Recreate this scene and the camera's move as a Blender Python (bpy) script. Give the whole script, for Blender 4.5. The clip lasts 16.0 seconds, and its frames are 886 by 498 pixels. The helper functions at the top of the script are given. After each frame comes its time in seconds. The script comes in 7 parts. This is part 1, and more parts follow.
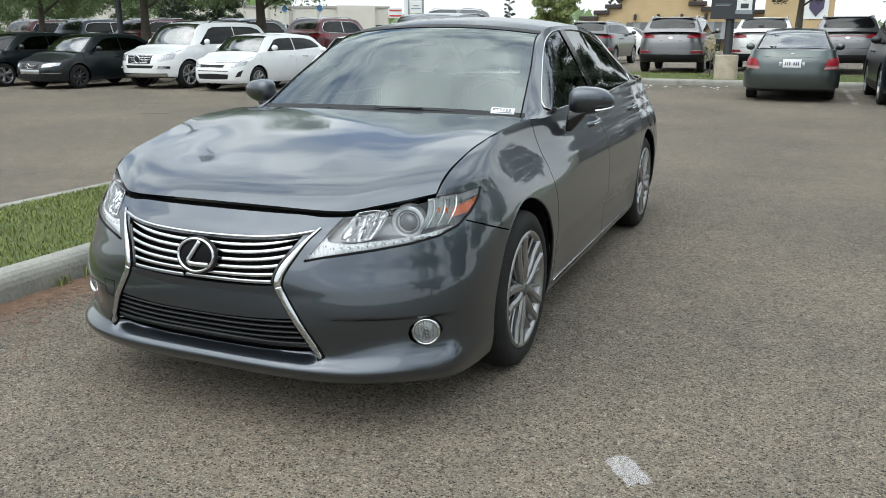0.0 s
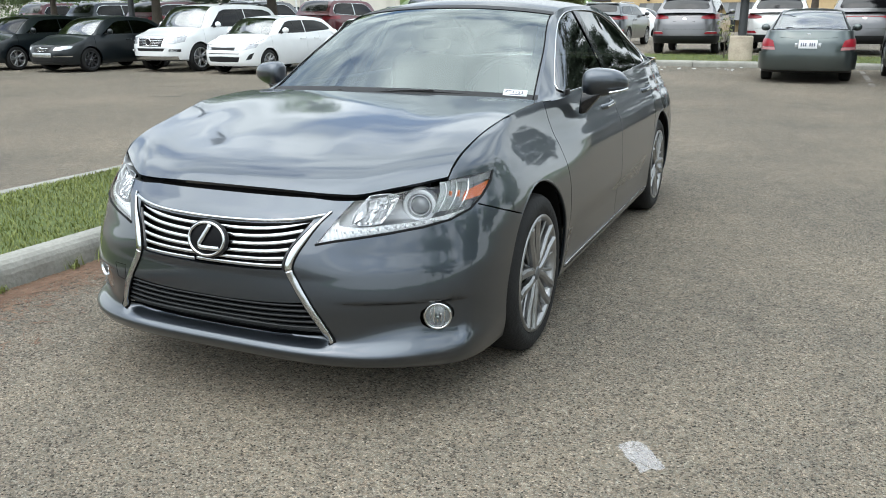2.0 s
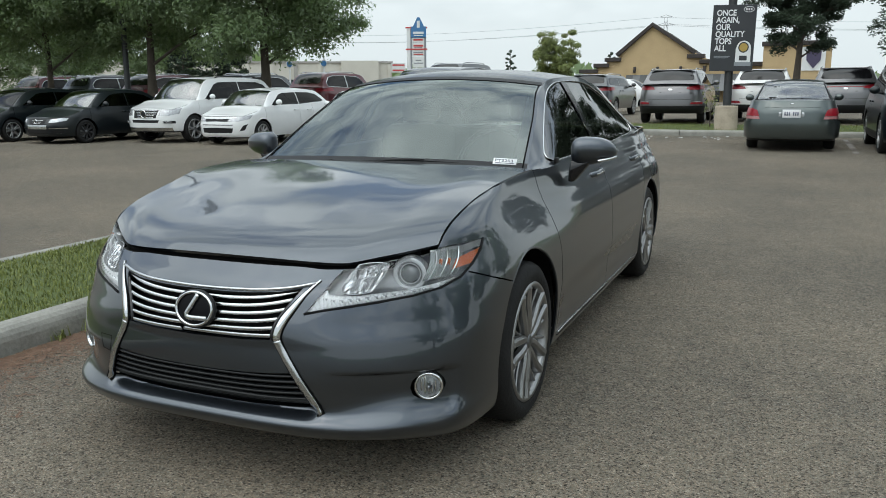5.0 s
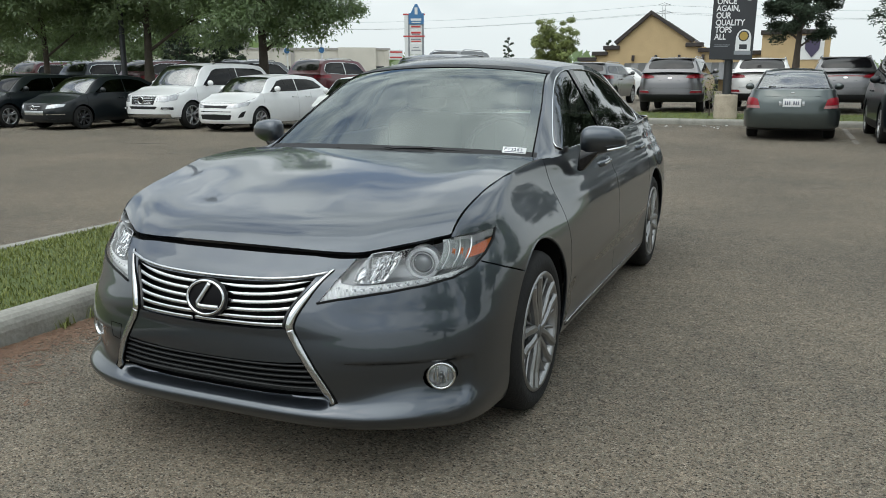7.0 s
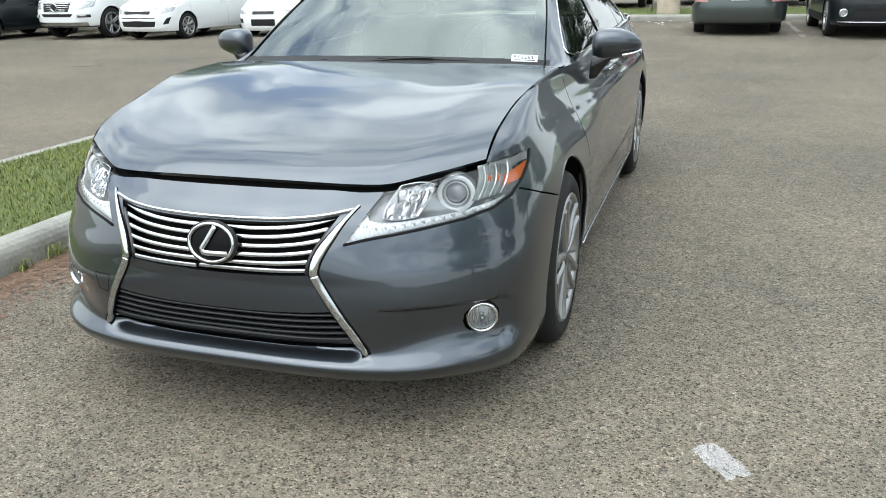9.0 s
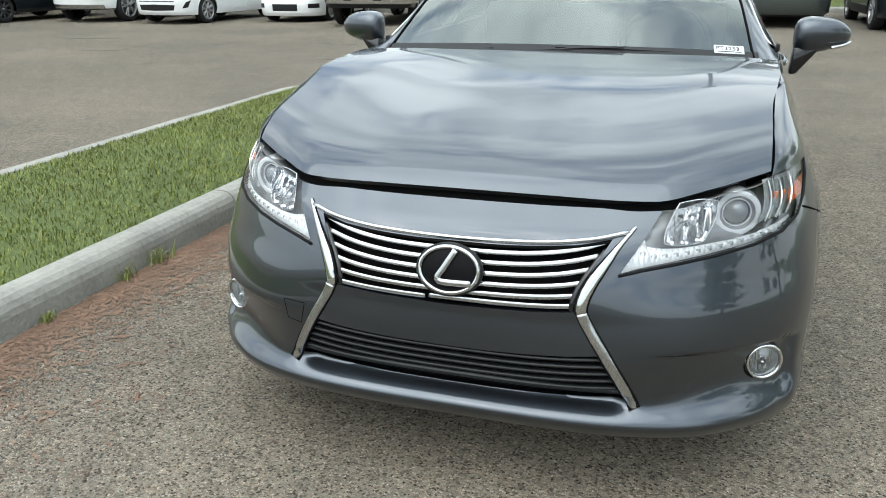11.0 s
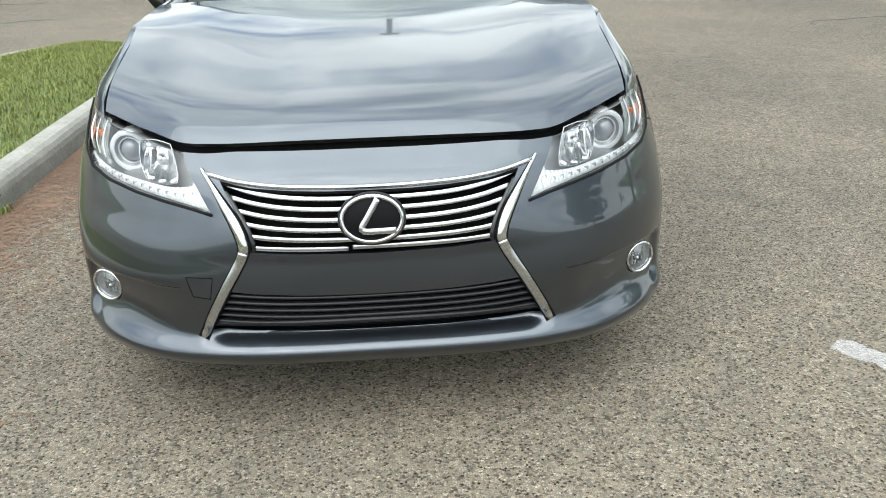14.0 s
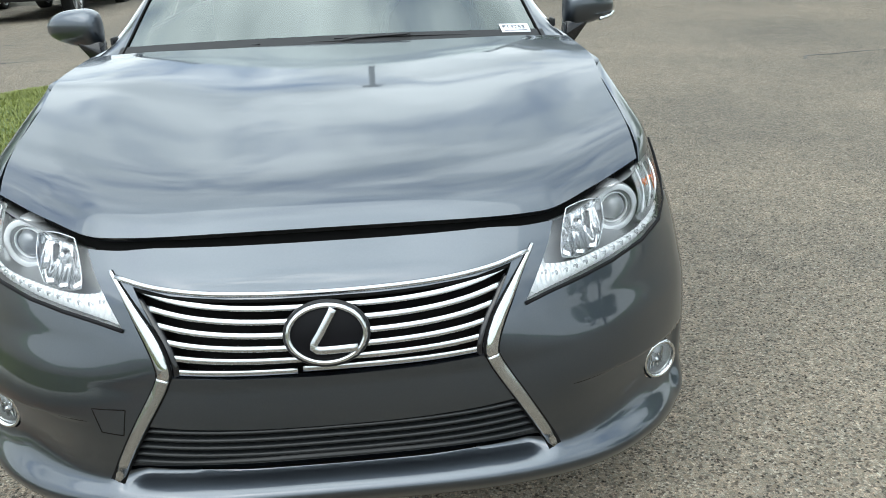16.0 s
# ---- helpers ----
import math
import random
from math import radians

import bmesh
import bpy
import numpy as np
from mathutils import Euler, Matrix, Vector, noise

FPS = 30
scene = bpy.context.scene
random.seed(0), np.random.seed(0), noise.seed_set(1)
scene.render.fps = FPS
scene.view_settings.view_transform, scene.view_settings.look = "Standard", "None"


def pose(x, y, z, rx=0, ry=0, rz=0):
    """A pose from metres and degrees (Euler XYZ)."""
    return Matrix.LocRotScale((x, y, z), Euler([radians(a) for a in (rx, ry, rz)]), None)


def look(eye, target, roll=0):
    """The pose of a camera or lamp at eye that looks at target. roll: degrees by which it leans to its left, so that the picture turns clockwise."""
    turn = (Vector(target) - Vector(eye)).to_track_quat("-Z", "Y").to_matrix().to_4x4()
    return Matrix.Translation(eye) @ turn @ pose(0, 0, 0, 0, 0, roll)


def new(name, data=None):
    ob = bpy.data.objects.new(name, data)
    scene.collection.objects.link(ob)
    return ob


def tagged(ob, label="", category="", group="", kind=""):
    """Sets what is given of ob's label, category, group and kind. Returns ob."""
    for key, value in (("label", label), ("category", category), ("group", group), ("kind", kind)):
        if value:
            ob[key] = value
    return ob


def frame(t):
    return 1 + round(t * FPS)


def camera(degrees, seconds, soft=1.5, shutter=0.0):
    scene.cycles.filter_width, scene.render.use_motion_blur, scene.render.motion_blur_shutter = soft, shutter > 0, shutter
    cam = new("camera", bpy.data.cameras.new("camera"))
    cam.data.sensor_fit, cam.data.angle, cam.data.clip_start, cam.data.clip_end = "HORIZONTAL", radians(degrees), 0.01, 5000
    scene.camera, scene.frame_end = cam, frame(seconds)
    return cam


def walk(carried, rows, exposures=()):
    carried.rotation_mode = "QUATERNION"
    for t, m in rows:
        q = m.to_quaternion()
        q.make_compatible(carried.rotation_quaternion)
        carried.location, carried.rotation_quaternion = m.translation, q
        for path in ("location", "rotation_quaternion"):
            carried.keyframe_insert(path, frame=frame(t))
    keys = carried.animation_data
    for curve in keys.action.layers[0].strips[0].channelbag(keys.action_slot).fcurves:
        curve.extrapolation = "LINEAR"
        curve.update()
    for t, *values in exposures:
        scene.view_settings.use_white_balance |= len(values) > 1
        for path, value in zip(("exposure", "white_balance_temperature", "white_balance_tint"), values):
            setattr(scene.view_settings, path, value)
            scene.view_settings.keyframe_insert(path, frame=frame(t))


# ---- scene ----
cam = camera(57.5, 16.0, soft=0.95)
PATH = [
    (0, (1.844, -3.086, 1.344), (1.081, -1.308, 0.836), 0.0),
    (0.5, (1.84, -3.083, 1.346), (1.072, -1.313, 0.818), 0.1),
    (1, (1.839, -3.082, 1.346), (1.068, -1.314, 0.816), 0.1),
    (1.5, (1.84, -3.074, 1.339), (1.059, -1.315, 0.795), -0.2),
    (2, (1.833, -3.065, 1.34), (1.049, -1.309, 0.792), -0.2),
    (2.5, (1.833, -3.061, 1.341), (1.044, -1.307, 0.792), -0.3),
    (3, (1.85, -3.047, 1.342), (1.065, -1.281, 0.829), -0.0),
    (3.5, (1.849, -3.046, 1.347), (1.073, -1.249, 0.935), 0.3),
    (4, (1.833, -3.042, 1.355), (1.056, -1.242, 0.96), -0.2),
    (4.5, (1.825, -3.049, 1.346), (1.046, -1.248, 0.961), -0.4),
    (5, (1.831, -3.045, 1.336), (1.049, -1.244, 0.951), -0.4),
    (7.5, (1.747, -3.054, 1.339), (0.977, -1.262, 0.899), -0.2),
    (8, (1.692, -3.028, 1.329), (0.827, -1.311, 0.777), -0.0),
    (8.5, (1.531, -2.951, 1.321), (0.703, -1.252, 0.665), -1.2),
    (9, (1.364, -2.878, 1.349), (0.763, -1.082, 0.706), -1.2),
    (9.5, (1.236, -2.795, 1.315), (0.644, -0.994, 0.676), -1.6),
    (10, (1.075, -2.709, 1.314), (0.452, -0.916, 0.684), -1.9),
    (10.2, (0.968, -2.691, 1.32), (0.331, -0.913, 0.663), -0.9),
    (12.3, (0.128, -2.729, 1.313), (0.031, -0.849, 0.637), -2.6),
    (12.5, (0.098, -2.763, 1.338), (0.188, -0.945, 0.51), -3.5),
    (12.63, (0.077, -2.786, 1.352), (0.224, -0.988, 0.492), -3.5),
    (13, (0.062, -2.799, 1.356), (0.212, -1.003, 0.488), -3.4),
    (13.5, (0.069, -2.815, 1.36), (0.21, -1.005, 0.52), -2.9),
    (14, (0.066, -2.803, 1.335), (0.171, -0.973, 0.536), -1.6),
    (14.5, (0.064, -2.787, 1.371), (0.185, -0.952, 0.584), -1.3),
    (15, (0.111, -2.76, 1.357), (0.239, -0.909, 0.61), -1.7),
    (15.5, (0.146, -2.649, 1.342), (0.268, -0.797, 0.598), -1.8),
    (16, (0.123, -2.355, 1.326), (0.265, -0.497, 0.598), -2.1),
]
EXPOSURES = [(0, 0.2, 6130, 5), (0.5, 0.44, 6090, 5), (1, 0.48, 6070, 5), (2, 0.52, 6040, 5), (2.5, 0.29, 6030, 5), (3, 0.08, 6080, 4), (3.6, -0.16, 6050, 3), (5, -0.25, 6080, 3), (7.5, -0.15, 6230, 4), (8, 0.26, 6190, 4), (8.5, 0.50, 6130, 4), (9, 0.63, 6080, 4), (9.5, 0.7, 6060, 4), (10, 0.68, 6060, 3), (12.3, 0.28, 6300, 4), (12.4, 0.4, 6330, 5), (12.5, 0.54, 6350, 5), (13.5, 0.78, 6320, 4), (14.5, 0.72, 6130, 3), (15.5, 0.66, 6040, 2), (16, 0.62, 5980, 2)]
walk(cam, exposures=EXPOSURES, rows=[(t, look(eye, target, roll)) for t, eye, target, roll in PATH])

# ---- light ----
world = bpy.data.worlds.new("world")
scene.world = world
world.use_nodes = True
wn, wl = world.node_tree.nodes, world.node_tree.links
wn.clear()
SUN_UP, SUN_ROUND = radians(60), radians(205)
w_out = wn.new("ShaderNodeOutputWorld")
w_bg = wn.new("ShaderNodeBackground")
w_sky = wn.new("ShaderNodeTexSky")
w_sky.sky_type, w_sky.sun_disc = "NISHITA", False
w_sky.sun_elevation, w_sky.sun_rotation = SUN_UP, SUN_ROUND
w_sky.air_density, w_sky.dust_density = 0.8, 4.0
w_bg.inputs["Strength"].default_value = 0.15
# a broken layer of cloud: the direction, flattened onto a ceiling, drives soft noise
w_co = wn.new("ShaderNodeTexCoord")
w_sep = wn.new("ShaderNodeSeparateXYZ")
w_add = wn.new("ShaderNodeMath")
w_add.operation, w_add.inputs[1].default_value = "ADD", 0.22
w_div = wn.new("ShaderNodeVectorMath")
w_div.operation = "DIVIDE"
w_comb = wn.new("ShaderNodeCombineXYZ")
w_noise = wn.new("ShaderNodeTexNoise")
w_noise.inputs["Scale"].default_value, w_noise.inputs["Detail"].default_value, w_noise.inputs["Roughness"].default_value = 2.7, 10, 0.62
w_noise.inputs["Distortion"].default_value = 0.35
w_ramp = wn.new("ShaderNodeValToRGB")
w_ramp.color_ramp.elements[0].position, w_ramp.color_ramp.elements[1].position = 0.33, 0.52
w_shade = wn.new("ShaderNodeTexNoise")
w_shade.inputs["Scale"].default_value, w_shade.inputs["Detail"].default_value = 3.6, 8
w_cloud = wn.new("ShaderNodeValToRGB")
w_cloud.color_ramp.elements[0].position, w_cloud.color_ramp.elements[0].color = 0.36, (4.1, 4.3, 4.4, 1)
w_cloud.color_ramp.elements[1].position, w_cloud.color_ramp.elements[1].color = 0.62, (8.0, 8.1, 8.1, 1)
w_mix = wn.new("ShaderNodeMix")
w_mix.data_type = "RGBA"
w_low = wn.new("ShaderNodeMapRange")
w_low.inputs["From Min"].default_value, w_low.inputs["From Max"].default_value = 0.05, 0.35
w_low.inputs["To Min"].default_value, w_low.inputs["To Max"].default_value = 1.0, 0.0
w_max = wn.new("ShaderNodeMath")
w_max.operation = "MAXIMUM"
wl.new(w_co.outputs["Generated"], w_sep.inputs[0])
wl.new(w_sep.outputs["Z"], w_add.inputs[0])
for ax in "XYZ":
    wl.new(w_add.outputs[0], w_comb.inputs[ax])
wl.new(w_co.outputs["Generated"], w_div.inputs[0])
wl.new(w_comb.outputs[0], w_div.inputs[1])
wl.new(w_div.outputs[0], w_noise.inputs["Vector"])
wl.new(w_div.outputs[0], w_shade.inputs["Vector"])
wl.new(w_noise.outputs[0], w_ramp.inputs[0])
wl.new(w_shade.outputs[0], w_cloud.inputs[0])
wl.new(w_sep.outputs["Z"], w_low.inputs["Value"])
wl.new(w_ramp.outputs[0], w_max.inputs[0])
wl.new(w_low.outputs[0], w_max.inputs[1])
wl.new(w_max.outputs[0], w_mix.inputs["Factor"])
wl.new(w_sky.outputs[0], w_mix.inputs[6])
wl.new(w_cloud.outputs[0], w_mix.inputs[7])
# towards the horizon the layer thickens to an even pale haze
w_haze = wn.new("ShaderNodeMix")
w_haze.data_type = "RGBA"
w_haze.inputs[7].default_value = (6.6, 6.75, 6.75, 1)
wl.new(w_low.outputs[0], w_haze.inputs["Factor"])
wl.new(w_mix.outputs[2], w_haze.inputs[6])
# an overcast sky is brighter overhead than along the horizon
w_lift = wn.new("ShaderNodeMath")
w_lift.operation, w_lift.use_clamp = "MULTIPLY_ADD", False
w_lift.inputs[1].default_value, w_lift.inputs[2].default_value = 0.95, 0.95
w_gain = wn.new("ShaderNodeVectorMath")
w_gain.operation = "SCALE"
wl.new(w_sep.outputs["Z"], w_lift.inputs[0])
wl.new(w_haze.outputs[2], w_gain.inputs[0])
wl.new(w_lift.outputs[0], w_gain.inputs["Scale"])
wl.new(w_gain.outputs[0], w_bg.inputs["Color"])
wl.new(w_bg.outputs[0], w_out.inputs[0])

sun = new("sun", bpy.data.lights.new("sun", "SUN"))
sun.data.energy, sun.data.angle, sun.data.color = 1.65, radians(84), (1.0, 0.965, 0.91)
sun.matrix_world = look((0, 0, 30), (-10 * math.sin(SUN_ROUND), -10 * math.cos(SUN_ROUND), 30 - 10 * math.tan(SUN_UP)))


# ---- materials ----
def mat(name, color, rough=0.5, metal=0.0, coat=0.0, vary=0.12, scale=6.0, fine=0.0, bump=0.0, bump_scale=60.0, spec=0.5, coat_rough=0.03, per_object=0.0, island=0.0):
    """A surface with two scales of variation in its colour, and a fine relief."""
    m = bpy.data.materials.new(name)
    m.use_nodes = True
    nt = m.node_tree
    b = nt.nodes["Principled BSDF"]
    b.inputs["Roughness"].default_value, b.inputs["Metallic"].default_value = rough, metal
    b.inputs["Coat Weight"].default_value, b.inputs["Coat Roughness"].default_value = coat, coat_rough
    b.inputs["Specular IOR Level"].default_value = spec
    co = nt.nodes.new("ShaderNodeTexCoord")
    n1, n2 = nt.nodes.new("ShaderNodeTexNoise"), nt.nodes.new("ShaderNodeTexNoise")
    n1.inputs["Scale"].default_value, n1.inputs["Detail"].default_value = scale, 4
    n2.inputs["Scale"].default_value, n2.inputs["Detail"].default_value = scale * 9, 3
    nt.links.new(co.outputs["Object"], n1.inputs["Vector"])
    nt.links.new(co.outputs["Object"], n2.inputs["Vector"])
    add = nt.nodes.new("ShaderNodeMath")
    add.operation = "MULTIPLY_ADD"
    add.inputs[1].default_value = 0.5 + fine
    nt.links.new(n2.outputs[0], add.inputs[0])
    nt.links.new(n1.outputs[0], add.inputs[2])
    if per_object:
        info, mad = nt.nodes.new("ShaderNodeObjectInfo"), nt.nodes.new("ShaderNodeMath")
        mad.operation, mad.inputs[1].default_value = "MULTIPLY_ADD", per_object
        nt.links.new(info.outputs["Random"], mad.inputs[0])
        nt.links.new(add.outputs[0], mad.inputs[2])
        add = mad
    if island:
        geo, mad = nt.nodes.new("ShaderNodeNewGeometry"), nt.nodes.new("ShaderNodeMath")
        shift = nt.nodes.new("ShaderNodeMath")
        mad.operation, mad.inputs[1].default_value = "MULTIPLY_ADD", island
        shift.operation, shift.inputs[1].default_value = "SUBTRACT", island * .5
        nt.links.new(geo.outputs["Random Per Island"], mad.inputs[0])
        nt.links.new(add.outputs[0], mad.inputs[2])
        nt.links.new(mad.outputs[0], shift.inputs[0])
        add = shift
    ramp = nt.nodes.new("ShaderNodeMapRange")
    ramp.inputs["From Min"].default_value, ramp.inputs["From Max"].default_value = 0.4, 1.15
    nt.links.new(add.outputs[0], ramp.inputs["Value"])
    mix = nt.nodes.new("ShaderNodeMix")
    mix.data_type = "RGBA"
    mix.inputs[6].default_value = (*[c * (1 - vary) for c in color], 1)
    mix.inputs[7].default_value = (*[min(1, c * (1 + vary)) for c in color], 1)
    nt.links.new(ramp.outputs[0], mix.inputs["Factor"])
    nt.links.new(mix.outputs[2], b.inputs["Base Color"])
    if bump:
        n3, bp = nt.nodes.new("ShaderNodeTexNoise"), nt.nodes.new("ShaderNodeBump")
        n3.inputs["Scale"].default_value, n3.inputs["Detail"].default_value = bump_scale, 4
        bp.inputs["Strength"].default_value, bp.inputs["Distance"].default_value = bump, 0.01
        nt.links.new(co.outputs["Object"], n3.inputs["Vector"])
        nt.links.new(n3.outputs[0], bp.inputs["Height"])
        nt.links.new(bp.outputs[0], b.inputs["Normal"])
    return m


def glass(name, tint, ior=1.5, rough=0.0, sheen=(1, 1, 1)):
    """A pane: clear or tinted, with the mirror-like sheen that its angle gives it."""
    m = bpy.data.materials.new(name)
    m.use_nodes = True
    nt = m.node_tree
    nt.nodes.clear()
    out, mix, tr, gl, fr = (nt.nodes.new("ShaderNode" + k) for k in ("OutputMaterial", "MixShader", "BsdfTransparent", "BsdfGlossy", "Fresnel"))
    tr.inputs[0].default_value = (*tint, 1)
    gl.inputs["Roughness"].default_value = rough
    gl.inputs["Color"].default_value = (*sheen, 1)
    fr.inputs[0].default_value = ior
    nt.links.new(fr.outputs[0], mix.inputs[0])
    nt.links.new(tr.outputs[0], mix.inputs[1])
    nt.links.new(gl.outputs[0], mix.inputs[2])
    nt.links.new(mix.outputs[0], out.inputs[0])
    return m


def asphalt_material():
    m = bpy.data.materials.new("worn_asphalt")
    m.use_nodes = True
    nt = m.node_tree
    nd, lk = nt.nodes, nt.links
    b = nd["Principled BSDF"]
    b.inputs["Roughness"].default_value = 0.85
    b.inputs["Specular IOR Level"].default_value = 0.15
    co = nd.new("ShaderNodeTexCoord")
    # the stones are uneven: the place is stirred a little before it is cut into cells
    stir, push = nd.new("ShaderNodeTexNoise"), nd.new("ShaderNodeVectorMath")
    stir.inputs["Scale"].default_value, stir.inputs["Detail"].default_value = 210, 2
    push.operation, push.inputs[1].default_value = "MULTIPLY_ADD", (.007, .007, .007)
    lk.new(co.outputs["Object"], stir.inputs["Vector"])
    lk.new(stir.outputs["Color"], push.inputs[0])
    lk.new(co.outputs["Object"], push.inputs[2])
    cells = nd.new("ShaderNodeTexVoronoi")
    cells.inputs["Scale"].default_value = 150
    lk.new(push.outputs[0], cells.inputs["Vector"])
    chan = nd.new("ShaderNodeSeparateColor")
    lk.new(cells.outputs["Color"], chan.inputs[0])
    stone = nd.new("ShaderNodeValToRGB")
    e = stone.color_ramp.elements
    e[0].position, e[0].color = 0.0, (0.050, 0.048, 0.044, 1)
    e[1].position, e[1].color = 1.0, (0.45, 0.435, 0.39, 1)
    for p, c in ((0.14, (0.120, 0.115, 0.103, 1)), (0.32, (0.225, 0.216, 0.190, 1)), (0.62, (0.272, 0.262, 0.232, 1)), (0.88, (0.318, 0.307, 0.273, 1))):
        k = e.new(p)
        k.color = c
    lk.new(chan.outputs[0], stone.inputs[0])
    # tar between the stones
    edge = nd.new("ShaderNodeTexVoronoi")
    edge.feature = "DISTANCE_TO_EDGE"
    edge.inputs["Scale"].default_value = 150
    lk.new(push.outputs[0], edge.inputs["Vector"])
    er = nd.new("ShaderNodeMapRange")
    er.inputs["From Min"].default_value, er.inputs["From Max"].default_value = 0.0, 0.13
    lk.new(edge.outputs[0], er.inputs["Value"])
    tar = nd.new("ShaderNodeMix")
    tar.data_type = "RGBA"
    tar.inputs[6].default_value = (0.130, 0.124, 0.110, 1)
    lk.new(er.outputs[0], tar.inputs["Factor"])
    # stones differ a little in hue, from pinkish to blue grey
    hue, hued = nd.new("ShaderNodeMix"), nd.new("ShaderNodeMix")
    hue.data_type = hued.data_type = "RGBA"
    hue.inputs[6].default_value, hue.inputs[7].default_value = (1.09, 0.97, 0.90, 1), (0.95, 1.01, 1.05, 1)
    hued.blend_type, hued.inputs["Factor"].default_value = "MULTIPLY", 1.0
    lk.new(chan.outputs[2], hue.inputs["Factor"])
    lk.new(stone.outputs[0], hued.inputs[6])
    lk.new(hue.outputs[2], hued.inputs[7])
    lk.new(hued.outputs[2], tar.inputs[7])
    # wide worn and dusty patches
    broad = nd.new("ShaderNodeTexNoise")
    broad.inputs["Scale"].default_value, broad.inputs["Detail"].default_value = 0.45, 6
    lk.new(co.outputs["Object"], broad.inputs["Vector"])
    bm_ = nd.new("ShaderNodeMapRange")
    bm_.inputs["From Min"].default_value, bm_.inputs["From Max"].default_value = 0.37, 0.63
    # smaller scuffs break up the wide patches
    scuff = nd.new("ShaderNodeTexNoise")
    scuff.inputs["Scale"].default_value, scuff.inputs["Detail"].default_value, scuff.inputs["Roughness"].default_value = 4.5, 8, 0.7
    lk.new(co.outputs["Object"], scuff.inputs["Vector"])
    both = nd.new("ShaderNodeMix")
    both.inputs["Factor"].default_value = 0.42
    lk.new(broad.outputs[0], both.inputs[2])
    lk.new(scuff.outputs[0], both.inputs[3])
    lk.new(both.outputs[0], bm_.inputs["Value"])
    dust = nd.new("ShaderNodeMix")
    dust.data_type, dust.blend_type = "RGBA", "MULTIPLY"
    dust.inputs["Factor"].default_value = 1.0
    tone = nd.new("ShaderNodeMix")
    tone.data_type = "RGBA"
    tone.inputs[6].default_value, tone.inputs[7].default_value = (0.70, 0.668, 0.625, 1), (1.08, 0.99, 0.875, 1)
    lk.new(bm_.outputs[0], tone.inputs["Factor"])
    grain = nd.new("ShaderNodeTexNoise")
    grain.inputs["Scale"].default_value, grain.inputs["Detail"].default_value, grain.inputs["Roughness"].default_value = 26, 6, 0.8
    lk.new(co.outputs["Object"], grain.inputs["Vector"])
    gm = nd.new("ShaderNodeMapRange")
    gm.inputs["From Min"].default_value, gm.inputs["From Max"].default_value = 0.3, 0.7
    gm.inputs["To Min"].default_value, gm.inputs["To Max"].default_value = 0.70, 1.32
    lk.new(grain.outputs[0], gm.inputs["Value"])
    rough_tar = nd.new("ShaderNodeVectorMath")
    rough_tar.operation = "SCALE"
    lk.new(tar.outputs[2], rough_tar.inputs[0])
    lk.new(gm.outputs[0], rough_tar.inputs["Scale"])
    lk.new(rough_tar.outputs[0], dust.inputs[6])
    lk.new(tone.outputs[2], dust.inputs[7])
    # small holes where a stone has come out, their shade painted as dark dots
    pit = nd.new("ShaderNodeTexVoronoi")
    pit.inputs["Scale"].default_value = 44
    lk.new(co.outputs["Object"], pit.inputs["Vector"])
    pr = nd.new("ShaderNodeMapRange")
    pr.inputs["From Min"].default_value, pr.inputs["From Max"].default_value = 0.10, 0.21
    pr.inputs["To Min"].default_value, pr.inputs["To Max"].default_value = 0.10, 1.0
    lk.new(pit.outputs["Distance"], pr.inputs["Value"])
    pit_shade = nd.new("ShaderNodeVectorMath")
    pit_shade.operation = "SCALE"
    lk.new(dust.outputs[2], pit_shade.inputs[0])
    lk.new(pr.outputs[0], pit_shade.inputs["Scale"])
    lk.new(pit_shade.outputs[0], b.inputs["Base Color"])
    bump = nd.new("ShaderNodeBump")
    bump.inputs["Strength"].default_value, bump.inputs["Distance"].default_value = 0.85, 0.006
    hm = nd.new("ShaderNodeMath")
    hm.operation = "MULTIPLY_ADD"
    hm.inputs[1].default_value = 0.6
    lk.new(chan.outputs[1], hm.inputs[0])
    lk.new(er.outputs[0], hm.inputs[2])
    lk.new(hm.outputs[0], bump.inputs["Height"])
    lk.new(bump.outputs[0], b.inputs["Normal"])
    return m


ASPHALT = asphalt_material()
PAINT = mat("grey_metallic_paint", (0.060, 0.070, 0.085), 0.36, 1.0, 1.0, vary=0.06, scale=300, coat_rough=0.035)
PAINT.node_tree.nodes["Principled BSDF"].inputs["Coat IOR"].default_value = 1.58
CHROME = mat("chrome", (0.62, 0.63, 0.64), 0.08, 1.0, vary=0.03)
SATIN = mat("satin_silver", (0.52, 0.53, 0.54), 0.22, 1.0, vary=0.05)
ALLOY = mat("machined_alloy", (0.31, 0.31, 0.31), 0.32, 0.9, vary=0.08, scale=20)
ALLOY_DARK = mat("grey_alloy", (0.16, 0.165, 0.17), 0.35, 0.8, vary=0.1)
RUBBER = mat("tyre_rubber", (0.013, 0.013, 0.013), 0.75, vary=0.35, spec=0.25, scale=12, bump=0.3, bump_scale=90)
BLACK = mat("black_plastic", (0.010, 0.010, 0.011), 0.5, vary=0.2, scale=20, spec=0.3)
MATT = mat("dark_underbody", (0.005, 0.005, 0.005), 0.9, vary=0.3, spec=0.1)
GLOSS_BLACK = mat("gloss_black", (0.006, 0.006, 0.007), 0.12, coat=0.25, vary=0.1, spec=0.4)
SLAT = mat("grille_slat_plastic", (0.008, 0.009, 0.010), 0.38, vary=0.2, scale=30, spec=0.32)
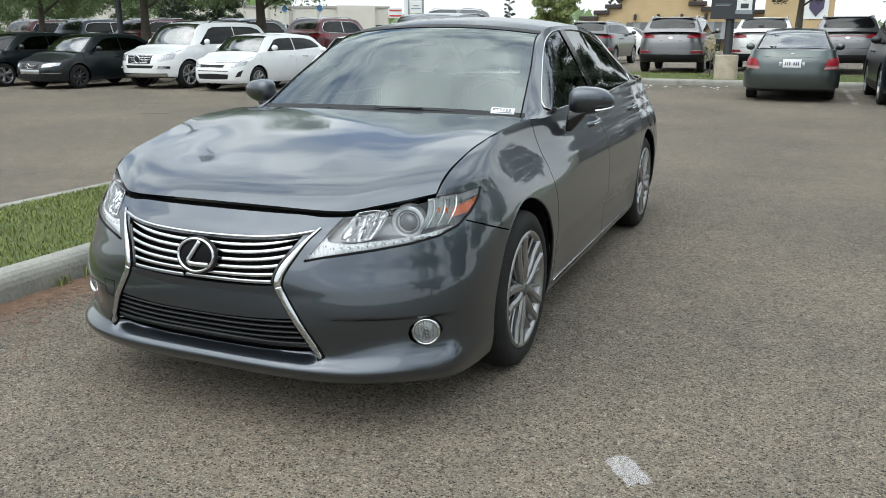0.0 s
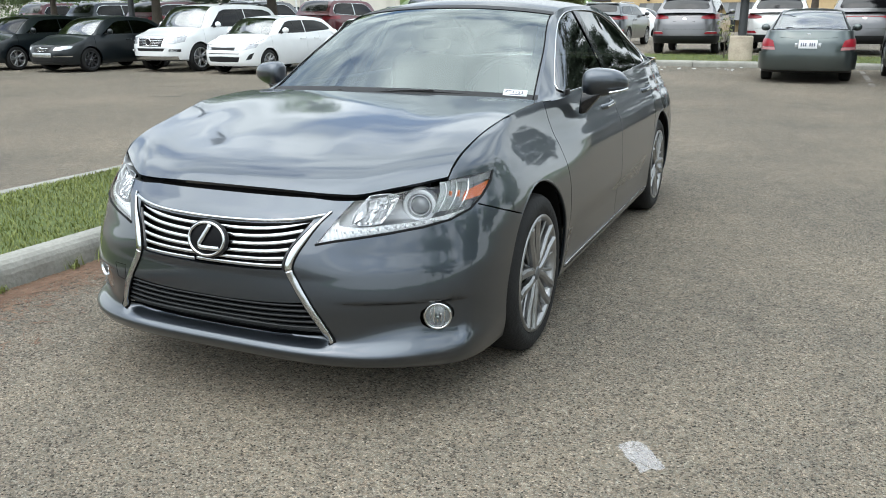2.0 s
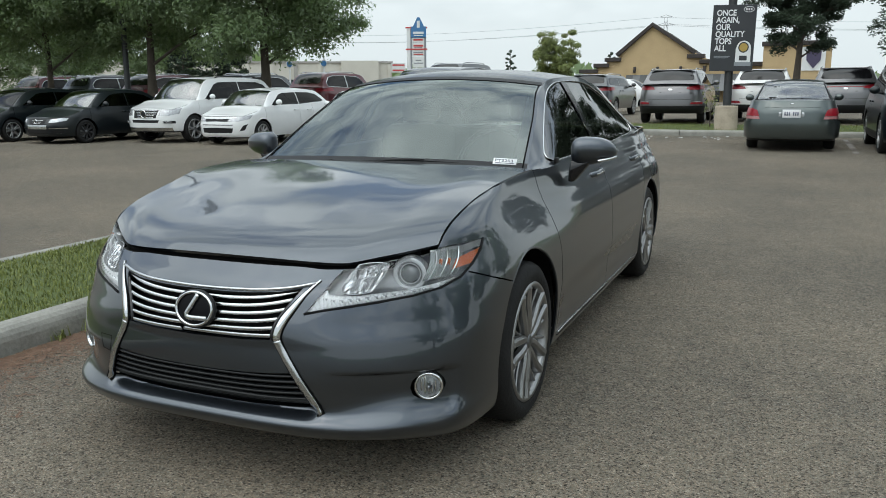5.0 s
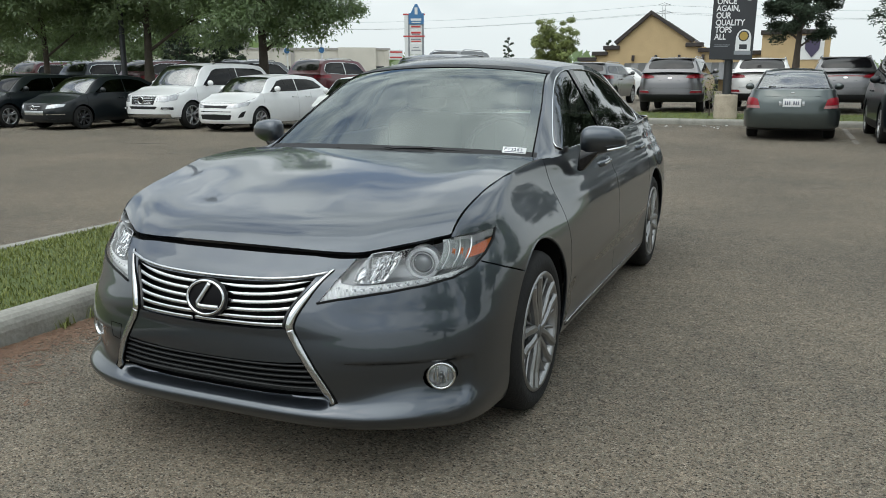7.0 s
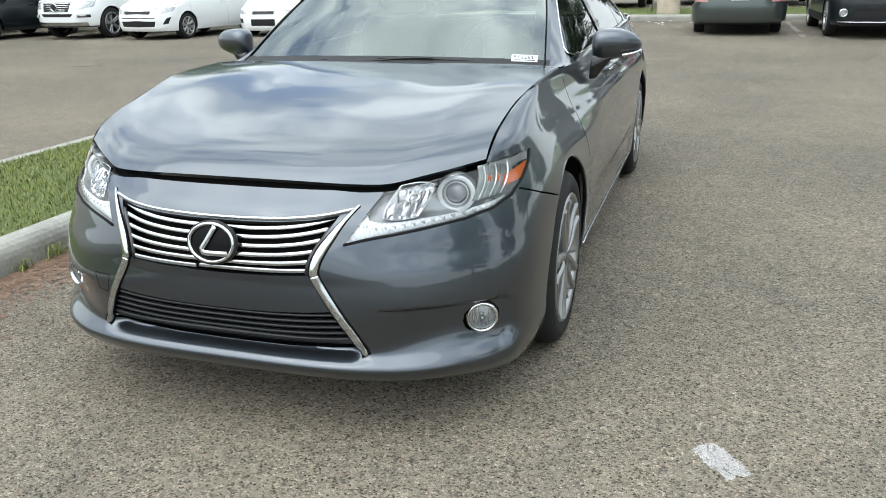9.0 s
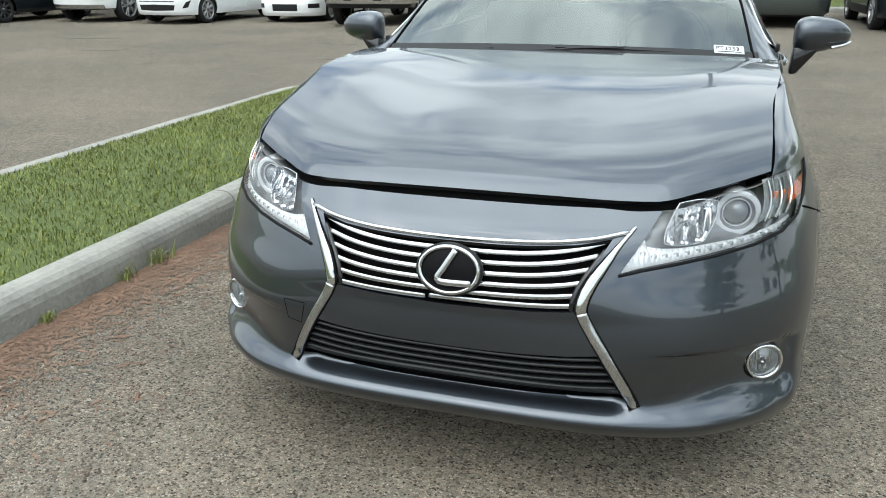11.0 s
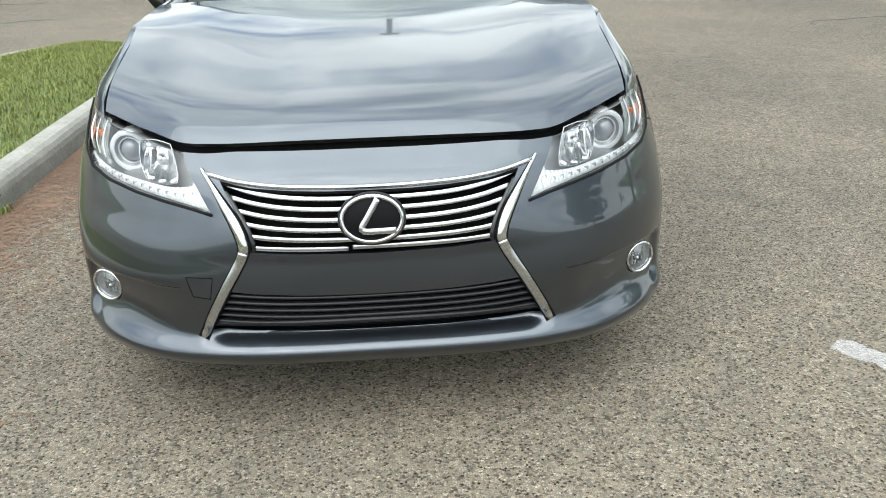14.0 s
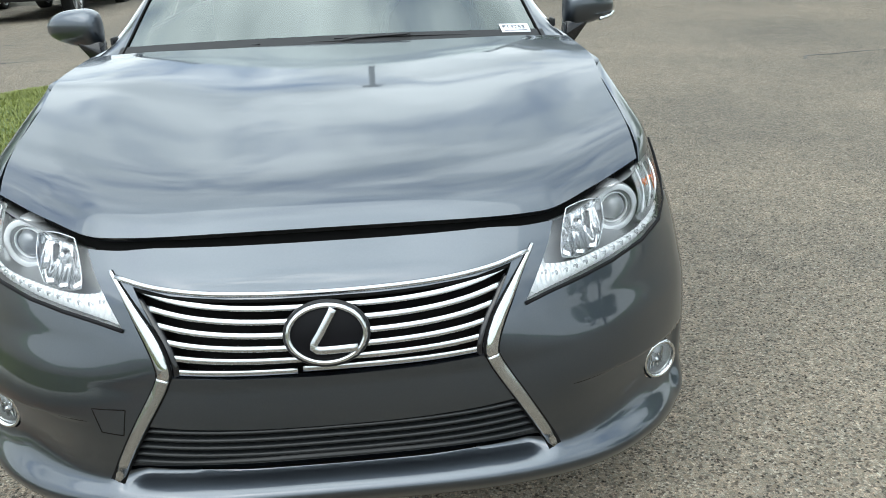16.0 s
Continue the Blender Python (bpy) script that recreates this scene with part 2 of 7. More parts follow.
WINDSCREEN = glass("windscreen_glass", (0.46, 0.53, 0.50), 2.35, sheen=(.93, 1, .97))
TINT = glass("tinted_glass", (0.07, 0.075, 0.075), 2.2)
CLEAR = glass("clear_lens", (0.93, 0.94, 0.95), 1.5)
SEAL = mat("rubber_seal", (0.004, 0.004, 0.005), 0.6, vary=0.2, spec=0.15)
REFLECT = mat("reflector", (0.62, 0.63, 0.64), 0.18, 1.0, vary=0.06, scale=60, bump=0.06, bump_scale=30)
LEDSTRIP = mat("light_guide", (0.94, 0.95, 0.95), 0.34, 0.35, coat=0.6, vary=0.10, scale=45, fine=0.4, bump=0.22, bump_scale=150)
BEZEL = mat("headlamp_bezel", (0.30, 0.305, 0.31), 0.34, 0.4, vary=0.06)
CELL = mat("diode_cell", (0.80, 0.82, 0.83), 0.2, 0.45, coat=.8, vary=0.1, scale=80)
AMBER = mat("amber_reflector", (0.70, 0.19, 0.06), 0.22, coat=1.0, vary=0.2, scale=40)
REDLENS = mat("red_lens", (0.25, 0.008, 0.018), 0.28, coat=0.1, vary=0.15, scale=20)
WHITE_PAPER = mat("white_paper", (0.80, 0.81, 0.81), 0.6, vary=0.04)
INK = mat("dark_print", (0.05, 0.06, 0.09), 0.7, vary=0.1)
WOOD_TAN = mat("beige_trim", (0.30, 0.27, 0.22), 0.6, vary=0.1)
CABIN = mat("cabin_trim", (0.055, 0.052, 0.05), 0.6, vary=0.2)
CONCRETE = mat("concrete", (0.228, 0.224, 0.200), 0.9, vary=0.30, scale=5, fine=0.3, bump=0.5, bump_scale=45)
# green under the blades, their shade on each other put into the colour
SHADED_TURF = mat("shaded_turf", (0.062, 0.082, 0.021), 0.95, vary=0.3, scale=3, fine=0.3, bump=0.6, bump_scale=30)
GRASS = mat("grass_blades", (0.150, 0.172, 0.040), 0.6, vary=0.30, scale=2.2, fine=0.2, island=0.5)
NEEDLES = mat("dry_needles", (0.15, 0.092, 0.06), 0.9, vary=0.4, scale=4, fine=0.3)


# ---- mesh helpers ----
def part(name, bm, material, parent=None, label="", smooth=True):
    """Links a bmesh as one mesh object, under a thing or a part if one is given."""
    me = bpy.data.meshes.new(name)
    for f in bm.faces:
        f.smooth = smooth
    bm.to_mesh(me)
    bm.free()
    me.materials.append(material)
    ob = new(name, me)
    if parent is not None:
        ob.parent = parent
    if label:
        ob["label"] = label
    return ob


def share(name, me, parent, m=None, label=""):
    ob = new(name, me)
    ob.parent = parent
    if m is not None:
        ob.matrix_basis = m
    if label:
        ob["label"] = label
    return ob


def thing(name, label, category, group="", kind="", m=None):
    ob = new(name)
    if m is not None:
        ob.matrix_basis = m
    return tagged(ob, label, category, group, kind)


def grid(fn, nu, nv, bm=None, flip=False):
    """A sheet of quads, fn(u, v) with u and v from 0 to 1."""
    bm = bm or bmesh.new()
    vs = [[bm.verts.new(fn(i / nu, j / nv)) for j in range(nv + 1)] for i in range(nu + 1)]
    for i in range(nu):
        for j in range(nv):
            q = (vs[i][j], vs[i + 1][j], vs[i + 1][j + 1], vs[i][j + 1])
            bm.faces.new(q[::-1] if flip else q)
    return bm


def box(bm, x0, x1, y0, y1, z0, z1, bevel=0.0, m=None):
    vs = [bm.verts.new((x, y, z)) for x in (x0, x1) for y in (y0, y1) for z in (z0, z1)]
    fs = [bm.faces.new([vs[i] for i in f]) for f in ((0, 1, 3, 2), (4, 6, 7, 5), (0, 4, 5, 1), (2, 3, 7, 6), (0, 2, 6, 4), (1, 5, 7, 3))]
    if m is not None:
        for v in vs:
            v.co = m @ v.co
    if bevel:
        es = list({e for f in fs for e in f.edges})
        bmesh.ops.bevel(bm, geom=es, offset=bevel, segments=2, affect="EDGES", profile=0.5)
    return bm


def boxed(*a, **k):
    return box(bmesh.new(), *a, **k)


def revolve(profile, n=48, bm=None, m=None, sweep=360.0):
    """A profile of (radius, x) turned round the x axis."""
    bm = bm or bmesh.new()
    full = sweep >= 360
    rings = []
    for i in range(n if full else n + 1):
        a = radians(sweep) * i / n
        rings.append([bm.verts.new((x, r * math.cos(a), r * math.sin(a))) for r, x in profile])
    for i in range(n):
        p, q = rings[i], rings[(i + 1) % len(rings)]
        for j in range(len(profile) - 1):
            bm.faces.new((p[j], q[j], q[j + 1], p[j + 1]))
    if m is not None:
        for ring in rings:
            for v in ring:
                v.co = m @ v.co
    return bm


def sweep(points, profile, ups, closed=False, bm=None, taper=None, caps=True):
    """A profile of (side, up) pushed along a line; ups: which way is up at each point."""
    bm = bm or bmesh.new()
    pts = [Vector(p) for p in points]
    rings = []
    for i, p in enumerate(pts):
        a, b = (pts[i - 1], pts[(i + 1) % len(pts)]) if closed else (pts[max(i - 1, 0)], pts[min(i + 1, len(pts) - 1)])
        t = (b - a).normalized()
        up = Vector(ups[i] if isinstance(ups, list) else ups)
        side = t.cross(up).normalized()
        up = side.cross(t)
        k = taper(i / (len(pts) - 1)) if taper else 1
        rings.append([bm.verts.new(p + side * s * k + up * h * k) for s, h in profile])
    n, k = len(rings), len(profile)
    for i in range(n if closed else n - 1):
        for j in range(k):
            bm.faces.new((rings[i][j], rings[i][(j + 1) % k], rings[(i + 1) % n][(j + 1) % k], rings[(i + 1) % n][j]))
    if caps and not closed:
        bm.faces.new(rings[0][::-1])
        bm.faces.new(rings[-1])
    return bm


def round_profile(r, n=10, flat=1.0):
    return [(r * math.cos(math.tau * i / n), r * flat * math.sin(math.tau * i / n)) for i in range(n)]


def slab(w, h, e=0.25):
    """A flat bar's section with eased corners."""
    a, b = w / 2, h / 2
    c = min(a, b) * e * 2
    return [(-a, -b), (a, -b), (a, b - c), (a - c, b), (c - a, b), (-a, b - c)]


def tube(points, r, up=(0, 0, 1), n=8, bm=None, taper=None):
    return sweep(points, round_profile(r, n), up, bm=bm, taper=taper)


def in_poly(p, poly):
    x, y, hit = p[0], p[1], False
    for i in range(len(poly)):
        (x0, y0), (x1, y1) = poly[i - 1], poly[i]
        if (y0 > y) != (y1 > y) and x < (x1 - x0) * (y - y0) / (y1 - y0) + x0:
            hit = not hit
    return hit


def stamp(bm, poly, axes, where=None):
    """Cuts a sheet along a polygon, seen along the third axis, and returns the faces inside it."""
    i, j = axes
    for k in range(len(poly)):
        p, q = poly[k - 1], poly[k]
        lo, hi = (min(p[0], q[0]) - 1e-4, min(p[1], q[1]) - 1e-4), (max(p[0], q[0]) + 1e-4, max(p[1], q[1]) + 1e-4)
        fs = []
        for f in bm.faces:
            a, b = [v.co[i] for v in f.verts], [v.co[j] for v in f.verts]
            if max(a) >= lo[0] and min(a) <= hi[0] and max(b) >= lo[1] and min(b) <= hi[1] and (where is None or where(f.calc_center_median())):
                fs.append(f)
        co, no = Vector((0, 0, 0)), Vector((0, 0, 0))
        co[i], co[j], no[i], no[j] = p[0], p[1], q[1] - p[1], p[0] - q[0]
        if fs and no.length > 1e-7:
            geom = fs + list({e for f in fs for e in f.edges}) + list({v for f in fs for v in f.verts})
            bmesh.ops.bisect_plane(bm, geom=geom, plane_co=co, plane_no=no, dist=1e-5)
    out = []
    for f in bm.faces:
        c = f.calc_center_median()
        if (where is None or where(c)) and in_poly((c[i], c[j]), poly):
            out.append(f)
    return out


def strip(line, w):
    """A polyline widened to quads."""
    out = []
    for (x0, y0), (x1, y1) in zip(line, line[1:]):
        d = math.hypot(x1 - x0, y1 - y0)
        nx, ny, tx, ty = (y0 - y1) / d * w / 2, (x1 - x0) / d * w / 2, (x1 - x0) / d * w * .4, (y1 - y0) / d * w * .4
        out.append([(x0 + nx - tx, y0 + ny - ty), (x1 + nx + tx, y1 + ny + ty), (x1 - nx + tx, y1 - ny + ty), (x0 - nx - tx, y0 - ny - ty)])
    return out


def take(bm, faces, away=True):
    """Moves faces into a new bmesh."""
    out, seen = bmesh.new(), {}
    for f in faces:
        for v in f.verts:
            if v not in seen:
                seen[v] = out.verts.new(v.co)
        out.faces.new([seen[v] for v in f.verts])
    if away:
        bmesh.ops.delete(bm, geom=list(faces), context="FACES")
    return out


def islands(bm):
    todo, out = set(bm.faces), []
    while todo:
        f = todo.pop()
        group, edge = [f], [f]
        while edge:
            g = edge.pop()
            for e in g.edges:
                for h in e.link_faces:
                    if h in todo:
                        todo.remove(h)
                        group.append(h)
                        edge.append(h)
        out.append(group)
    return out


def rim(bm, depth):
    """Turns the open edges of a panel inwards, so that it shows its thickness."""
    bm.normal_update()
    for f in bm.faces:
        f.smooth = True
    edges = [e for e in bm.edges if e.is_boundary]
    twin = {}
    for e in edges:
        e.smooth = False
        for v in e.verts:
            if v not in twin:
                twin[v] = bm.verts.new(v.co - v.normal * depth)
    for e in edges:
        a, b = e.verts
        f = e.link_faces[0]
        for l in f.loops:
            if l.edge == e:
                a, b = l.vert, l.link_loop_next.vert
        bm.faces.new((b, a, twin[a], twin[b]))
    return bm


def mirrored(bm, join=False):
    """The same on the other side of x = 0; join: both sides in one."""
    out = bm.copy()
    for v in out.verts:
        v.co.x = -v.co.x
    bmesh.ops.reverse_faces(out, faces=out.faces[:])
    if join:
        me = bpy.data.meshes.new("both")
        bm.to_mesh(me)
        out.from_mesh(me)
        bpy.data.meshes.remove(me)
        bmesh.ops.remove_doubles(out, verts=out.verts[:], dist=2e-4)
    return out


def turned(bm, m):
    for v in bm.verts:
        v.co = m @ v.co
    return bm


def text(name, words, size, material, parent, m, align="LEFT", label="", bold=0.0):
    cu = bpy.data.curves.new(name, "FONT")
    cu.body, cu.size, cu.align_x, cu.extrude = words, size, align, 0.0008
    cu.offset = bold
    tmp = bpy.data.objects.new("tmp", cu)
    me = bpy.data.meshes.new_from_object(tmp)
    bpy.data.objects.remove(tmp)
    me.materials.append(material)
    return share(name, me, parent, m, label)


def pchip(xs, ys):
    """A smooth monotone curve through the given knots, as a function."""
    xs, ys = np.array(xs, float), np.array(ys, float)
    h, d = np.diff(xs), np.diff(ys) / np.diff(xs)
    m = np.zeros(len(xs))
    m[0], m[-1] = d[0], d[-1]
    for i in range(1, len(xs) - 1):
        if d[i - 1] * d[i] > 0:
            w1, w2 = 2 * h[i] + h[i - 1], h[i] + 2 * h[i - 1]
            m[i] = (w1 + w2) / (w1 / d[i - 1] + w2 / d[i])

    def f(x):
        x = min(max(x, xs[0]), xs[-1])
        i = min(int(np.searchsorted(xs, x, side="right")) - 1, len(xs) - 2)
        t = (x - xs[i]) / h[i]
        return float(ys[i] * (1 + 2 * t) * (1 - t) ** 2 + h[i] * m[i] * t * (1 - t) ** 2 + ys[i + 1] * t * t * (3 - 2 * t) + h[i] * m[i + 1] * t * t * (t - 1))
    return f


def step(a, b, x):
    t = min(max((x - a) / (b - a), 0), 1)
    return t * t * (3 - 2 * t)


# the dark sedan's lower body: nose line, half width and roundness of its plan, all by height
NOSE = pchip((.16, .19, .22, .25, .295, .34, .42, .52, .60, .66, .71, .77, .81, .87, .92, .97, 1.02), (-.86, -.908, -.950, -.966, -.944, -.951, -.962, -.955, -.925, -.897, -.87, -.80, -.76, -.60, -.40, -.09, 0))
HALF = pchip((.16, .22, .30, .42, .52, .60, .66, .71, .77, .81, .87, .92, .97, 1.02), (.865, .885, .90, .908, .912, .91, .903, .89, .866, .846, .812, .79, .775, .755))
ROUND = pchip((.16, .23, .33, .45, .60, .71, .77, .81, .87, 1.02), (3.6, 3.5, 3.05, 2.9, 2.7, 2.75, 2.9, 3.1, 4, 4))
DOOR = pchip((.58, .66, .71, .77, .81, .87, .92, .97), (0, .004, .014, .032, .041, .036, .013, 0))
TAIL = pchip((.16, .3, .45, .6, .9, 1.0, 1.08), (3.80, 3.88, 3.92, 3.915, 3.86, 3.84, 3.74))


def half_width(y, z):
    """Half the body's width at a length and height, before it rounds off at nose and tail."""
    w = HALF(z)
    w += step(.1, .7, y) * (.035 * step(.82, .98, z) - .006 * step(.70, .78, z) * (1 - step(.82, .9, z)))
    w -= step(.3, .6, y) * (1 - step(2.2, 2.5, y)) * .018 * step(.2, .3, z) * (1 - step(.36, .5, z))
    # the doors stand upright as far as their handles
    w += DOOR(min(max(z, .58), .97)) * step(.25, .85, y)
    return w - .03 * step(2.6, 3.6, y) * step(.6, 1.0, z)


CREASE = pchip((.45, .576, .695, .79, .84), (.285, .332, .338, .30, .255))


def dents(x, y, z):
    """How far the bumper's face steps back round the fog lamps, and forward at the grille."""
    ax = abs(x)
    zc = CREASE(ax)
    fold = .433 - .055 * (ax - .5)
    back = .032 * step(.46, .70, ax) * (1 - step(.80, .85, ax)) * step(zc - .095, zc + .020, z) * (1 - step(fold - .006, fold + .006, z))
    beak = .020 * (1 - step(.26, .58, ax)) * step(.50, .60, z) * (1 - step(.66, .74, z))
    # under the intake the skin falls back to a shelf above the chin
    shelf = .035 * (1 - step(.40, .47, ax)) * step(.262, .296, z) * (1 - step(.300, .335, z))
    return back + shelf - beak


def plan(a, z):
    """The lower body's skin at height z; a: degrees round from the nose, 0 to 90, and then 90 plus metres along the side."""
    n = ROUND(z)
    if a <= 90:
        s, c = math.sin(radians(a)), math.cos(radians(a))
        w = half_width(0, z)
        x, y = w * s ** (2 / n), NOSE(z) * c ** (2 / n)
        full = math.exp(-((a - 62) / 13) ** 2) * (1 - step(.50, .76, z))
        x, y = x + .019 * full, y - .012 * full
        return x, y + dents(x, y, z) * step(0.0, 0.35, c), z
    y = a - 90
    if y <= 2.95:
        return half_width(y, z), y, z
    t = (y - 2.95) * 90
    s, c = math.sin(radians(t)), math.cos(radians(t))
    return half_width(3.2, z) * max(c, 0) ** (2 / 3.2), 2.95 + (TAIL(z) - 2.95) * s ** (2 / 3.2), z


def face_y(x, z):
    """Where the bumper's face lies, ahead of a place across and up."""
    x = abs(x)
    w, n = HALF(z), ROUND(z)
    if z < .69 and x > .5:
        lo, hi = 20.0, 89.0
        for _ in range(16):
            mid = (lo + hi) / 2
            lo, hi = (mid, hi) if plan(mid, z)[0] < x else (lo, mid)
        return plan(lo, z)[1]
    y = NOSE(z) * max(1 - (min(x / w, 1)) ** n, 0) ** (1 / n)
    return y + dents(x, y, z)


def face_at(x, z, off=0.0):
    """A point on the bumper's face, lifted off it."""
    e = .004
    n = Vector((face_y(x + e, z) - face_y(x - e, z), -2 * e, face_y(x, z + e) - face_y(x, z - e)))
    n.normalize()
    return Vector((x, face_y(x, z), z)) + n * off, n


# ---- ground ----
def rise(x, y):
    """The lot climbs a little towards the far kerb."""
    return .12 * step(8, 16, y) * step(-9, -3, x)


def ground_at(x, y):
    if y > 19.3:
        return rise(x, 19.3) + .13 + (.22 - .15 * step(-9, -7, x)) * step(19.6, 21.2, y) + .003 * min(y - 19.3, 60)
    return rise(x, y)


def near_far(n, a, b, power=1.0):
    return [a + (b - a) * (i / n) ** power for i in range(n + 1)]


def build_ground():
    xs = [-900, -400, -150, -60, -30, -18, -12] + [-9 + i for i in range(20)] + [14, 20, 40, 100, 400, 900]
    ys = [-900, -200, -60, -20, -10, -4, 0, 4, 7] + [8 + i * .75 for i in range(14)] + [18.7, 19.3]
    bm = bmesh.new()
    rows = [[bm.verts.new((x, y, rise(x, y))) for y in ys] for x in xs]
    for i in range(len(xs) - 1):
        for j in range(len(ys) - 1):
            bm.faces.new((rows[i][j], rows[i + 1][j], rows[i + 1][j + 1], rows[i][j + 1]))
    # beyond the far kerb the sheet goes on, to the horizon
    ys2 = [19.3, 19.6, 20.2, 20.8, 21.4, 30, 60, 150, 400, 1500]
    rows2 = [[bm.verts.new((x, y, ground_at(x, y) if y > 19.4 else rise(x, y))) for y in ys2] for x in xs]
    for i in range(len(xs) - 1):
        for j in range(len(ys2) - 1):
            bm.faces.new((rows2[i][j], rows2[i + 1][j], rows2[i + 1][j + 1], rows2[i][j + 1]))
    bmesh.ops.remove_doubles(bm, verts=bm.verts[:], dist=1e-4)
    tagged(part("ground", bm, ASPHALT), "worn grey chip-seal asphalt of a car park", "ground", kind="structure")


build_ground()


def kerb_line(name, points, label):
    """A concrete kerb swept along a line, broken into cast lengths; the lawn lies on its left side."""
    root = thing(name, label, "kerb", kind="structure")
    prof = [(0, -.05), (0, .075), (-.006, .102), (-.020, .126), (-.042, .143), (-.070, .150), (-.130, .150), (-.146, .143), (-.15, .13), (-.15, -.05)]
    run, chunk, chunks = 0.0, [points[0]], []
    for p, q in zip(points, points[1:]):
        run += (Vector(q) - Vector(p)).length
        chunk.append(q)
        if run > 2.6:
            chunks.append(chunk)
            chunk, run = [q], 0.0
    if len(chunk) > 1:
        chunks.append(chunk)
    for c in chunks:
        c = [Vector((*p, rise(*p))) for p in c]
        d0, d1 = (c[1] - c[0]).normalized() * .006, (c[-2] - c[-1]).normalized() * .006
        c[0], c[-1] = c[0] + d0, c[-1] + d1
        bm = sweep(c, prof, (0, 0, 1))
        for v in bm.verts:
            v.co += Vector((noise.noise(v.co * 1.7), noise.noise(v.co * 1.9 + Vector((5, 0, 0))), noise.noise(v.co * 2.3))) * .006
        part("kerb_stone", bm, CONCRETE, root, smooth=False)
    return root


def arc(cx, cy, r, a0, a1, n):
    return [(cx + r * math.cos(radians(a0 + (a1 - a0) * i / n)), cy + r * math.sin(radians(a0 + (a1 - a0) * i / n))) for i in range(n + 1)]


# the long island beside the dark sedan: its near side, its rounded end and its far side
ISLAND = [(-1.84, -14 + i * .6) for i in range(31)] + arc(-2.69, 4.45, .85, 4, 176, 14) + [(-3.54, 4.0 - .6 * i) for i in range(31)]
kerb_line("kerb_1", ISLAND, "pale weathered concrete kerb round a grass island")
# the far kerb, which turns round the grass corner beside the black car
FAR_KERB = [(-40 + i * .75, 19.3) for i in range(60)] + arc(4.6, 18.9, .4, 90, 0, 4)[1:] + [(5.02, 18.6 - .6 * i) for i in range(8)] + arc(5.95, 13.85, .93, 180, 270, 7)[0:] + [(6.6 + .7 * i, 12.92 + .012 * i) for i in range(50)]
kerb_line("kerb_2", FAR_KERB, "long concrete kerb along the far edge of the lot")


def lawn(name, outline_fn, nu, nv, blades, label, height=.05, spread=None):
    """A grass surface: a green sheet darkened as if shaded by blades, and blades on it."""
    tagged(part(name, grid(outline_fn, nu, nv), SHADED_TURF), label, "lawn", kind="structure")
    rnd = random.Random(len(name) + blades)
    bm = bmesh.new()
    for _ in range(blades):
        u, v = spread(rnd) if spread else (rnd.random(), rnd.random())
        p = Vector(outline_fn(u, v))
        a, h, w = rnd.random() * math.tau, height * (.5 + rnd.random()), .0022 + .0022 * rnd.random()
        w *= max(1, height / .05)
        lean = Vector((math.cos(a + 1.3), math.sin(a + 1.3), 0)) * h * (.15 + .7 * rnd.random())
        d = Vector((math.cos(a), math.sin(a), 0)) * w
        q = p + Vector((0, 0, h * .6)) + lean * .35
        bm.faces.new([bm.verts.new(k) for k in (p - d, p + d, q + d * .7, q - d * .7)])
        bm.faces.new([bm.verts.new(k) for k in (q - d * .7, q + d * .7, p + Vector((0, 0, h)) + lean)])
    tagged(part("grass", bm, GRASS, smooth=False), "short mown green grass", "grass", kind="stuff")


def island_at(u, v):
    y = -13 + 18.05 * v
    wdt = .70 if y < 4.45 else math.sqrt(max(.70 ** 2 - (y - 4.45) ** 2, .0004))
    x = -2.69 + (2 * u - 1) * wdt
    return x, y, .135 + .035 * (1 - (2 * u - 1) ** 2) + .008 * noise.noise(Vector((x * 2, y * 2, 0)))


lawn("lawn_1", island_at, 12, 120, 70000, "green grass filling the kerbed island", .024, lambda r: (r.random(), 1 - r.random() ** 1.5))
lawn("lawn_2", lambda u, v: (-40 + 45 * u, 19.44 + 1.9 * v, ground_at(-40 + 45 * u, 19.44 + 1.9 * v) + .012), 60, 10, 12000, "green grass verge behind the far kerb", .05, lambda r: (.55 + .45 * r.random(), r.random()))
lawn("lawn_3", lambda u, v: (5.17 + 30 * u, 13.07 + 8.3 * v, .135 + rise(5, 13.07 + min(8.3 * v, 5.8)) + .03 * v), 30, 14, 6000, "green grass corner beside the black car", .09, lambda r: (.3 * r.random() ** 1.5, r.random() ** 1.5))


def needles():
    """Dry needles and leaf crumbs along the foot of the kerb."""
    rnd = random.Random(5)
    bm = bmesh.new()
    for k in range(24000):
        y = -2.6 + 7 * rnd.random()
        x = -1.82 + abs(rnd.gauss(0, .22 if k % 4 else .62)) * (.6 + .5 * noise.noise(Vector((0, y * 1.3, 0))))
        a, l, w = rnd.random() * math.tau, .007 + .018 * rnd.random(), .0011 + .0035 * rnd.random() ** 3
        d, e = Vector((math.cos(a), math.sin(a), .15 * rnd.random())) * l, Vector((-math.sin(a), math.cos(a), .2 * rnd.random())) * w
        p = Vector((x, y, .003 + .004 * rnd.random()))
        bm.faces.new([bm.verts.new(k) for k in (p - d - e, p + d - e, p + d + e, p - d + e)])
    tagged(part("needle_litter", bm, NEEDLES, smooth=False), "reddish dry needle litter along the kerb foot", "litter", kind="stuff")


needles()


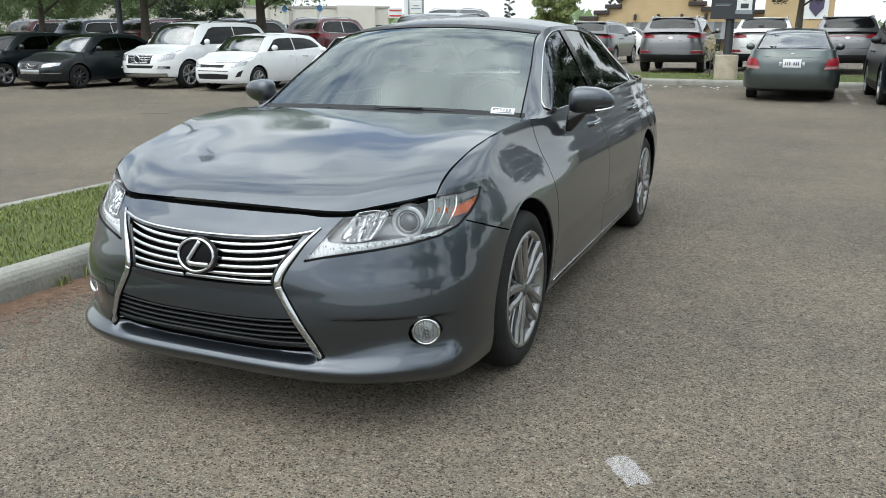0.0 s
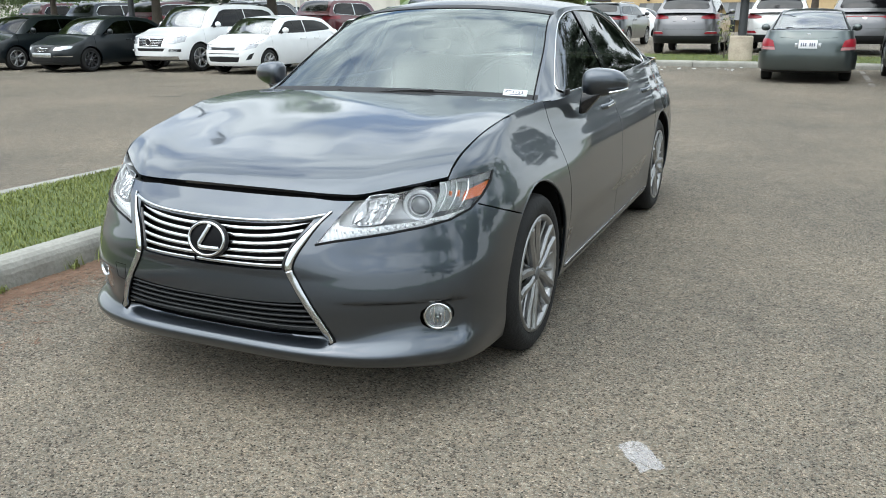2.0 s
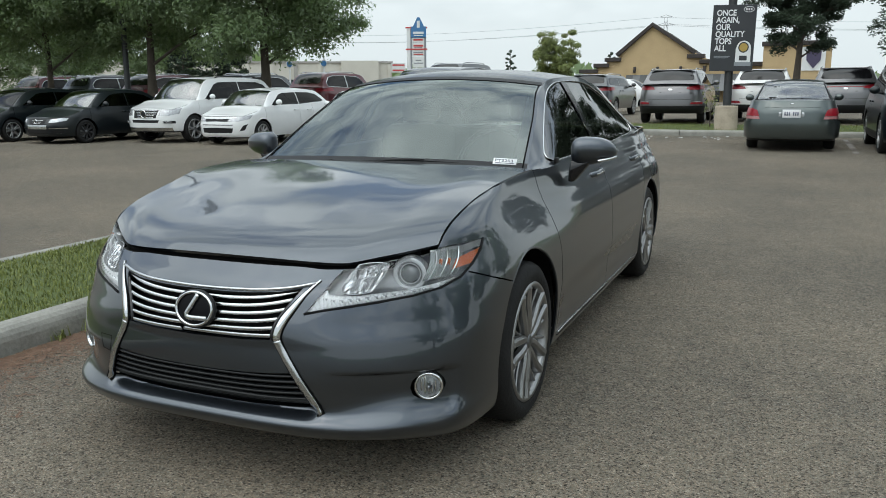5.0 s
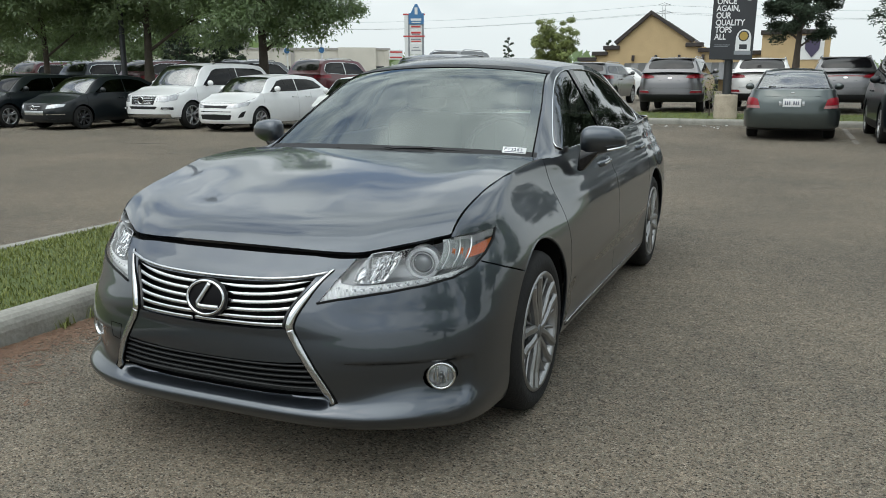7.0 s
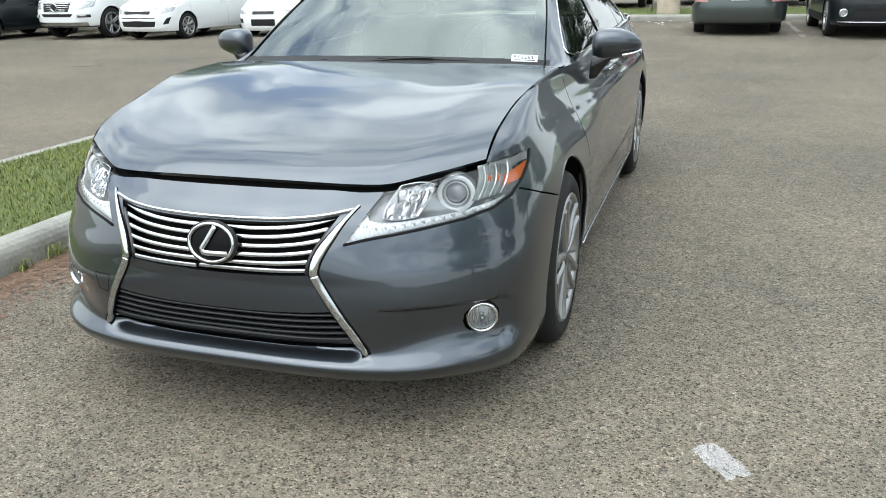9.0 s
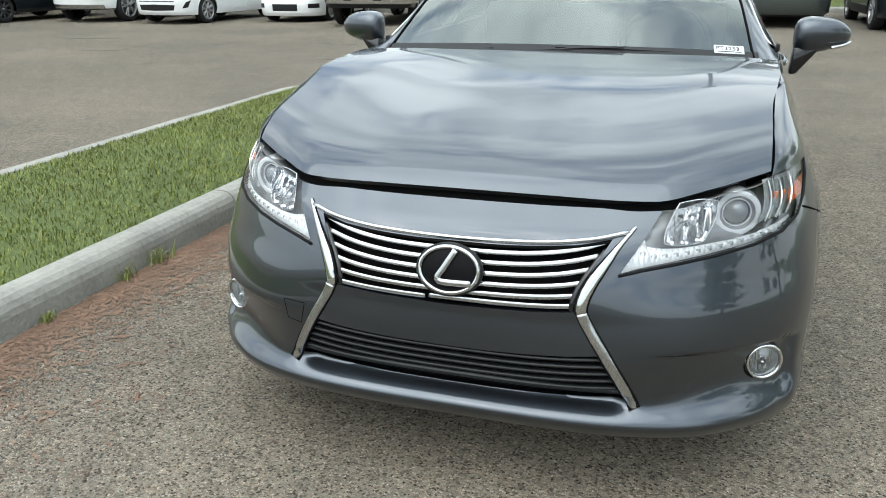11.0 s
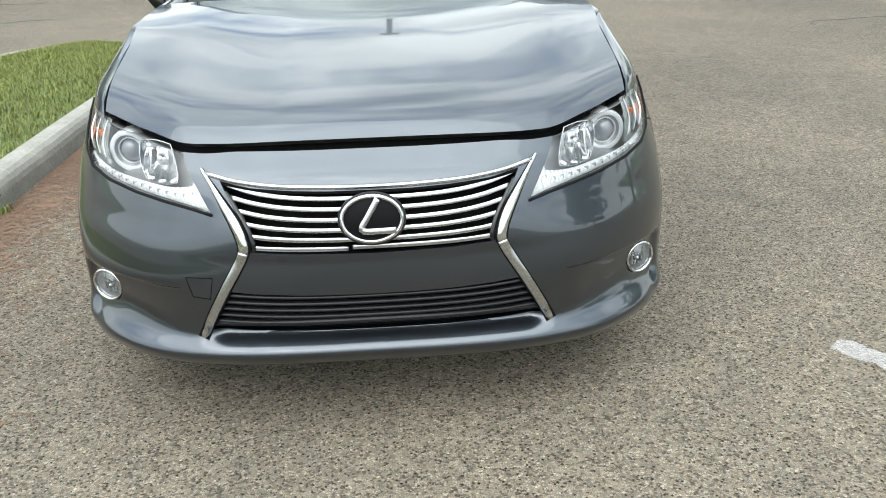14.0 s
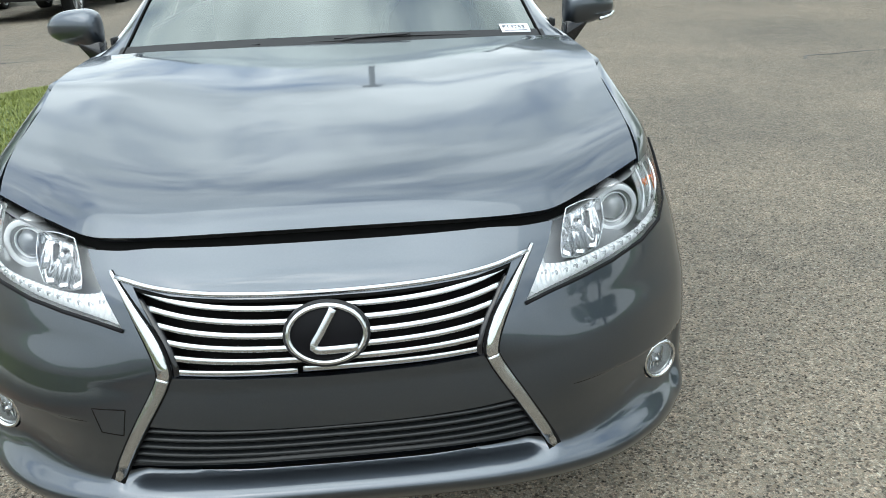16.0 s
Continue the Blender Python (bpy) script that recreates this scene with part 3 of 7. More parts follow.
def weed_tuft(x, y, size, seed):
    """A tuft of grass that has come up between kerb and asphalt."""
    rnd = random.Random(seed)
    bm = bmesh.new()
    for _ in range(46):
        a, h = rnd.random() * math.tau, size * rnd.uniform(.45, 1.1)
        p = Vector((rnd.gauss(0, size * .22), rnd.gauss(0, size * .5), 0))
        d = Vector((math.cos(a), math.sin(a), 0))
        w = Vector((-d.y, d.x, 0)) * rnd.uniform(.0016, .0032)
        out = d * h * rnd.uniform(.2, .8)
        q, r = p + out * .35 + Vector((0, 0, h * .6)), p + out + Vector((0, 0, h * .9))
        bm.faces.new([bm.verts.new(k) for k in (p - w, p + w, q + w * .8, q - w * .8)])
        bm.faces.new([bm.verts.new(k) for k in (q - w * .8, q + w * .8, r)])
    ob = part("weed_tuft", bm, GRASS, smooth=False)
    ob.matrix_basis = pose(x, y, .001)
    tagged(ob, "small green weed tuft at the foot of the kerb", "weed", "weeds along the kerb")


for k, (wx, wy, ws) in enumerate(((-1.815, .04, .075), (-1.81, .27, .085), (-1.815, -.42, .045), (-1.81, .95, .05))):
    weed_tuft(wx, wy, ws, 300 + k)


# ---- the dark grey sedan ----
TYRE_R = .328


def wheel_meshes(tyre_r, rim_r, width, spokes, alloy, dark, forked=False):
    """Meshes of a wheel that faces +x, its outer side at x = 0."""
    half = width
    tyre = revolve([(rim_r - .004, -.012), (rim_r + .008, -.002), (rim_r + .03, .004), (tyre_r - .035, .003), (tyre_r - .012, -.012), (tyre_r - .002, -.03), (tyre_r, -.05), (tyre_r, -half + .05),
                    (tyre_r - .012, -half + .012), (rim_r + .02, -half), (rim_r - .004, -half + .02)], 64)
    rimb = revolve([(rim_r + .006, -.002), (rim_r + .002, .004), (rim_r - .010, .002), (rim_r - .018, -.012), (rim_r - .022, -.05), (rim_r - .035, -half + .03), (rim_r, -half + .01)], 64)
    sp = bmesh.new()
    if forked:
        for k in range(5):
            a = math.tau * k / 5

            def ray(r, da, x):
                return x, r * math.cos(a + da), r * math.sin(a + da)
            for side in (-1, 1):
                # broad arms that part in a V from the hub to the rim
                sweep([ray(.022, side * .10, -.020), ray(.06, side * .26, -.014), ray(.11, side * .36, -.012), ray(.17, side * .42, -.014), ray(rim_r - .006, side * .455, -.008)], slab(.036, .030, .32), (1, 0, 0), bm=sp, taper=lambda t: .86 + .22 * t)
                # slim fins set deeper inside the V
                sweep([ray(.075, side * .12, -.034), ray(.15, side * .15, -.030), ray(rim_r - .008, side * .17, -.018)], slab(.013, .024, .3), (1, 0, 0), bm=sp)
    for k in range(0 if forked else spokes):
        a = math.tau * k / spokes
        for side in (-1, 1):
            spread = side * (1.02 / spokes)
            pts = []
            for i in range(7):
                t = i / 6
                r = .045 + (rim_r - .062) * t
                b = a + spread * (.45 / (.25 + t * .75) if t < .4 else .82 + .3 * (t - .4)) * .9
                x = -.020 - .008 * math.sin(t * 3.1) + .012 * t
                pts.append((x, r * math.cos(b), r * math.sin(b)))
            sweep(pts, slab(.030 * (10 / spokes) ** .5, .028, .3), (1, 0, 0), bm=sp, taper=lambda t: 1 - .28 * t)
    hub = revolve([(.0, .0), (.022, -.001), (.029, -.005), (.031, -.012), (.06, -.018), (.075, -.03), (.075, -.06)], 32)
    for k in range(5):
        a = math.tau * (k + .5) / 5
        revolve([(.0, -.017), (.008, -.017), (.009, -.03)], 8, bm=hub, m=Matrix.Translation((0, .05 * math.cos(a), .05 * math.sin(a))))
    disc = revolve([(.0, -.09), (rim_r * .7, -.09), (rim_r * .7, -.12), (0, -.12)], 40)
    well = revolve([(0, -half + .03), (rim_r - .03, -half + .03)], 32)
    out = []
    for n, b, m in (("tyre", tyre, RUBBER), ("rim", rimb, alloy), ("spokes", sp, alloy), ("hub", hub, dark), ("brake_disc", disc, ALLOY_DARK), ("backing", well, MATT)):
        bmesh.ops.recalc_face_normals(b, faces=b.faces[:])
        me = bpy.data.meshes.new(n)
        for f in b.faces:
            f.smooth = n != "spokes"
        b.to_mesh(me)
        b.free()
        me.materials.append(m)
        out.append((n, me))
    return out


def put_wheel(parent, meshes, x, y, r, turn=0.0):
    w = new("wheel")
    w.parent = parent
    w.matrix_basis = Matrix.Translation((x, y, r)) @ Euler((radians(turn), 0, 0 if x > 0 else math.pi)).to_matrix().to_4x4()
    for n, me in meshes:
        share(n, me, w)


# knots of the shut line between bonnet and wing
SHUT_Z = (.806, .863, .907, .938, .962, .975)
SHUT_X = (.730, .735, .735, .740, .750, .762)
SHUT_A = [math.degrees(math.asin(min((x / half_width(0, z)) ** (ROUND(z) / 2), .9999))) for x, z in zip(SHUT_X, SHUT_Z)]
TOP_A = pchip((0, 14, 21, 25, 38, *SHUT_A[:-1], 90), (.757, .757, .752, .753, .778, *[z - .004 for z in SHUT_Z[:-1]], .974))
BELT = pchip((0, .13, .35, .6, 1.5, 2.6, 3.1, 3.5, 3.95), (.974, .98, .988, .986, .998, 1.03, 1.05, 1.045, 1.02))
LIP = pchip((0, 30, 45, 56, 75, 90, 90.6, 92.9, 94), (.206, .202, .188, .176, .175, .195, .205, .205, .24))


def top_z(a):
    return TOP_A(a) if a <= 90 else BELT(a - 90)


def shell_half(inset=0.0):
    cols = [i * 1.25 for i in range(73)] + [90 + i * .05 for i in range(1, 60)] + [92.95 + i / 30 for i in range(1, 31)]
    rows = 92
    bm = bmesh.new()
    vs = []
    for a in cols:
        b, t = LIP(a), top_z(a)
        col = []
        for j in range(rows + 1):
            x, y, z = plan(a, b + (t - b) * j / rows)
            if inset:
                x, y = x - inset, y * (1 - inset * .9)
            col.append(bm.verts.new((max(x, 0), y, z)))
        vs.append(col)
    for i in range(len(cols) - 1):
        for j in range(rows):
            bm.faces.new((vs[i][j], vs[i + 1][j], vs[i + 1][j + 1], vs[i][j + 1]))
    return bm


LAMP = [(.398, .622), (.448, .632), (.53, .643), (.61, .654), (.70, .667), (.765, .682), (.803, .705), (.819, .74), (.824, .78), (.819, .813), (.77, .812), (.734, .806), (.70, .83), (.49, .80), (.487, .765), (.462, .722)]
GRILLE = [(-.01, .677), (.10, .677), (.192, .680), (.30, .687), (.376, .700), (.352, .660), (.333, .625), (.313, .588), (.305, .560), (.305, .538), (.19, .532), (-.01, .528)]
INTAKE = [(-.01, .418), (.10, .419), (.186, .421), (.30, .426), (.372, .432), (.405, .372), (.443, .306), (.40, .300), (.326, .296), (.184, .292), (-.01, .291)]
FOG = (.752, .362, .044)
ARCH_R = .378


def circle(cx, cy, r, n=40, squash=1.0):
    return [(cx + r * math.cos(math.tau * i / n), cy + r * squash * math.sin(math.tau * i / n)) for i in range(n)]


def build_sedan():
    car = thing("grey_sedan", "dark grey metallic saloon car parked on the asphalt", "car")
    half = shell_half()
    front = lambda c: c.y < -.2
    side = lambda c: c.x > .6
    lens = take(half, stamp(half, LAMP, (0, 2), lambda c: c.y < -.3))
    for poly in (GRILLE, INTAKE, circle(*FOG)):
        bmesh.ops.delete(half, geom=stamp(half, poly, (0, 2), front), context="FACES")
    for hub in (0, 2.82):
        bmesh.ops.delete(half, geom=stamp(half, circle(hub, .335, ARCH_R, 56), (1, 2), side), context="FACES")
    lines = ([(-.486, .716), (-.382, .679), (-.251, .638), (-.20, .62)], [(.36, 1.02), (.395, .82), (.418, .62), (.425, .42), (.42, .235), (.46, .225), (1.5, .225), (2.5, .225)],
             [(1.50, 1.03), (1.505, .8), (1.50, .225)], [(2.70, 1.08), (2.63, .88), (2.56, .72), (2.50, .6)], [(3.05, .60), (3.4, .63), (3.62, .65)], )
    for line in lines:
        for quad in strip(line, .0055):
            bmesh.ops.delete(half, geom=stamp(half, quad, (1, 2), side), context="FACES")
    bmesh.ops.recalc_face_normals(half, faces=half.faces[:])
    named = {}
    for group in islands(half):
        c = Vector((0, 0, 0))
        area = sum(f.calc_area() for f in group)
        if area < .004:
            continue
        for f in group:
            c += f.calc_center_median() * f.calc_area()
        c /= area
        panel = take(half, group, away=False)
        bmesh.ops.recalc_face_normals(panel, faces=panel.faces[:])
        panel.normal_update()
        if sum(f.normal.dot(f.calc_center_median() - Vector((0, 1.2, .5))) for f in panel.faces) < 0:
            bmesh.ops.reverse_faces(panel, faces=panel.faces[:])
        if c.y < -.35:
            both = mirrored(panel, join=True)
            part("front_bumper", rim(both, .014), PAINT, car)
        elif c.y > 3.3 and c.z < .62 or c.y > 3.5:
            both = mirrored(panel, join=True)
            part("rear_panel", rim(both, .014), PAINT, car)
        else:
            nm = "front_wing" if c.y < .38 else "sill" if c.z < .23 else "front_door" if c.y < 1.5 else "rear_door" if c.y < 2.5 else "rear_wing"
            named[nm] = part(nm, rim(mirrored(panel), .014), PAINT, car)
            part(nm, rim(panel, .014), PAINT, car)
    half.free()
    # the dark structure behind the gaps
    core = shell_half(.016)
    for hub in (0, 2.82):
        bmesh.ops.delete(core, geom=stamp(core, circle(hub, .335, ARCH_R + .004, 40), (1, 2), lambda c: c.x > .6), context="FACES")
    bmesh.ops.delete(core, geom=[f for f in core.faces if f.calc_center_median().y < (-.12 if f.calc_center_median().z > .62 else -.42)], context="FACES")
    part("inner_structure", mirrored(core, join=True), MATT, car)
    # wheel housings
    for hub in (0, 2.82):
        for s in (-1, 1):
            well = revolve([(ARCH_R + .003, s * .885), (ARCH_R + .02, s * .55), (0.02, s * .55)], 40, sweep=196, m=Euler((radians(-8), 0, 0)).to_matrix().to_4x4())
            part("wheel_housing", turned(well, Matrix.Translation((0, hub, .335))), MATT, car)
    # underside
    part("underside", boxed(-.66, .66, -.62, 3.55, .215, .235), MATT, car)
    # arch edges
    for hub in (0, 2.82):
        for s in (-1, 1):
            pts, ups = [], []
            for i in range(41):
                a = radians(-20 + 220 * i / 40)
                y, z = hub + ARCH_R * math.cos(a), .335 + ARCH_R * math.sin(a)
                if z < .215:
                    continue
                if hub == 0 and y < 0:
                    zz = z
                    t = min(-y / -NOSE(zz), .99)
                    x = half_width(0, zz) * (1 - t ** ROUND(zz)) ** (1 / ROUND(zz))
                else:
                    x = half_width(y, z)
                    if y > 2.95:
                        t = min((y - 2.95) / (TAIL(z) - 2.95), .99)
                        x = half_width(3.2, z) * (1 - t ** 3.2) ** (1 / 3.2)
                pts.append((s * (x - .004), y, z))
                ups.append((s, 0, 0))
            part("arch_lip", sweep(pts, round_profile(.006, 8), ups), PAINT, car)
    # lamps and face
    for s in (1, -1):
        lamp(car, lens if s == 1 else None, s)
    face(car)
    bonnet(car)
    cabin(car)
    wheels = wheel_meshes(TYRE_R, .240, .225, 10, ALLOY, ALLOY_DARK, forked=True)
    for x, y, turn in ((.897, 0, -2), (-.897, 0, 40), (.893, 2.82, 25), (-.893, 2.82, 70)):
        put_wheel(car, wheels, x, y, TYRE_R, turn)
    return car


LENS_MESH = []


def lamp(car, lens, s):
    """A headlamp: clear lens, bezel, projector, reflector bowl, light guide and amber side piece."""
    root = new("headlight")
    root.parent = car
    if lens is not None:
        bmesh.ops.recalc_face_normals(lens, faces=lens.faces[:])
        lens.normal_update()
        if sum(f.normal.y for f in lens.faces) > 0:
            bmesh.ops.reverse_faces(lens, faces=lens.faces[:])
        LENS_MESH.append(lens)
    src = LENS_MESH[0]

    def flipped(b):
        return b if s == 1 else mirrored(b)
    shell = src.copy()
    part("lens", flipped(shell), CLEAR, root, "clear polycarbonate headlamp cover")
    # bowl behind the lens
    bowl = src.copy()
    bowl.normal_update()
    for f in bowl.faces:
        f.smooth = True
    edges = [e for e in bowl.edges if e.is_boundary]
    bv = {v for e in edges for v in e.verts}
    for v in bowl.verts:
        if v not in bv:
            v.co += Vector((-.012, .045 + .055 * step(.53, .58, v.co.x) * (1 - step(.70, .76, v.co.x)) * step(.66, .69, v.co.z), -.01))
        else:
            v.co += Vector((0, .004, 0)) - v.normal * .003
    part("bezel", flipped(bowl), BEZEL, root, "dark grey headlamp bezel")
    # black seal round the lens
    loop = [face_at(x, z, .0015) for x, z in LAMP[:10]]
    part("seal", flipped(sweep([p for p, n in loop], slab(.0075, .006), [n for p, n in loop])), SEAL, root)
    # projector: chrome ring, dark barrel, glass ball
    pc = Vector((.653, -.612, .7225))
    aim = Matrix.Translation(pc) @ Euler((0, 0, radians(-90 + 14))).to_matrix().to_4x4()
    part("projector_ring", flipped(revolve([(.0440, .0120), (.0441, .0150), (.0445, .0153), (.0500, .0162), (.0560, .0153), (.0572, .0146), (.0574, .0110)], 56, m=aim)), RING, root, "bright silver ring")
    part("ring_wall", flipped(revolve([(.0576, .0112), (.0600, .0060), (.0604, -.006), (.0604, -.03)], 48, m=aim)), BEZEL, root)
    part("lens_rim", flipped(revolve([(.0335, .0040), (.0340, .0085), (.0362, .0085), (.0368, .0040)], 40, m=aim)), RING, root, "thin bright lens rim")
    part("projector_barrel", flipped(revolve([(.0, -.02), (.031, -.015), (.034, .004), (.040, .006), (.0442, .012)], 40, m=aim)), BEZEL, root)
    part("projector_lens", flipped(revolve([(0, .022), (.012, .0205), (.022, .016), (.028, .008), (.032, -.002)], 32, m=aim)), BALL, root, "glass projector lens")
    # high beam: a faceted bowl
    rc = Vector((.549, face_y(.549, .722) + .030, .724))

    def facet(u, v):
        a = math.tau * u
        r = v
        q = max(abs(math.cos(a)), abs(math.sin(a))) ** .55
        x, z = rc.x + .052 * r * math.cos(a) / q + .018 * r * math.sin(a), rc.z + .046 * r * math.sin(a) / q
        # a smooth bowl with two upright flutes and a stepped lower half
        deep = .045 * (1 - r * r) - .006 * (math.sin(a) < -.35) * (.3 < r < .93)
        return x, face_y(x, z) + .018 + deep + .005 * math.cos(x * 190) * (.2 < r < .95), z
    part("reflector", flipped(grid(facet, 72, 16)), REFLECT, root, "bright faceted reflector")
    lip = [facet(i / 40, 1.0) for i in range(40)]
    part("reflector_edge", flipped(sweep([(x, y - .003, z) for x, y, z in lip], round_profile(.0016, 6), (0, -1, 0), closed=True)), CHROME, root, "fine chrome edge")
    part("bulb_cap", flipped(revolve([(0, .02), (.009, .018), (.011, 0), (.011, -.03)], 14, m=Matrix.Translation(rc + Vector((0, .03, 0))) @ Euler((0, 0, radians(-90))).to_matrix().to_4x4())), SATIN, root)
    # light guide along the lower edge, rising at its inner end
    low = pchip((.405, .448, .53, .61, .70, .765, .80), (.628, .638, .650, .661, .674, .689, .706))
    high = pchip((.405, .43, .448, .46, .53, .61, .70, .765, .80), (.634, .685, .705, .686, .678, .684, .692, .701, .711))

    def guide(u, v):
        x = .405 + .39 * u
        z = low(x) + (high(x) - low(x)) * v
        return face_at(x, z, -.010 - .005 * (1 - math.sin(v * math.pi)) - .0022 * abs(math.sin(x * 251)) * (v > .2) - .0016 * math.sin(x * 517 + 9 * v))[0]
    part("light_guide", flipped(grid(guide, 160, 8)), LEDSTRIP, root, "white daytime light guide")
    for i in range(12):
        x = .452 + .025 * i
        z = (low(x) + high(x)) / 2
        p = face_at(x, z, -.014)[0]
        part("diode_cell", flipped(boxed(-.0075, .0075, -.003, .003, -.0055, .0055, .0025, m=Matrix.Translation(p) @ Euler((0, 0, radians(25 + 25 * i / 12))).to_matrix().to_4x4())), CELL, root)
    # ribbed outer section and amber piece
    def flute(u, v):
        x = .706 + .078 * u
        z = .704 + .006 * u + (.094 - .004 * u) * v
        return x + .010 * math.sin(v * 3.1), face_y(min(x, .815), z) + .020 + .010 * ((u * 3.0) % 1.0) + .012 * (1 - v), z
    part("fluted_reflector", flipped(grid(flute, 60, 10)), FLUTE, root, "bright fluted reflector")

    def amber(u, v):
        z = .734 + .042 * v + .010 * u - .012 * v * (1 - u)
        x = .780 + .042 * u
        return face_at(x, z, -.004)[0]
    part("amber_marker", flipped(grid(amber, 6, 6)), AMBER, root, "amber side marker")
    # pale lens block above it, and amber streaks among the flutes
    part("clear_block", flipped(grid(lambda u, v: face_at(.742 + .080 * u, .796 - .016 * step(.40, .55, u) + .010 * step(.5, 1, u) + (.010 + .014 * step(.40, .55, u)) * v, -.007)[0], 16, 4)), PALE_LENS, root, "pale ribbed lens block")
    for i in range(3):
        x = .722 + .026 * i
        ridge = [Vector((x + .012 * math.sin(k / 8 * 3.1), face_y(min(x, .815), .706 + .088 * k / 8) + .017 + .010 * (1 - k / 8), .706 + .004 * i + .088 * k / 8)) for k in range(9)]
        part("ridge", flipped(sweep(ridge, slab(.0042, .004, .3), (0, -1, 0))), RING, root, "bright curved ridge")
    for i in range(2):
        x = .7425 + .019 * i
        part("amber_streak", flipped(boxed(-.0060, .0060, -.002, .002, -.013, .015 - .004 * i, .002, m=Matrix.Translation((x, face_y(x, .75) + .022, .754 + .004 * i)) @ Euler((0, radians(8), 0)).to_matrix().to_4x4())), AMBER, root)
    part("amber_bulb", flipped(revolve([(0, .012), (.008, .008), (.011, -.004)], 12, m=Matrix.Translation((.752, face_y(.752, .745) + .04, .748)) @ Euler((0, 0, radians(-90))).to_matrix().to_4x4())), AMBER, root, "amber bulb")
    # fog lamp
    fog = new("fog_lamp")
    fog.parent = car
    fc = Vector((FOG[0], face_y(FOG[0], FOG[1]), FOG[1]))
    m = Matrix.Translation(fc + Vector((.004, -.002, 0))) @ Euler((0, 0, radians(-90 + 24))).to_matrix().to_4x4()
    part("bezel_ring", flipped(revolve([(.038, -.006), (.040, .006), (.044, .010), (.049, .006), (.051, -.008), (.051, -.05)], 40, m=m)), CHROME, fog, "chrome ring")
    part("bowl", flipped(revolve([(.0, -.035), (.02, -.030), (.033, -.015), (.039, .0)], 24, m=m)), RING, fog)
    for i in range(5):
        k = -.024 + .012 * i
        h = math.sqrt(.034 ** 2 - k * k)
        part("flute", flipped(boxed(-.016, -.012 + .002 * (i % 2), k - .0035, k + .0035, -h, h * (.2 if i in (2, 3) else .9), .0015, m=m)), REFLECT, fog)
    part("bulb_shield", flipped(revolve([(0, .0), (.010, -.004), (.011, -.03)], 14, m=m @ Matrix.Translation((0, .002, -.006)))), SATIN, fog)
    part("lens", flipped(orient(revolve([(0, .010), (.02, .008), (.033, .004), (.039, -.001)], 30, m=m), fc + Vector((0, 1, 0)))), CLEAR, fog, "clear fog lamp glass")
    part("pocket", flipped(revolve([(.050, .0), (.058, -.06), (0, -.06)], 30, m=m)), MATT, fog)


RING = mat("silver_ring", (.84, .85, .86), .20, .1, vary=.06, scale=40)
FLUTE = mat("fluted_metal", (.40, .42, .41), .24, .45, vary=.3, scale=60)
PALE_LENS = mat("pale_lens", (.36, .36, .36), .3, vary=.15, scale=90)
BALL = mat("projector_glass", (0.20, 0.21, 0.22), 0.05, 0.0, coat=1.0, vary=0.1, spec=0.9)


BADGE_BLACK = mat("badge_black", (.004, .004, .005), .30, vary=.1, spec=.12)
BAR = mat("bright_bar_metal", (.52, .53, .54), .2, 1.0, vary=.04)


def on_face(line, off, back=0.0):
    """Points on the bumper's face along (x, z), with their normals."""
    out = [face_at(x, z, off) for x, z in line]
    return [p + Vector((0, back, 0)) for p, n in out], [n for p, n in out]


def fine_line(pts, n):
    """A smooth line through knots (by pchip on the run along them)."""
    d = [0.0]
    for p, q in zip(pts, pts[1:]):
        d.append(d[-1] + math.dist(p, q))
    fs = [pchip(d, [p[k] for p in pts]) for k in range(len(pts[0]))]
    return [tuple(f(d[-1] * i / n) for f in fs) for i in range(n + 1)]


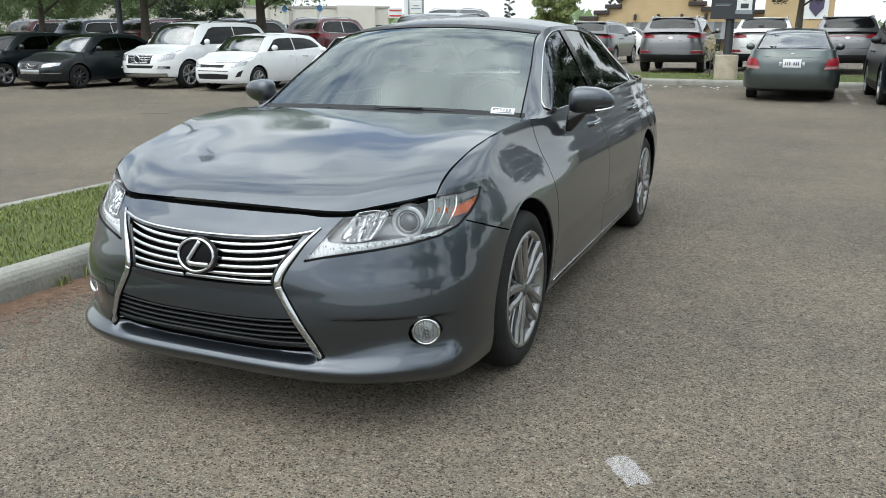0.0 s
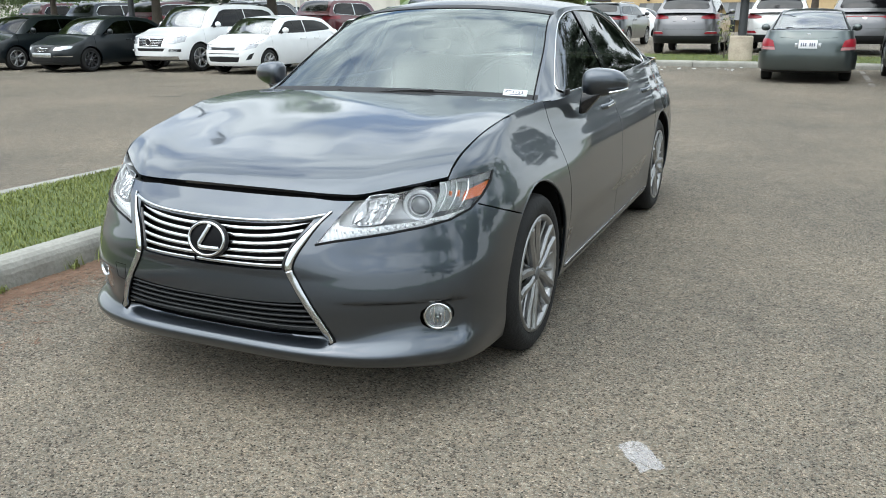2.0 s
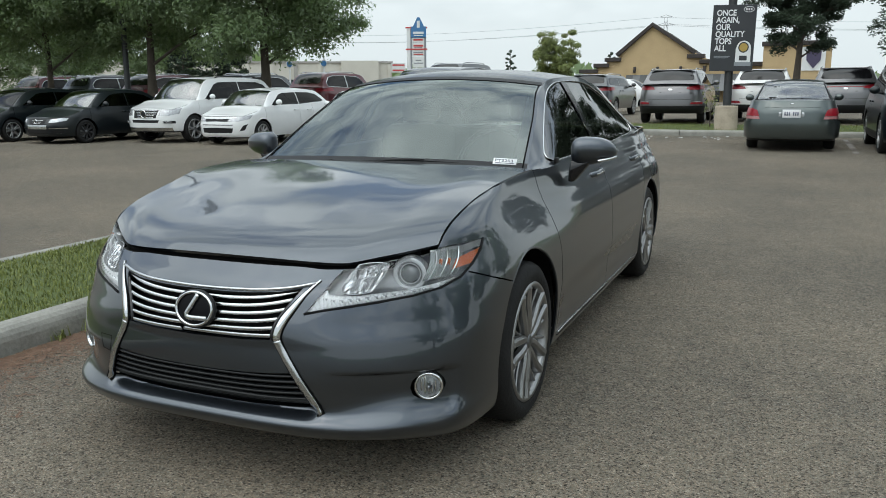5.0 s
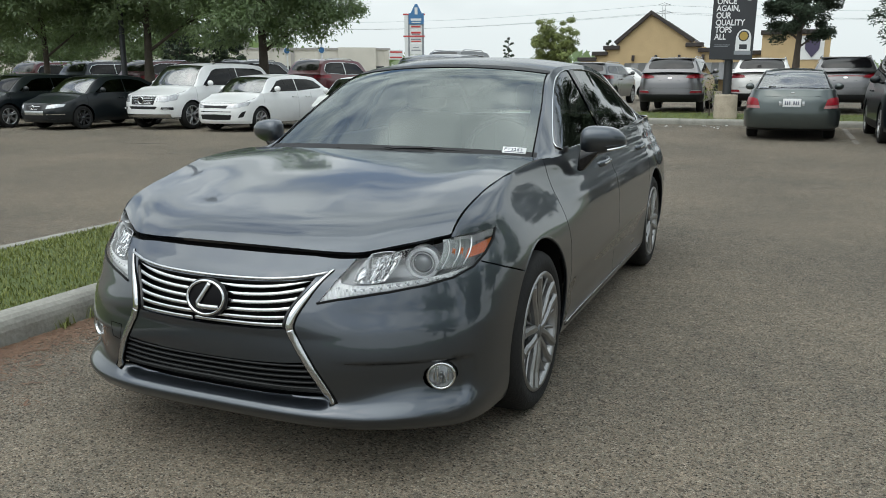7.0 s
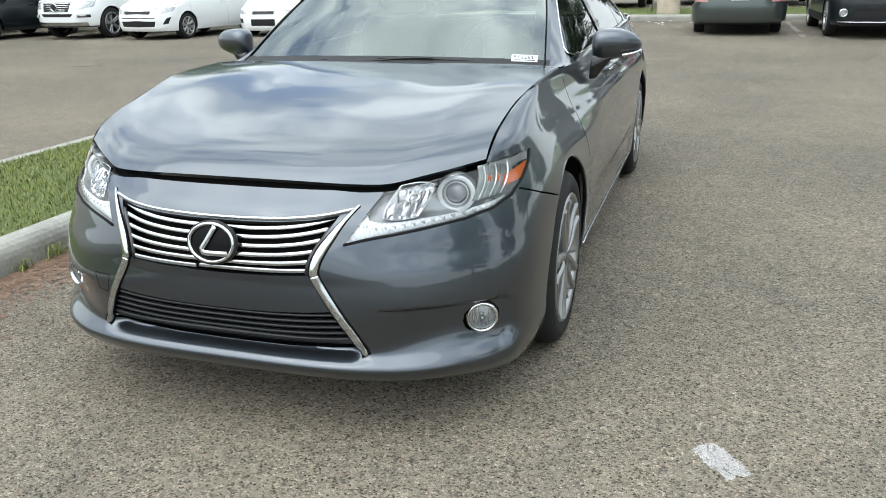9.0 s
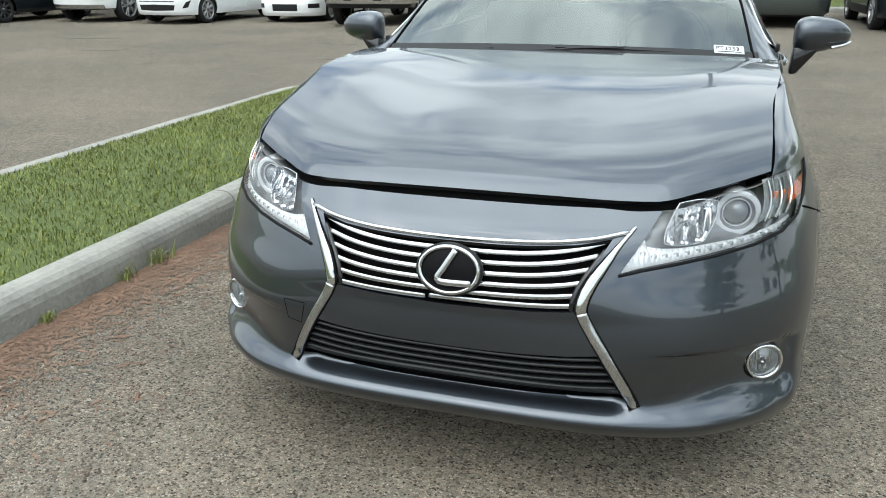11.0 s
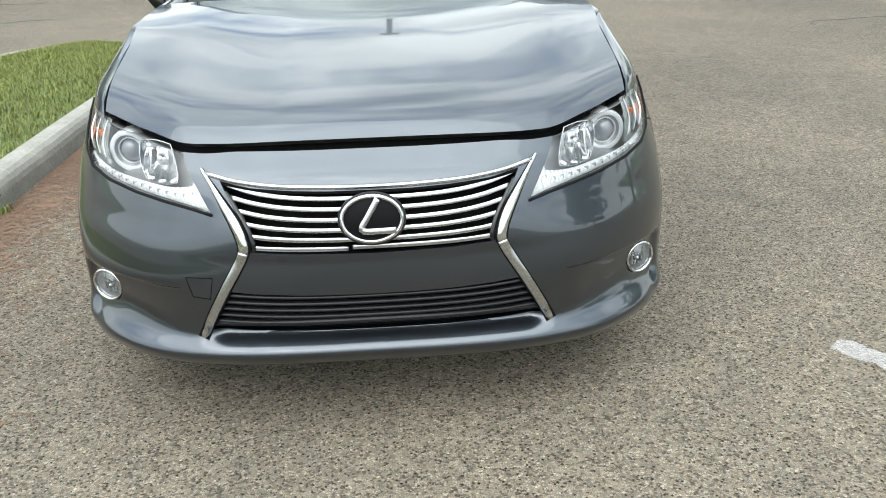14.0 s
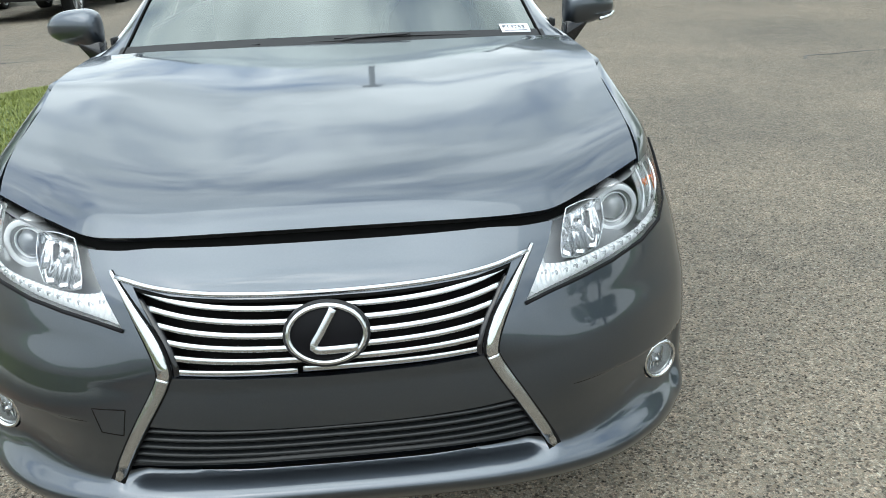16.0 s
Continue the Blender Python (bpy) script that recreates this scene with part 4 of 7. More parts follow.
def face(car):
    """The spindle grille: chrome frame, bars, badge, lower slats."""
    g = new("grille")
    g.parent = car
    # dark backing of both openings
    back = grid(lambda u, v: (-.43 + .86 * u, face_y(-.43 + .86 * u, .56 + .13 * v) + .055, .50 + .20 * v), 24, 6)
    part("backing", back, MATT, g)
    back = grid(lambda u, v: (-.47 + .94 * u, face_y(-.47 + .94 * u, .36) + .06, .27 + .17 * v), 24, 6)
    part("backing", back, MATT, g)
    shelf = grid(lambda u, v: (-.39 + .78 * u, face_y(-.39 + .78 * u, .295) + .006 + .075 * v, .291 + .010 * abs(2 * u - 1) ** 3 + .030 * v), 30, 3)
    part("intake_floor", shelf, PAINT, g)
    outline = fine_line([(.424, .722), (.393, .686), (.362, .642), (.337, .602), (.325, .572), (.321, .548), (.330, .522), (.345, .495), (.38, .438), (.42, .368), (.461, .289)], 72)
    elbow = next(i for i, p in enumerate(outline) if p[1] < .541)
    for s in (1, -1):
        pts, ups = on_face([(s * x, z) for x, z in outline], .004)
        low_pts, low_ups = pts[elbow:], ups[elbow:]
        pts, ups = pts[:elbow + 1], ups[:elbow + 1]
        widen = lambda t: .30 + .78 * step(0, .75, t)
        # wider near-black strip behind, standing in for dark reflections along the surround's edges
        part("frame_edge_reflection", sweep([p - n * .003 for p, n in zip(pts, ups)], slab(.031, .006, .2), ups, taper=widen), MATT, g)
        part("chrome_frame", sweep(pts, slab(.024, .011, .35), ups, taper=widen), CHROME, g, "bright chrome grille surround")
        part("frame_edge_reflection", sweep([p - n * .003 for p, n in zip(low_pts, low_ups)], slab(.030, .006, .2), low_ups), MATT, g)
        part("satin_frame", sweep(low_pts, slab(.024, .010, .35), low_ups, taper=lambda t: 1.08 - .18 * t - .35 * step(.95, 1, t)), SATIN, g, "satin silver lower surround")
        # dark flared inner side of the surround
        inner, tilt = on_face([(s * (x - .020), z) for x, z in outline[8:elbow + 1]], -.010)
        part("frame_liner", sweep(inner, slab(.018, .016, .3), tilt), GLOSS_BLACK, g, "gloss black inner flare")
    top = fine_line([(-.412, .713), (-.33, .698), (-.193, .687), (0, .683), (.193, .687), (.33, .698), (.412, .713)], 48)
    pts, ups = on_face(top, .003)
    part("lintel_seal", sweep([p - n * .003 - Vector((0, 0, .009)) for p, n in zip(pts, ups)], slab(.014, .006), ups), MATT, g)
    part("chrome_lintel", sweep(pts, slab(.0105, .010, .3), ups), SATIN, g, "bright chrome strip")
    # six bright bars that curl up towards their ends; the lowest is snapped beside the badge
    for k in range(6):
        t = k / 5
        zc = .661 - .121 * t
        ends = .366 - .062 * min(t * 1.35, 1) + .008 * t
        lift = .028 * (1 - t) + .008
        line = [(-ends + 2 * ends * i / 60, zc + lift * abs(-1 + i / 30) ** 3) for i in range(61)]
        for run in ([line] if k < 5 else [line[:25], [(x, z + .0035) for x, z in line[25:]]]):
            pts, ups = on_face(run, -.012)
            part("bright_bar", sweep(pts, slab(.0120, .012, .12), ups), BAR, g)
    # grey slats of the lower intake
    for k in range(6):
        t = k / 5
        zc = .410 - .098 * t
        ends = .385 + .055 * t
        line = [(-ends + 2 * ends * i / 36, zc + .010 * abs(-1 + i / 18) ** 2.5) for i in range(37)]
        pts, ups = on_face(line, -.016)
        part("slat", sweep(pts, slab(.009, .03, .35), ups), SLAT, g)
    # badge: black oval plate, chrome ring, and a bent bright stroke
    b = new("badge")
    b.parent = g
    bc = face_at(0, .612, .010)[0]
    m = Matrix.Translation(bc) @ Euler((radians(90 - 12), 0, 0)).to_matrix().to_4x4()
    ring = [(.078 * math.cos(math.tau * i / 48), .060 * math.sin(math.tau * i / 48), 0) for i in range(48)]
    part("badge_plate", turned(grid(lambda u, v: (.078 * v * math.cos(math.tau * u), .060 * v * math.sin(math.tau * u), .006 * (1 - v * v) - .001), 40, 6), m), BADGE_BLACK, b, "gloss black oval plate")
    part("badge_ring", turned(sweep([(p[0] * .95, p[1] * .94, .004) for p in ring], slab(.011, .009, .4), (0, 0, 1), closed=True), m), CHROME, b, "chrome oval ring")
    part("badge_surround", turned(sweep([(p[0] * 1.03, p[1] * 1.04, -.004) for p in ring], slab(.008, .014, .3), (0, 0, 1), closed=True), m), BLACK, b)
    part("badge_stroke", turned(sweep(fine_line([(.016, .050, .009), (-.012, .003, .011), (-.026, -.022, .011), (-.020, -.029, .011), (.0, -.030, .011), (.058, -.029, .009)], 22), slab(.016, .006, .4), (0, 0, 1)), m), BAR, b, "bent bright chrome stroke")
    # tow hook cover, a thin outlined square
    for line in ([(-.484, .463), (-.412, .466)], [(-.412, .466), (-.424, .408)], [(-.424, .408), (-.470, .412)], [(-.470, .412), (-.484, .463)]):
        pts, ups = on_face(fine_line(line, 4), .0002)
        part("cover_joint", sweep(pts, slab(.0022, .001), ups), MATT, g)
    # shade of the crease beside each fog lamp, laid on as a dark strip
    for s in (1, -1):
        line = fine_line([(.50, .432), (.56, .428), (.63, .424), (.70, .420)], 10)
        pts, ups = on_face([(s * x, z) for x, z in line], .0005)
        part("crease_shade", sweep(pts, slab(.008, .002), ups, taper=lambda t: .12 + .95 * t), MATT, car)


FRONT_Y = pchip((0, .3, .637, .8, 1), (-.787, -.784, -.745, -.668, -.545))
FRONT_Z = pchip((0, .3, .637, .8, 1), (.776, .775, .768, .784, .806))
CLIMB = pchip((0, .03, .1, .27, .42, .56, .76, 1), (0, .13, .31, .53, .685, .805, .92, 1))
CLIMB_MID = pchip((0, .03, .1, .27, .42, .56, .76, 1), (0, .12, .275, .475, .620, .735, .862, 1))
EDGE = [plan(a, TOP_A(a)) for a in [SHUT_A[0] + (90 - SHUT_A[0]) * (i / 24) for i in range(25)]] + [(half_width(y, BELT(y)), y, BELT(y)) for y in (.06, .13, .2, .28, .36, .42)]
EDGE = [p for i, p in enumerate(EDGE) if i == 0 or p[1] > EDGE[i - 1][1] + .002]
SIDE_X = pchip([p[1] for p in EDGE], [p[0] - .0055 for p in EDGE])


LIFT = pchip((0, .25, .55, .75, 1), (.0100, .0155, .0175, .0110, .0040))
SMOOTH_X = lambda y: sum(SIDE_X(min(max(y + d * .03, EDGE[0][1]), .42)) for d in range(-4, 5)) / 9


def bonnet(car):
    def climb(a, v):
        z0, z1 = FRONT_Z(a), 1.006 - .018 * a ** 3
        k = step(.35, .95, a)
        return z0 + (z1 - z0) * (CLIMB(v) * k + CLIMB_MID(v) * (1 - k))

    def top(u, v):
        s = 2 * u - 1
        a = abs(s)
        y0 = FRONT_Y(a)
        y1 = .375 - .03 * (1 - a * a)
        y = y0 + (y1 - y0) * v
        x = s * SMOOTH_X(y)
        z = climb(a, v)
        z += LIFT(v) * a ** 5
        # a broad shoulder runs back along each side
        z += .007 * math.exp(-((a - .80) / .22) ** 2) * step(.30, .75, v) * (1 - .4 * step(.88, 1, v))
        return x, y, z
    bm = grid(top, 80, 70)
    bmesh.ops.recalc_face_normals(bm, faces=bm.faces[:])
    bm.normal_update()
    if sum(f.normal.z for f in bm.faces) < 0:
        bmesh.ops.reverse_faces(bm, faces=bm.faces[:])
    part("bonnet", rim(bm, .016), PAINT, car)
    # near-black strip added for the shade in the gap under the bonnet's edge
    gap = grid(lambda u, v: ((2 * u - 1) * .67, FRONT_Y(abs(2 * u - 1) * .92) + .02 + .02 * v, FRONT_Z(abs(2 * u - 1) * .92) - .045 + .05 * v), 40, 2)
    part("bonnet_gap_shade", gap, MATT, car)
    under = grid(lambda u, v: ((2 * u - 1) * .70, -.42 + .80 * v, .80 + .12 * v), 4, 4)
    part("engine_bay_cover", under, MATT, car)


# the roof's rail: half width, length and height from the foot of the windscreen to the foot of the rear window
RAIL_T = (0, .2, .36, .46, .58, .74, .86, 1)
RAIL_X = (.722, .655, .580, .560, .562, .572, .61, .665)
RAIL_Y = (.47, .82, 1.16, 1.42, 1.90, 2.42, 2.78, 3.14)
RAIL_Z = (.982, 1.185, 1.350, 1.398, 1.412, 1.365, 1.245, 1.068)


def orient(bm, middle):
    """Turns every face of a sheet away from a point."""
    bmesh.ops.recalc_face_normals(bm, faces=bm.faces[:])
    bm.normal_update()
    if sum(f.normal.dot(f.calc_center_median() - Vector(middle)) * f.calc_area() for f in bm.faces) < 0:
        bmesh.ops.reverse_faces(bm, faces=bm.faces[:])
    return bm


def upper_body(car, rt, rx, ry, rz, bow, crown, belt, belt_x, cut, windows, paint, screen, tint, n=60, trim=None, trims=None, roof_paint=None, wrap=.955, rear_frame=None):
    """Windscreen, roof, rear window and the glazed sides, from one rail."""
    fx, fy, fz = pchip(rt, rx), pchip(rt, ry), pchip(rt, rz)
    fb, fc = pchip(*bow), pchip(*crown)

    def top(s, u):
        k = 1 - abs(u) ** 2.2
        return u * fx(s), fy(s) + fb(s) * k, fz(s) + fc(s) * k
    pieces = ((0, cut[0], "windscreen"), (cut[0], cut[1], "roof"), (cut[1], 1, "rear_window"))
    for a, b, name in pieces:
        if name == "roof":
            bm = grid(lambda u, v: top(a + (b - a) * u, 2 * v - 1), n // 2, 28)
            bmesh.ops.recalc_face_normals(bm, faces=bm.faces[:])
            part("roof", bm, roof_paint or paint, car)
            continue
        if name == "rear_window" and rear_frame:
            # a painted tailgate with a smaller round-cornered pane
            bm = grid(lambda u, v: top(a + (b - a) * u, 2 * v - 1), n // 2, 28)
            part("tailgate", orient(bm, (0, fy(.5), fz(0) - .3)), paint, car)
            u0, u1, w0, w1 = rear_frame

            def pane(u, v):
                p, q = 2 * u - 1, 2 * v - 1
                p, q = p * math.sqrt(1 - .16 * q ** 4), q * math.sqrt(1 - .22 * p ** 4)
                k = u0 + (u1 - u0) * (p + 1) / 2
                return Vector(top(a + (b - a) * k, q * (w0 + (w1 - w0) * (p + 1) / 2))) + Vector((0, .004, .003))
            part("rear_window", orient(grid(pane, 14, 20), (0, fy(.5), fz(0) - .3)), GLOSS_BLACK, car, "dark rear window")
            continue
        bm = grid(lambda u, v: top(a + (b - a) * u, (2 * v - 1) * wrap), n // 2, 28)
        part(name, orient(bm, (0, fy(.5), fz(0) - .3)), screen if name == "windscreen" else tint, car)
        for s in (-1, 1):
            bm = grid(lambda u, v: top(a + (b - a) * u, s * (wrap + (1 - wrap) * v)), n // 2, 4)
            bmesh.ops.recalc_face_normals(bm, faces=bm.faces[:])
            part("pillar_cover" if name == "windscreen" else "rear_pillar_trim", bm, paint if name == "windscreen" else BLACK, car)
            line = [Vector(top(a + (b - a) * i / 24, s * wrap)) + Vector((0, -.002, .003)) for i in range(25)]
            part("window_seal", sweep(line, slab(.006, .004), (0, -.5, 1) if name == "windscreen" else (0, .5, 1)), MATT, car)
            if n <= 60:
                continue
            # dark band printed along the pane's edge
            bm = grid(lambda u, v: Vector(top(a + (b - a) * u, s * (wrap - .075 + .075 * v))) + Vector((0, .004, -.004)), n // 2, 3)
            part("edge_band", bm, GLOSS_BLACK, car)
        if name == "windscreen" and n > 60:
            bm = grid(lambda u, v: Vector(top(a + .055 * (b - a) * u, 2 * v - 1)) + Vector((0, -.002, .003)), 3, 28)
            part("scuttle_seal", orient(bm, (0, fy(.5), fz(0) - .3)), BLACK, car)
            bm = grid(lambda u, v: Vector(top(b + .06 * (b - a) * u, (2 * v - 1) * .985)) + Vector((0, -.001, .003)), 3, 28)
            part("roof_header", orient(bm, (0, fy(.5), fz(0) - .3)), BLACK, car)
        for e0, e1 in (((a + .0 * (b - a), a + .075 * (b - a)), (b - .05 * (b - a), b)) if name == "windscreen" else ((a, a + .06 * (b - a)), (b - .06 * (b - a), b))):
            bm = grid(lambda u, v: Vector(top(e0 + (e1 - e0) * u, (2 * v - 1) * wrap)) + Vector((0, .005, -.005)), 3, 28)
            part("edge_band", bm, GLOSS_BLACK, car)

    def flank(s, v):
        y = fy(s)
        zb, xb = belt(y), belt_x(y)
        z = zb + max(fz(s) - zb, .0) * v
        return xb + (fx(s) - xb) * v ** 1.12, y, z
    bm = grid(flank, n, 26)
    panes = [orient(take(bm, stamp(bm, w, (1, 2))), (-5, fy(.5), 1)) for w in windows]
    bmesh.ops.recalc_face_normals(bm, faces=bm.faces[:])
    bm.normal_update()
    if sum(f.normal.x for f in bm.faces) < 0:
        bmesh.ops.reverse_faces(bm, faces=bm.faces[:])
    for sgn in (1, -1):
        part("cabin_side", bm.copy() if sgn == 1 else mirrored(bm), paint, car)
        for p in panes:
            q = p.copy() if sgn == 1 else mirrored(p)
            for v in q.verts:
                v.co.x -= sgn * .004
            part("side_window", q, tint, car)
    if trim:
        for k, w in enumerate(trims or windows):
            pts = []
            # corners cut twice, so that the strip runs round
            ring = list(w)
            for _ in range(2 if trims else 0):
                ring = [(p[0] * k + q[0] * (1 - k), p[1] * k + q[1] * (1 - k)) for p, q in zip(ring, ring[1:] + ring[:1]) for k in (.8, .2)]
            loop = ring + [ring[0]]
            for (y0, z0), (y1, z1) in zip(loop, loop[1:]):
                for i in range(6):
                    pts.append((y0 + (y1 - y0) * i / 6, z0 + (z1 - z0) * i / 6))
            line = []
            for y, z in pts:
                lo, hi = 0.0, 1.0
                for _ in range(24):
                    mid = (lo + hi) / 2
                    lo, hi = (mid, hi) if fy(mid) < y else (lo, mid)
                zb, xb = belt(y), belt_x(y)
                v = min(max((z - zb) / max(fz(lo) - zb, .001), 0), 1)
                line.append((xb + (fx(lo) - xb) * v ** 1.12, y, z))
            for sgn in (1, -1):
                part("window_trim", sweep([(sgn * (x + .001), y, z) for x, y, z in line], round_profile(.0036 if n > 60 else .013, 6), (sgn, 0, .3), closed=True), trim, car, "bright window surround")
    return top, flank, (fx, fy, fz)


ROOF_GLASS = mat("dark_roof_glass", (.020, .022, .026), .16, vary=.15, spec=.45)


def cabin(car):
    belt = lambda y: BELT(y) - .004
    belt_x = lambda y: plan(90 + min(max(y, 0), 3.6), BELT(y))[0] - .004
    win_front = [(.60, 1.003), (.80, 1.125), (1.02, 1.252), (1.20, 1.332), (1.38, 1.372), (1.56, 1.384), (1.555, 1.015)]
    win_rear = [(1.63, 1.016), (1.63, 1.385), (1.80, 1.388), (2.0, 1.382), (2.20, 1.362), (2.42, 1.305), (2.60, 1.218), (2.76, 1.11), (2.73, 1.062), (2.66, 1.046)]
    top, flank, rails = upper_body(car, RAIL_T, RAIL_X, RAIL_Y, RAIL_Z, ((0, .36, .58, .74, 1), (-.115, -.085, 0, .07, .11)), ((0, .36, .58, .74, 1), (.02, .038, .052, .05, .03)),
                                   belt, belt_x, (.37, .755), [win_front, win_rear], PAINT, WINDSCREEN, TINT, n=90, wrap=.975, trim=CHROME, trims=[win_front[:-1] + win_rear[2:] + [(2.2, 1.028), (1.6, 1.015), (1.1, 1.008)]], roof_paint=ROOF_GLASS)
    fx, fy, fz = rails
    # black pillars between the side windows
    for y0, y1, z1 in ((1.548, 1.642, 1.386), (2.44, 2.462, 1.30)):
        def post(u, v, off=.003):
            y = y0 + (y1 - y0) * u
            lo, hi = 0.0, 1.0
            for _ in range(24):
                mid = (lo + hi) / 2
                lo, hi = (mid, hi) if fy(mid) < y else (lo, mid)
            zb = belt(y)
            zl = 1.016 if y < 2 else 1.038
            k = ((zl + (z1 - zl) * v) - zb) / (fz(lo) - zb)
            p = flank(lo, k)
            return p[0] + off, p[1], p[2]
        for sgn in (1, -1):
            bm = grid(post, 4, 16)
            bm = orient(bm, (-5, y0, 1.2))
            part("window_pillar", bm if sgn == 1 else mirrored(bm), GLOSS_BLACK, car, "gloss black window pillar")
    # scuttle between bonnet and windscreen
    cowl = grid(lambda u, v: ((2 * u - 1) * (.765 + .02 * v), .31 + .05 * abs(2 * u - 1) ** 2 + .22 * v, .966 + .012 * (1 - abs(2 * u - 1) ** 2) - .004 * v), 30, 6)
    part("scuttle_panel", cowl, BLACK, car)
    # boot lid
    deck = grid(lambda u, v: ((2 * u - 1) * (plan(90 + min(3.1 + .75 * v, 3.84), BELT(3.1 + .75 * v))[0] - .006), 3.04 + .80 * v - .12 * v * abs(2 * u - 1) ** 3, BELT(3.1 + .75 * v) + .022 * (1 - (2 * u - 1) ** 4)), 30, 20)
    part("boot_lid", deck, PAINT, car)
    for s in (-1, 1):
        tl = grid(lambda u, v: Vector(plan(92.95 + .40 + .45 * u, .74 + .16 * v)) + Vector((.006, .008, 0)), 10, 6)
        part("tail_light", tl if s == 1 else mirrored(tl), REDLENS, car, "red rear lamp")
    # wipers
    for pts, arm in (([(-.56, .440, 1.000), (-.4, .405, 1.008), (-.2, .376, 1.014), (.06, .360, 1.020)], [(-.60, .44, .986), (-.45, .412, 1.006), (-.24, .376, 1.018)]),
                     ([(.0, .374, 1.026), (.2, .380, 1.024), (.40, .404, 1.016), (.55, .438, 1.006)], [(-.08, .352, .995), (.06, .370, 1.024), (.25, .382, 1.030)])):
        w = new("wiper")
        w.parent = car
        thin = lambda t: .35 + .65 * min(1, 5 * t, 5 * (1 - t))
        part("blade", sweep([(x, y, z - .007) for x, y, z in fine_line(pts, 20)], slab(.005, .006), (0, -.4, 1), taper=thin), BLACK, w)
        part("arm", sweep([(x, y, z - .007) for x, y, z in fine_line(arm, 14)], slab(.009, .005, .3), (0, -.4, 1), taper=lambda t: 1.2 - .5 * t), BLACK, w)
    # mirrors, handles
    for s in (1, -1):
        mirror(car, s)
        for y0 in (1.22, 2.32):
            pts = fine_line([(half_width(y0, .90) + .004, y0 - .02, .886), (half_width(y0, .90) + .034, y0 + .04, .894), (half_width(y0, .9) + .036, y0 + .14, .900), (half_width(y0, .90) + .004, y0 + .21, .900)], 12)
            h = new("door_handle")
            h.parent = car
            part("grip", sweep([(s * x, y, z) for x, y, z in pts], slab(.028, .016, .4), (s, 0, 0)), PAINT, h)
            part("chrome_strip", sweep([(s * (x + .009), y, z) for x, y, z in pts[2:-1]], slab(.008, .004), (s, 0, 0)), CHROME, h, "chrome strip")
        sill = [(s * (half_width(y, .238) + .004), y, .243) for y in near_far(20, .44, 2.42)]
        part("sill_strip", sweep(sill, slab(.007, .005), (s, 0, 0)), SATIN, car, "thin chrome sill strip")
    # cabin: dashboard, wheel, seats, rear-view mirror
    dash = grid(lambda u, v: ((2 * u - 1) * .70, .50 + .45 * v, .935 + .035 * math.sin(v * 2.6) - .22 * step(.75, 1, v)), 20, 12)
    part("dashboard", dash, CABIN, car)
    part("cabin_floor", boxed(-.72, .72, .45, 3.0, .42, .45), CABIN, car)
    part("bulkhead", boxed(-.72, .72, .40, .44, .42, .94), CABIN, car)
    ring = [(.36 + .185 * math.cos(math.tau * i / 40), .185 * math.sin(math.tau * i / 40) * .42 + 1.02, .965 + .185 * math.sin(math.tau * i / 40) * .9) for i in range(40)]
    part("steering_wheel", sweep(ring, round_profile(.016, 8), (0, -.9, .4), closed=True), CABIN, car)
    for x in (-.36, .36):
        st = new("front_seat")
        st.parent = car
        part("backrest", boxed(x - .24, x + .24, 1.55, 1.72, .55, 1.13, .06), WOOD_TAN, st)
        part("headrest", boxed(x - .13, x + .13, 1.62, 1.72, 1.15, 1.30, .04), WOOD_TAN, st)
        part("cushion", boxed(x - .25, x + .25, 1.05, 1.62, .45, .60, .05), WOOD_TAN, st)
    part("rear_seat", boxed(-.62, .62, 2.35, 2.55, .55, 1.08, .06), WOOD_TAN, car)
    part("parcel_shelf", boxed(-.62, .62, 2.55, 3.05, 1.0, 1.02), CABIN, car)
    mm = Matrix.Translation((0, 1.07, 1.265))
    part("interior_mirror", boxed(-.12, .12, -.015, .015, -.032, .032, .012, m=mm), BLACK, car)
    part("sensor_pod", boxed(-.05, .05, -.06, .02, .03, .07, .012, m=mm), BLACK, car)
    # white stock label inside the windscreen's lower corner
    lab = new("stock_label")
    lab.parent = car
    a, b = Vector(top(.035, .92)), Vector(top(.035, .78))
    up = (Vector(top(.10, .86)) - Vector(top(.035, .86))).normalized()
    side = (a - b).normalized()
    nrm = side.cross(up).normalized()
    m = Matrix((side, up, nrm)).transposed().to_4x4()
    m.translation = Vector(top(.012, .86)) + nrm * .004
    part("card", turned(boxed(-.054, .054, 0, .046, -.0006, .0006), m), WHITE_PAPER, lab)
    text("card_text", "PT3253", .0275, INK, lab, m @ Matrix.Translation((-.0475, .020, .0012)))
    part("card_bar", turned(boxed(-.043, .043, .007, .012, .0005, .001), m), INK, lab)


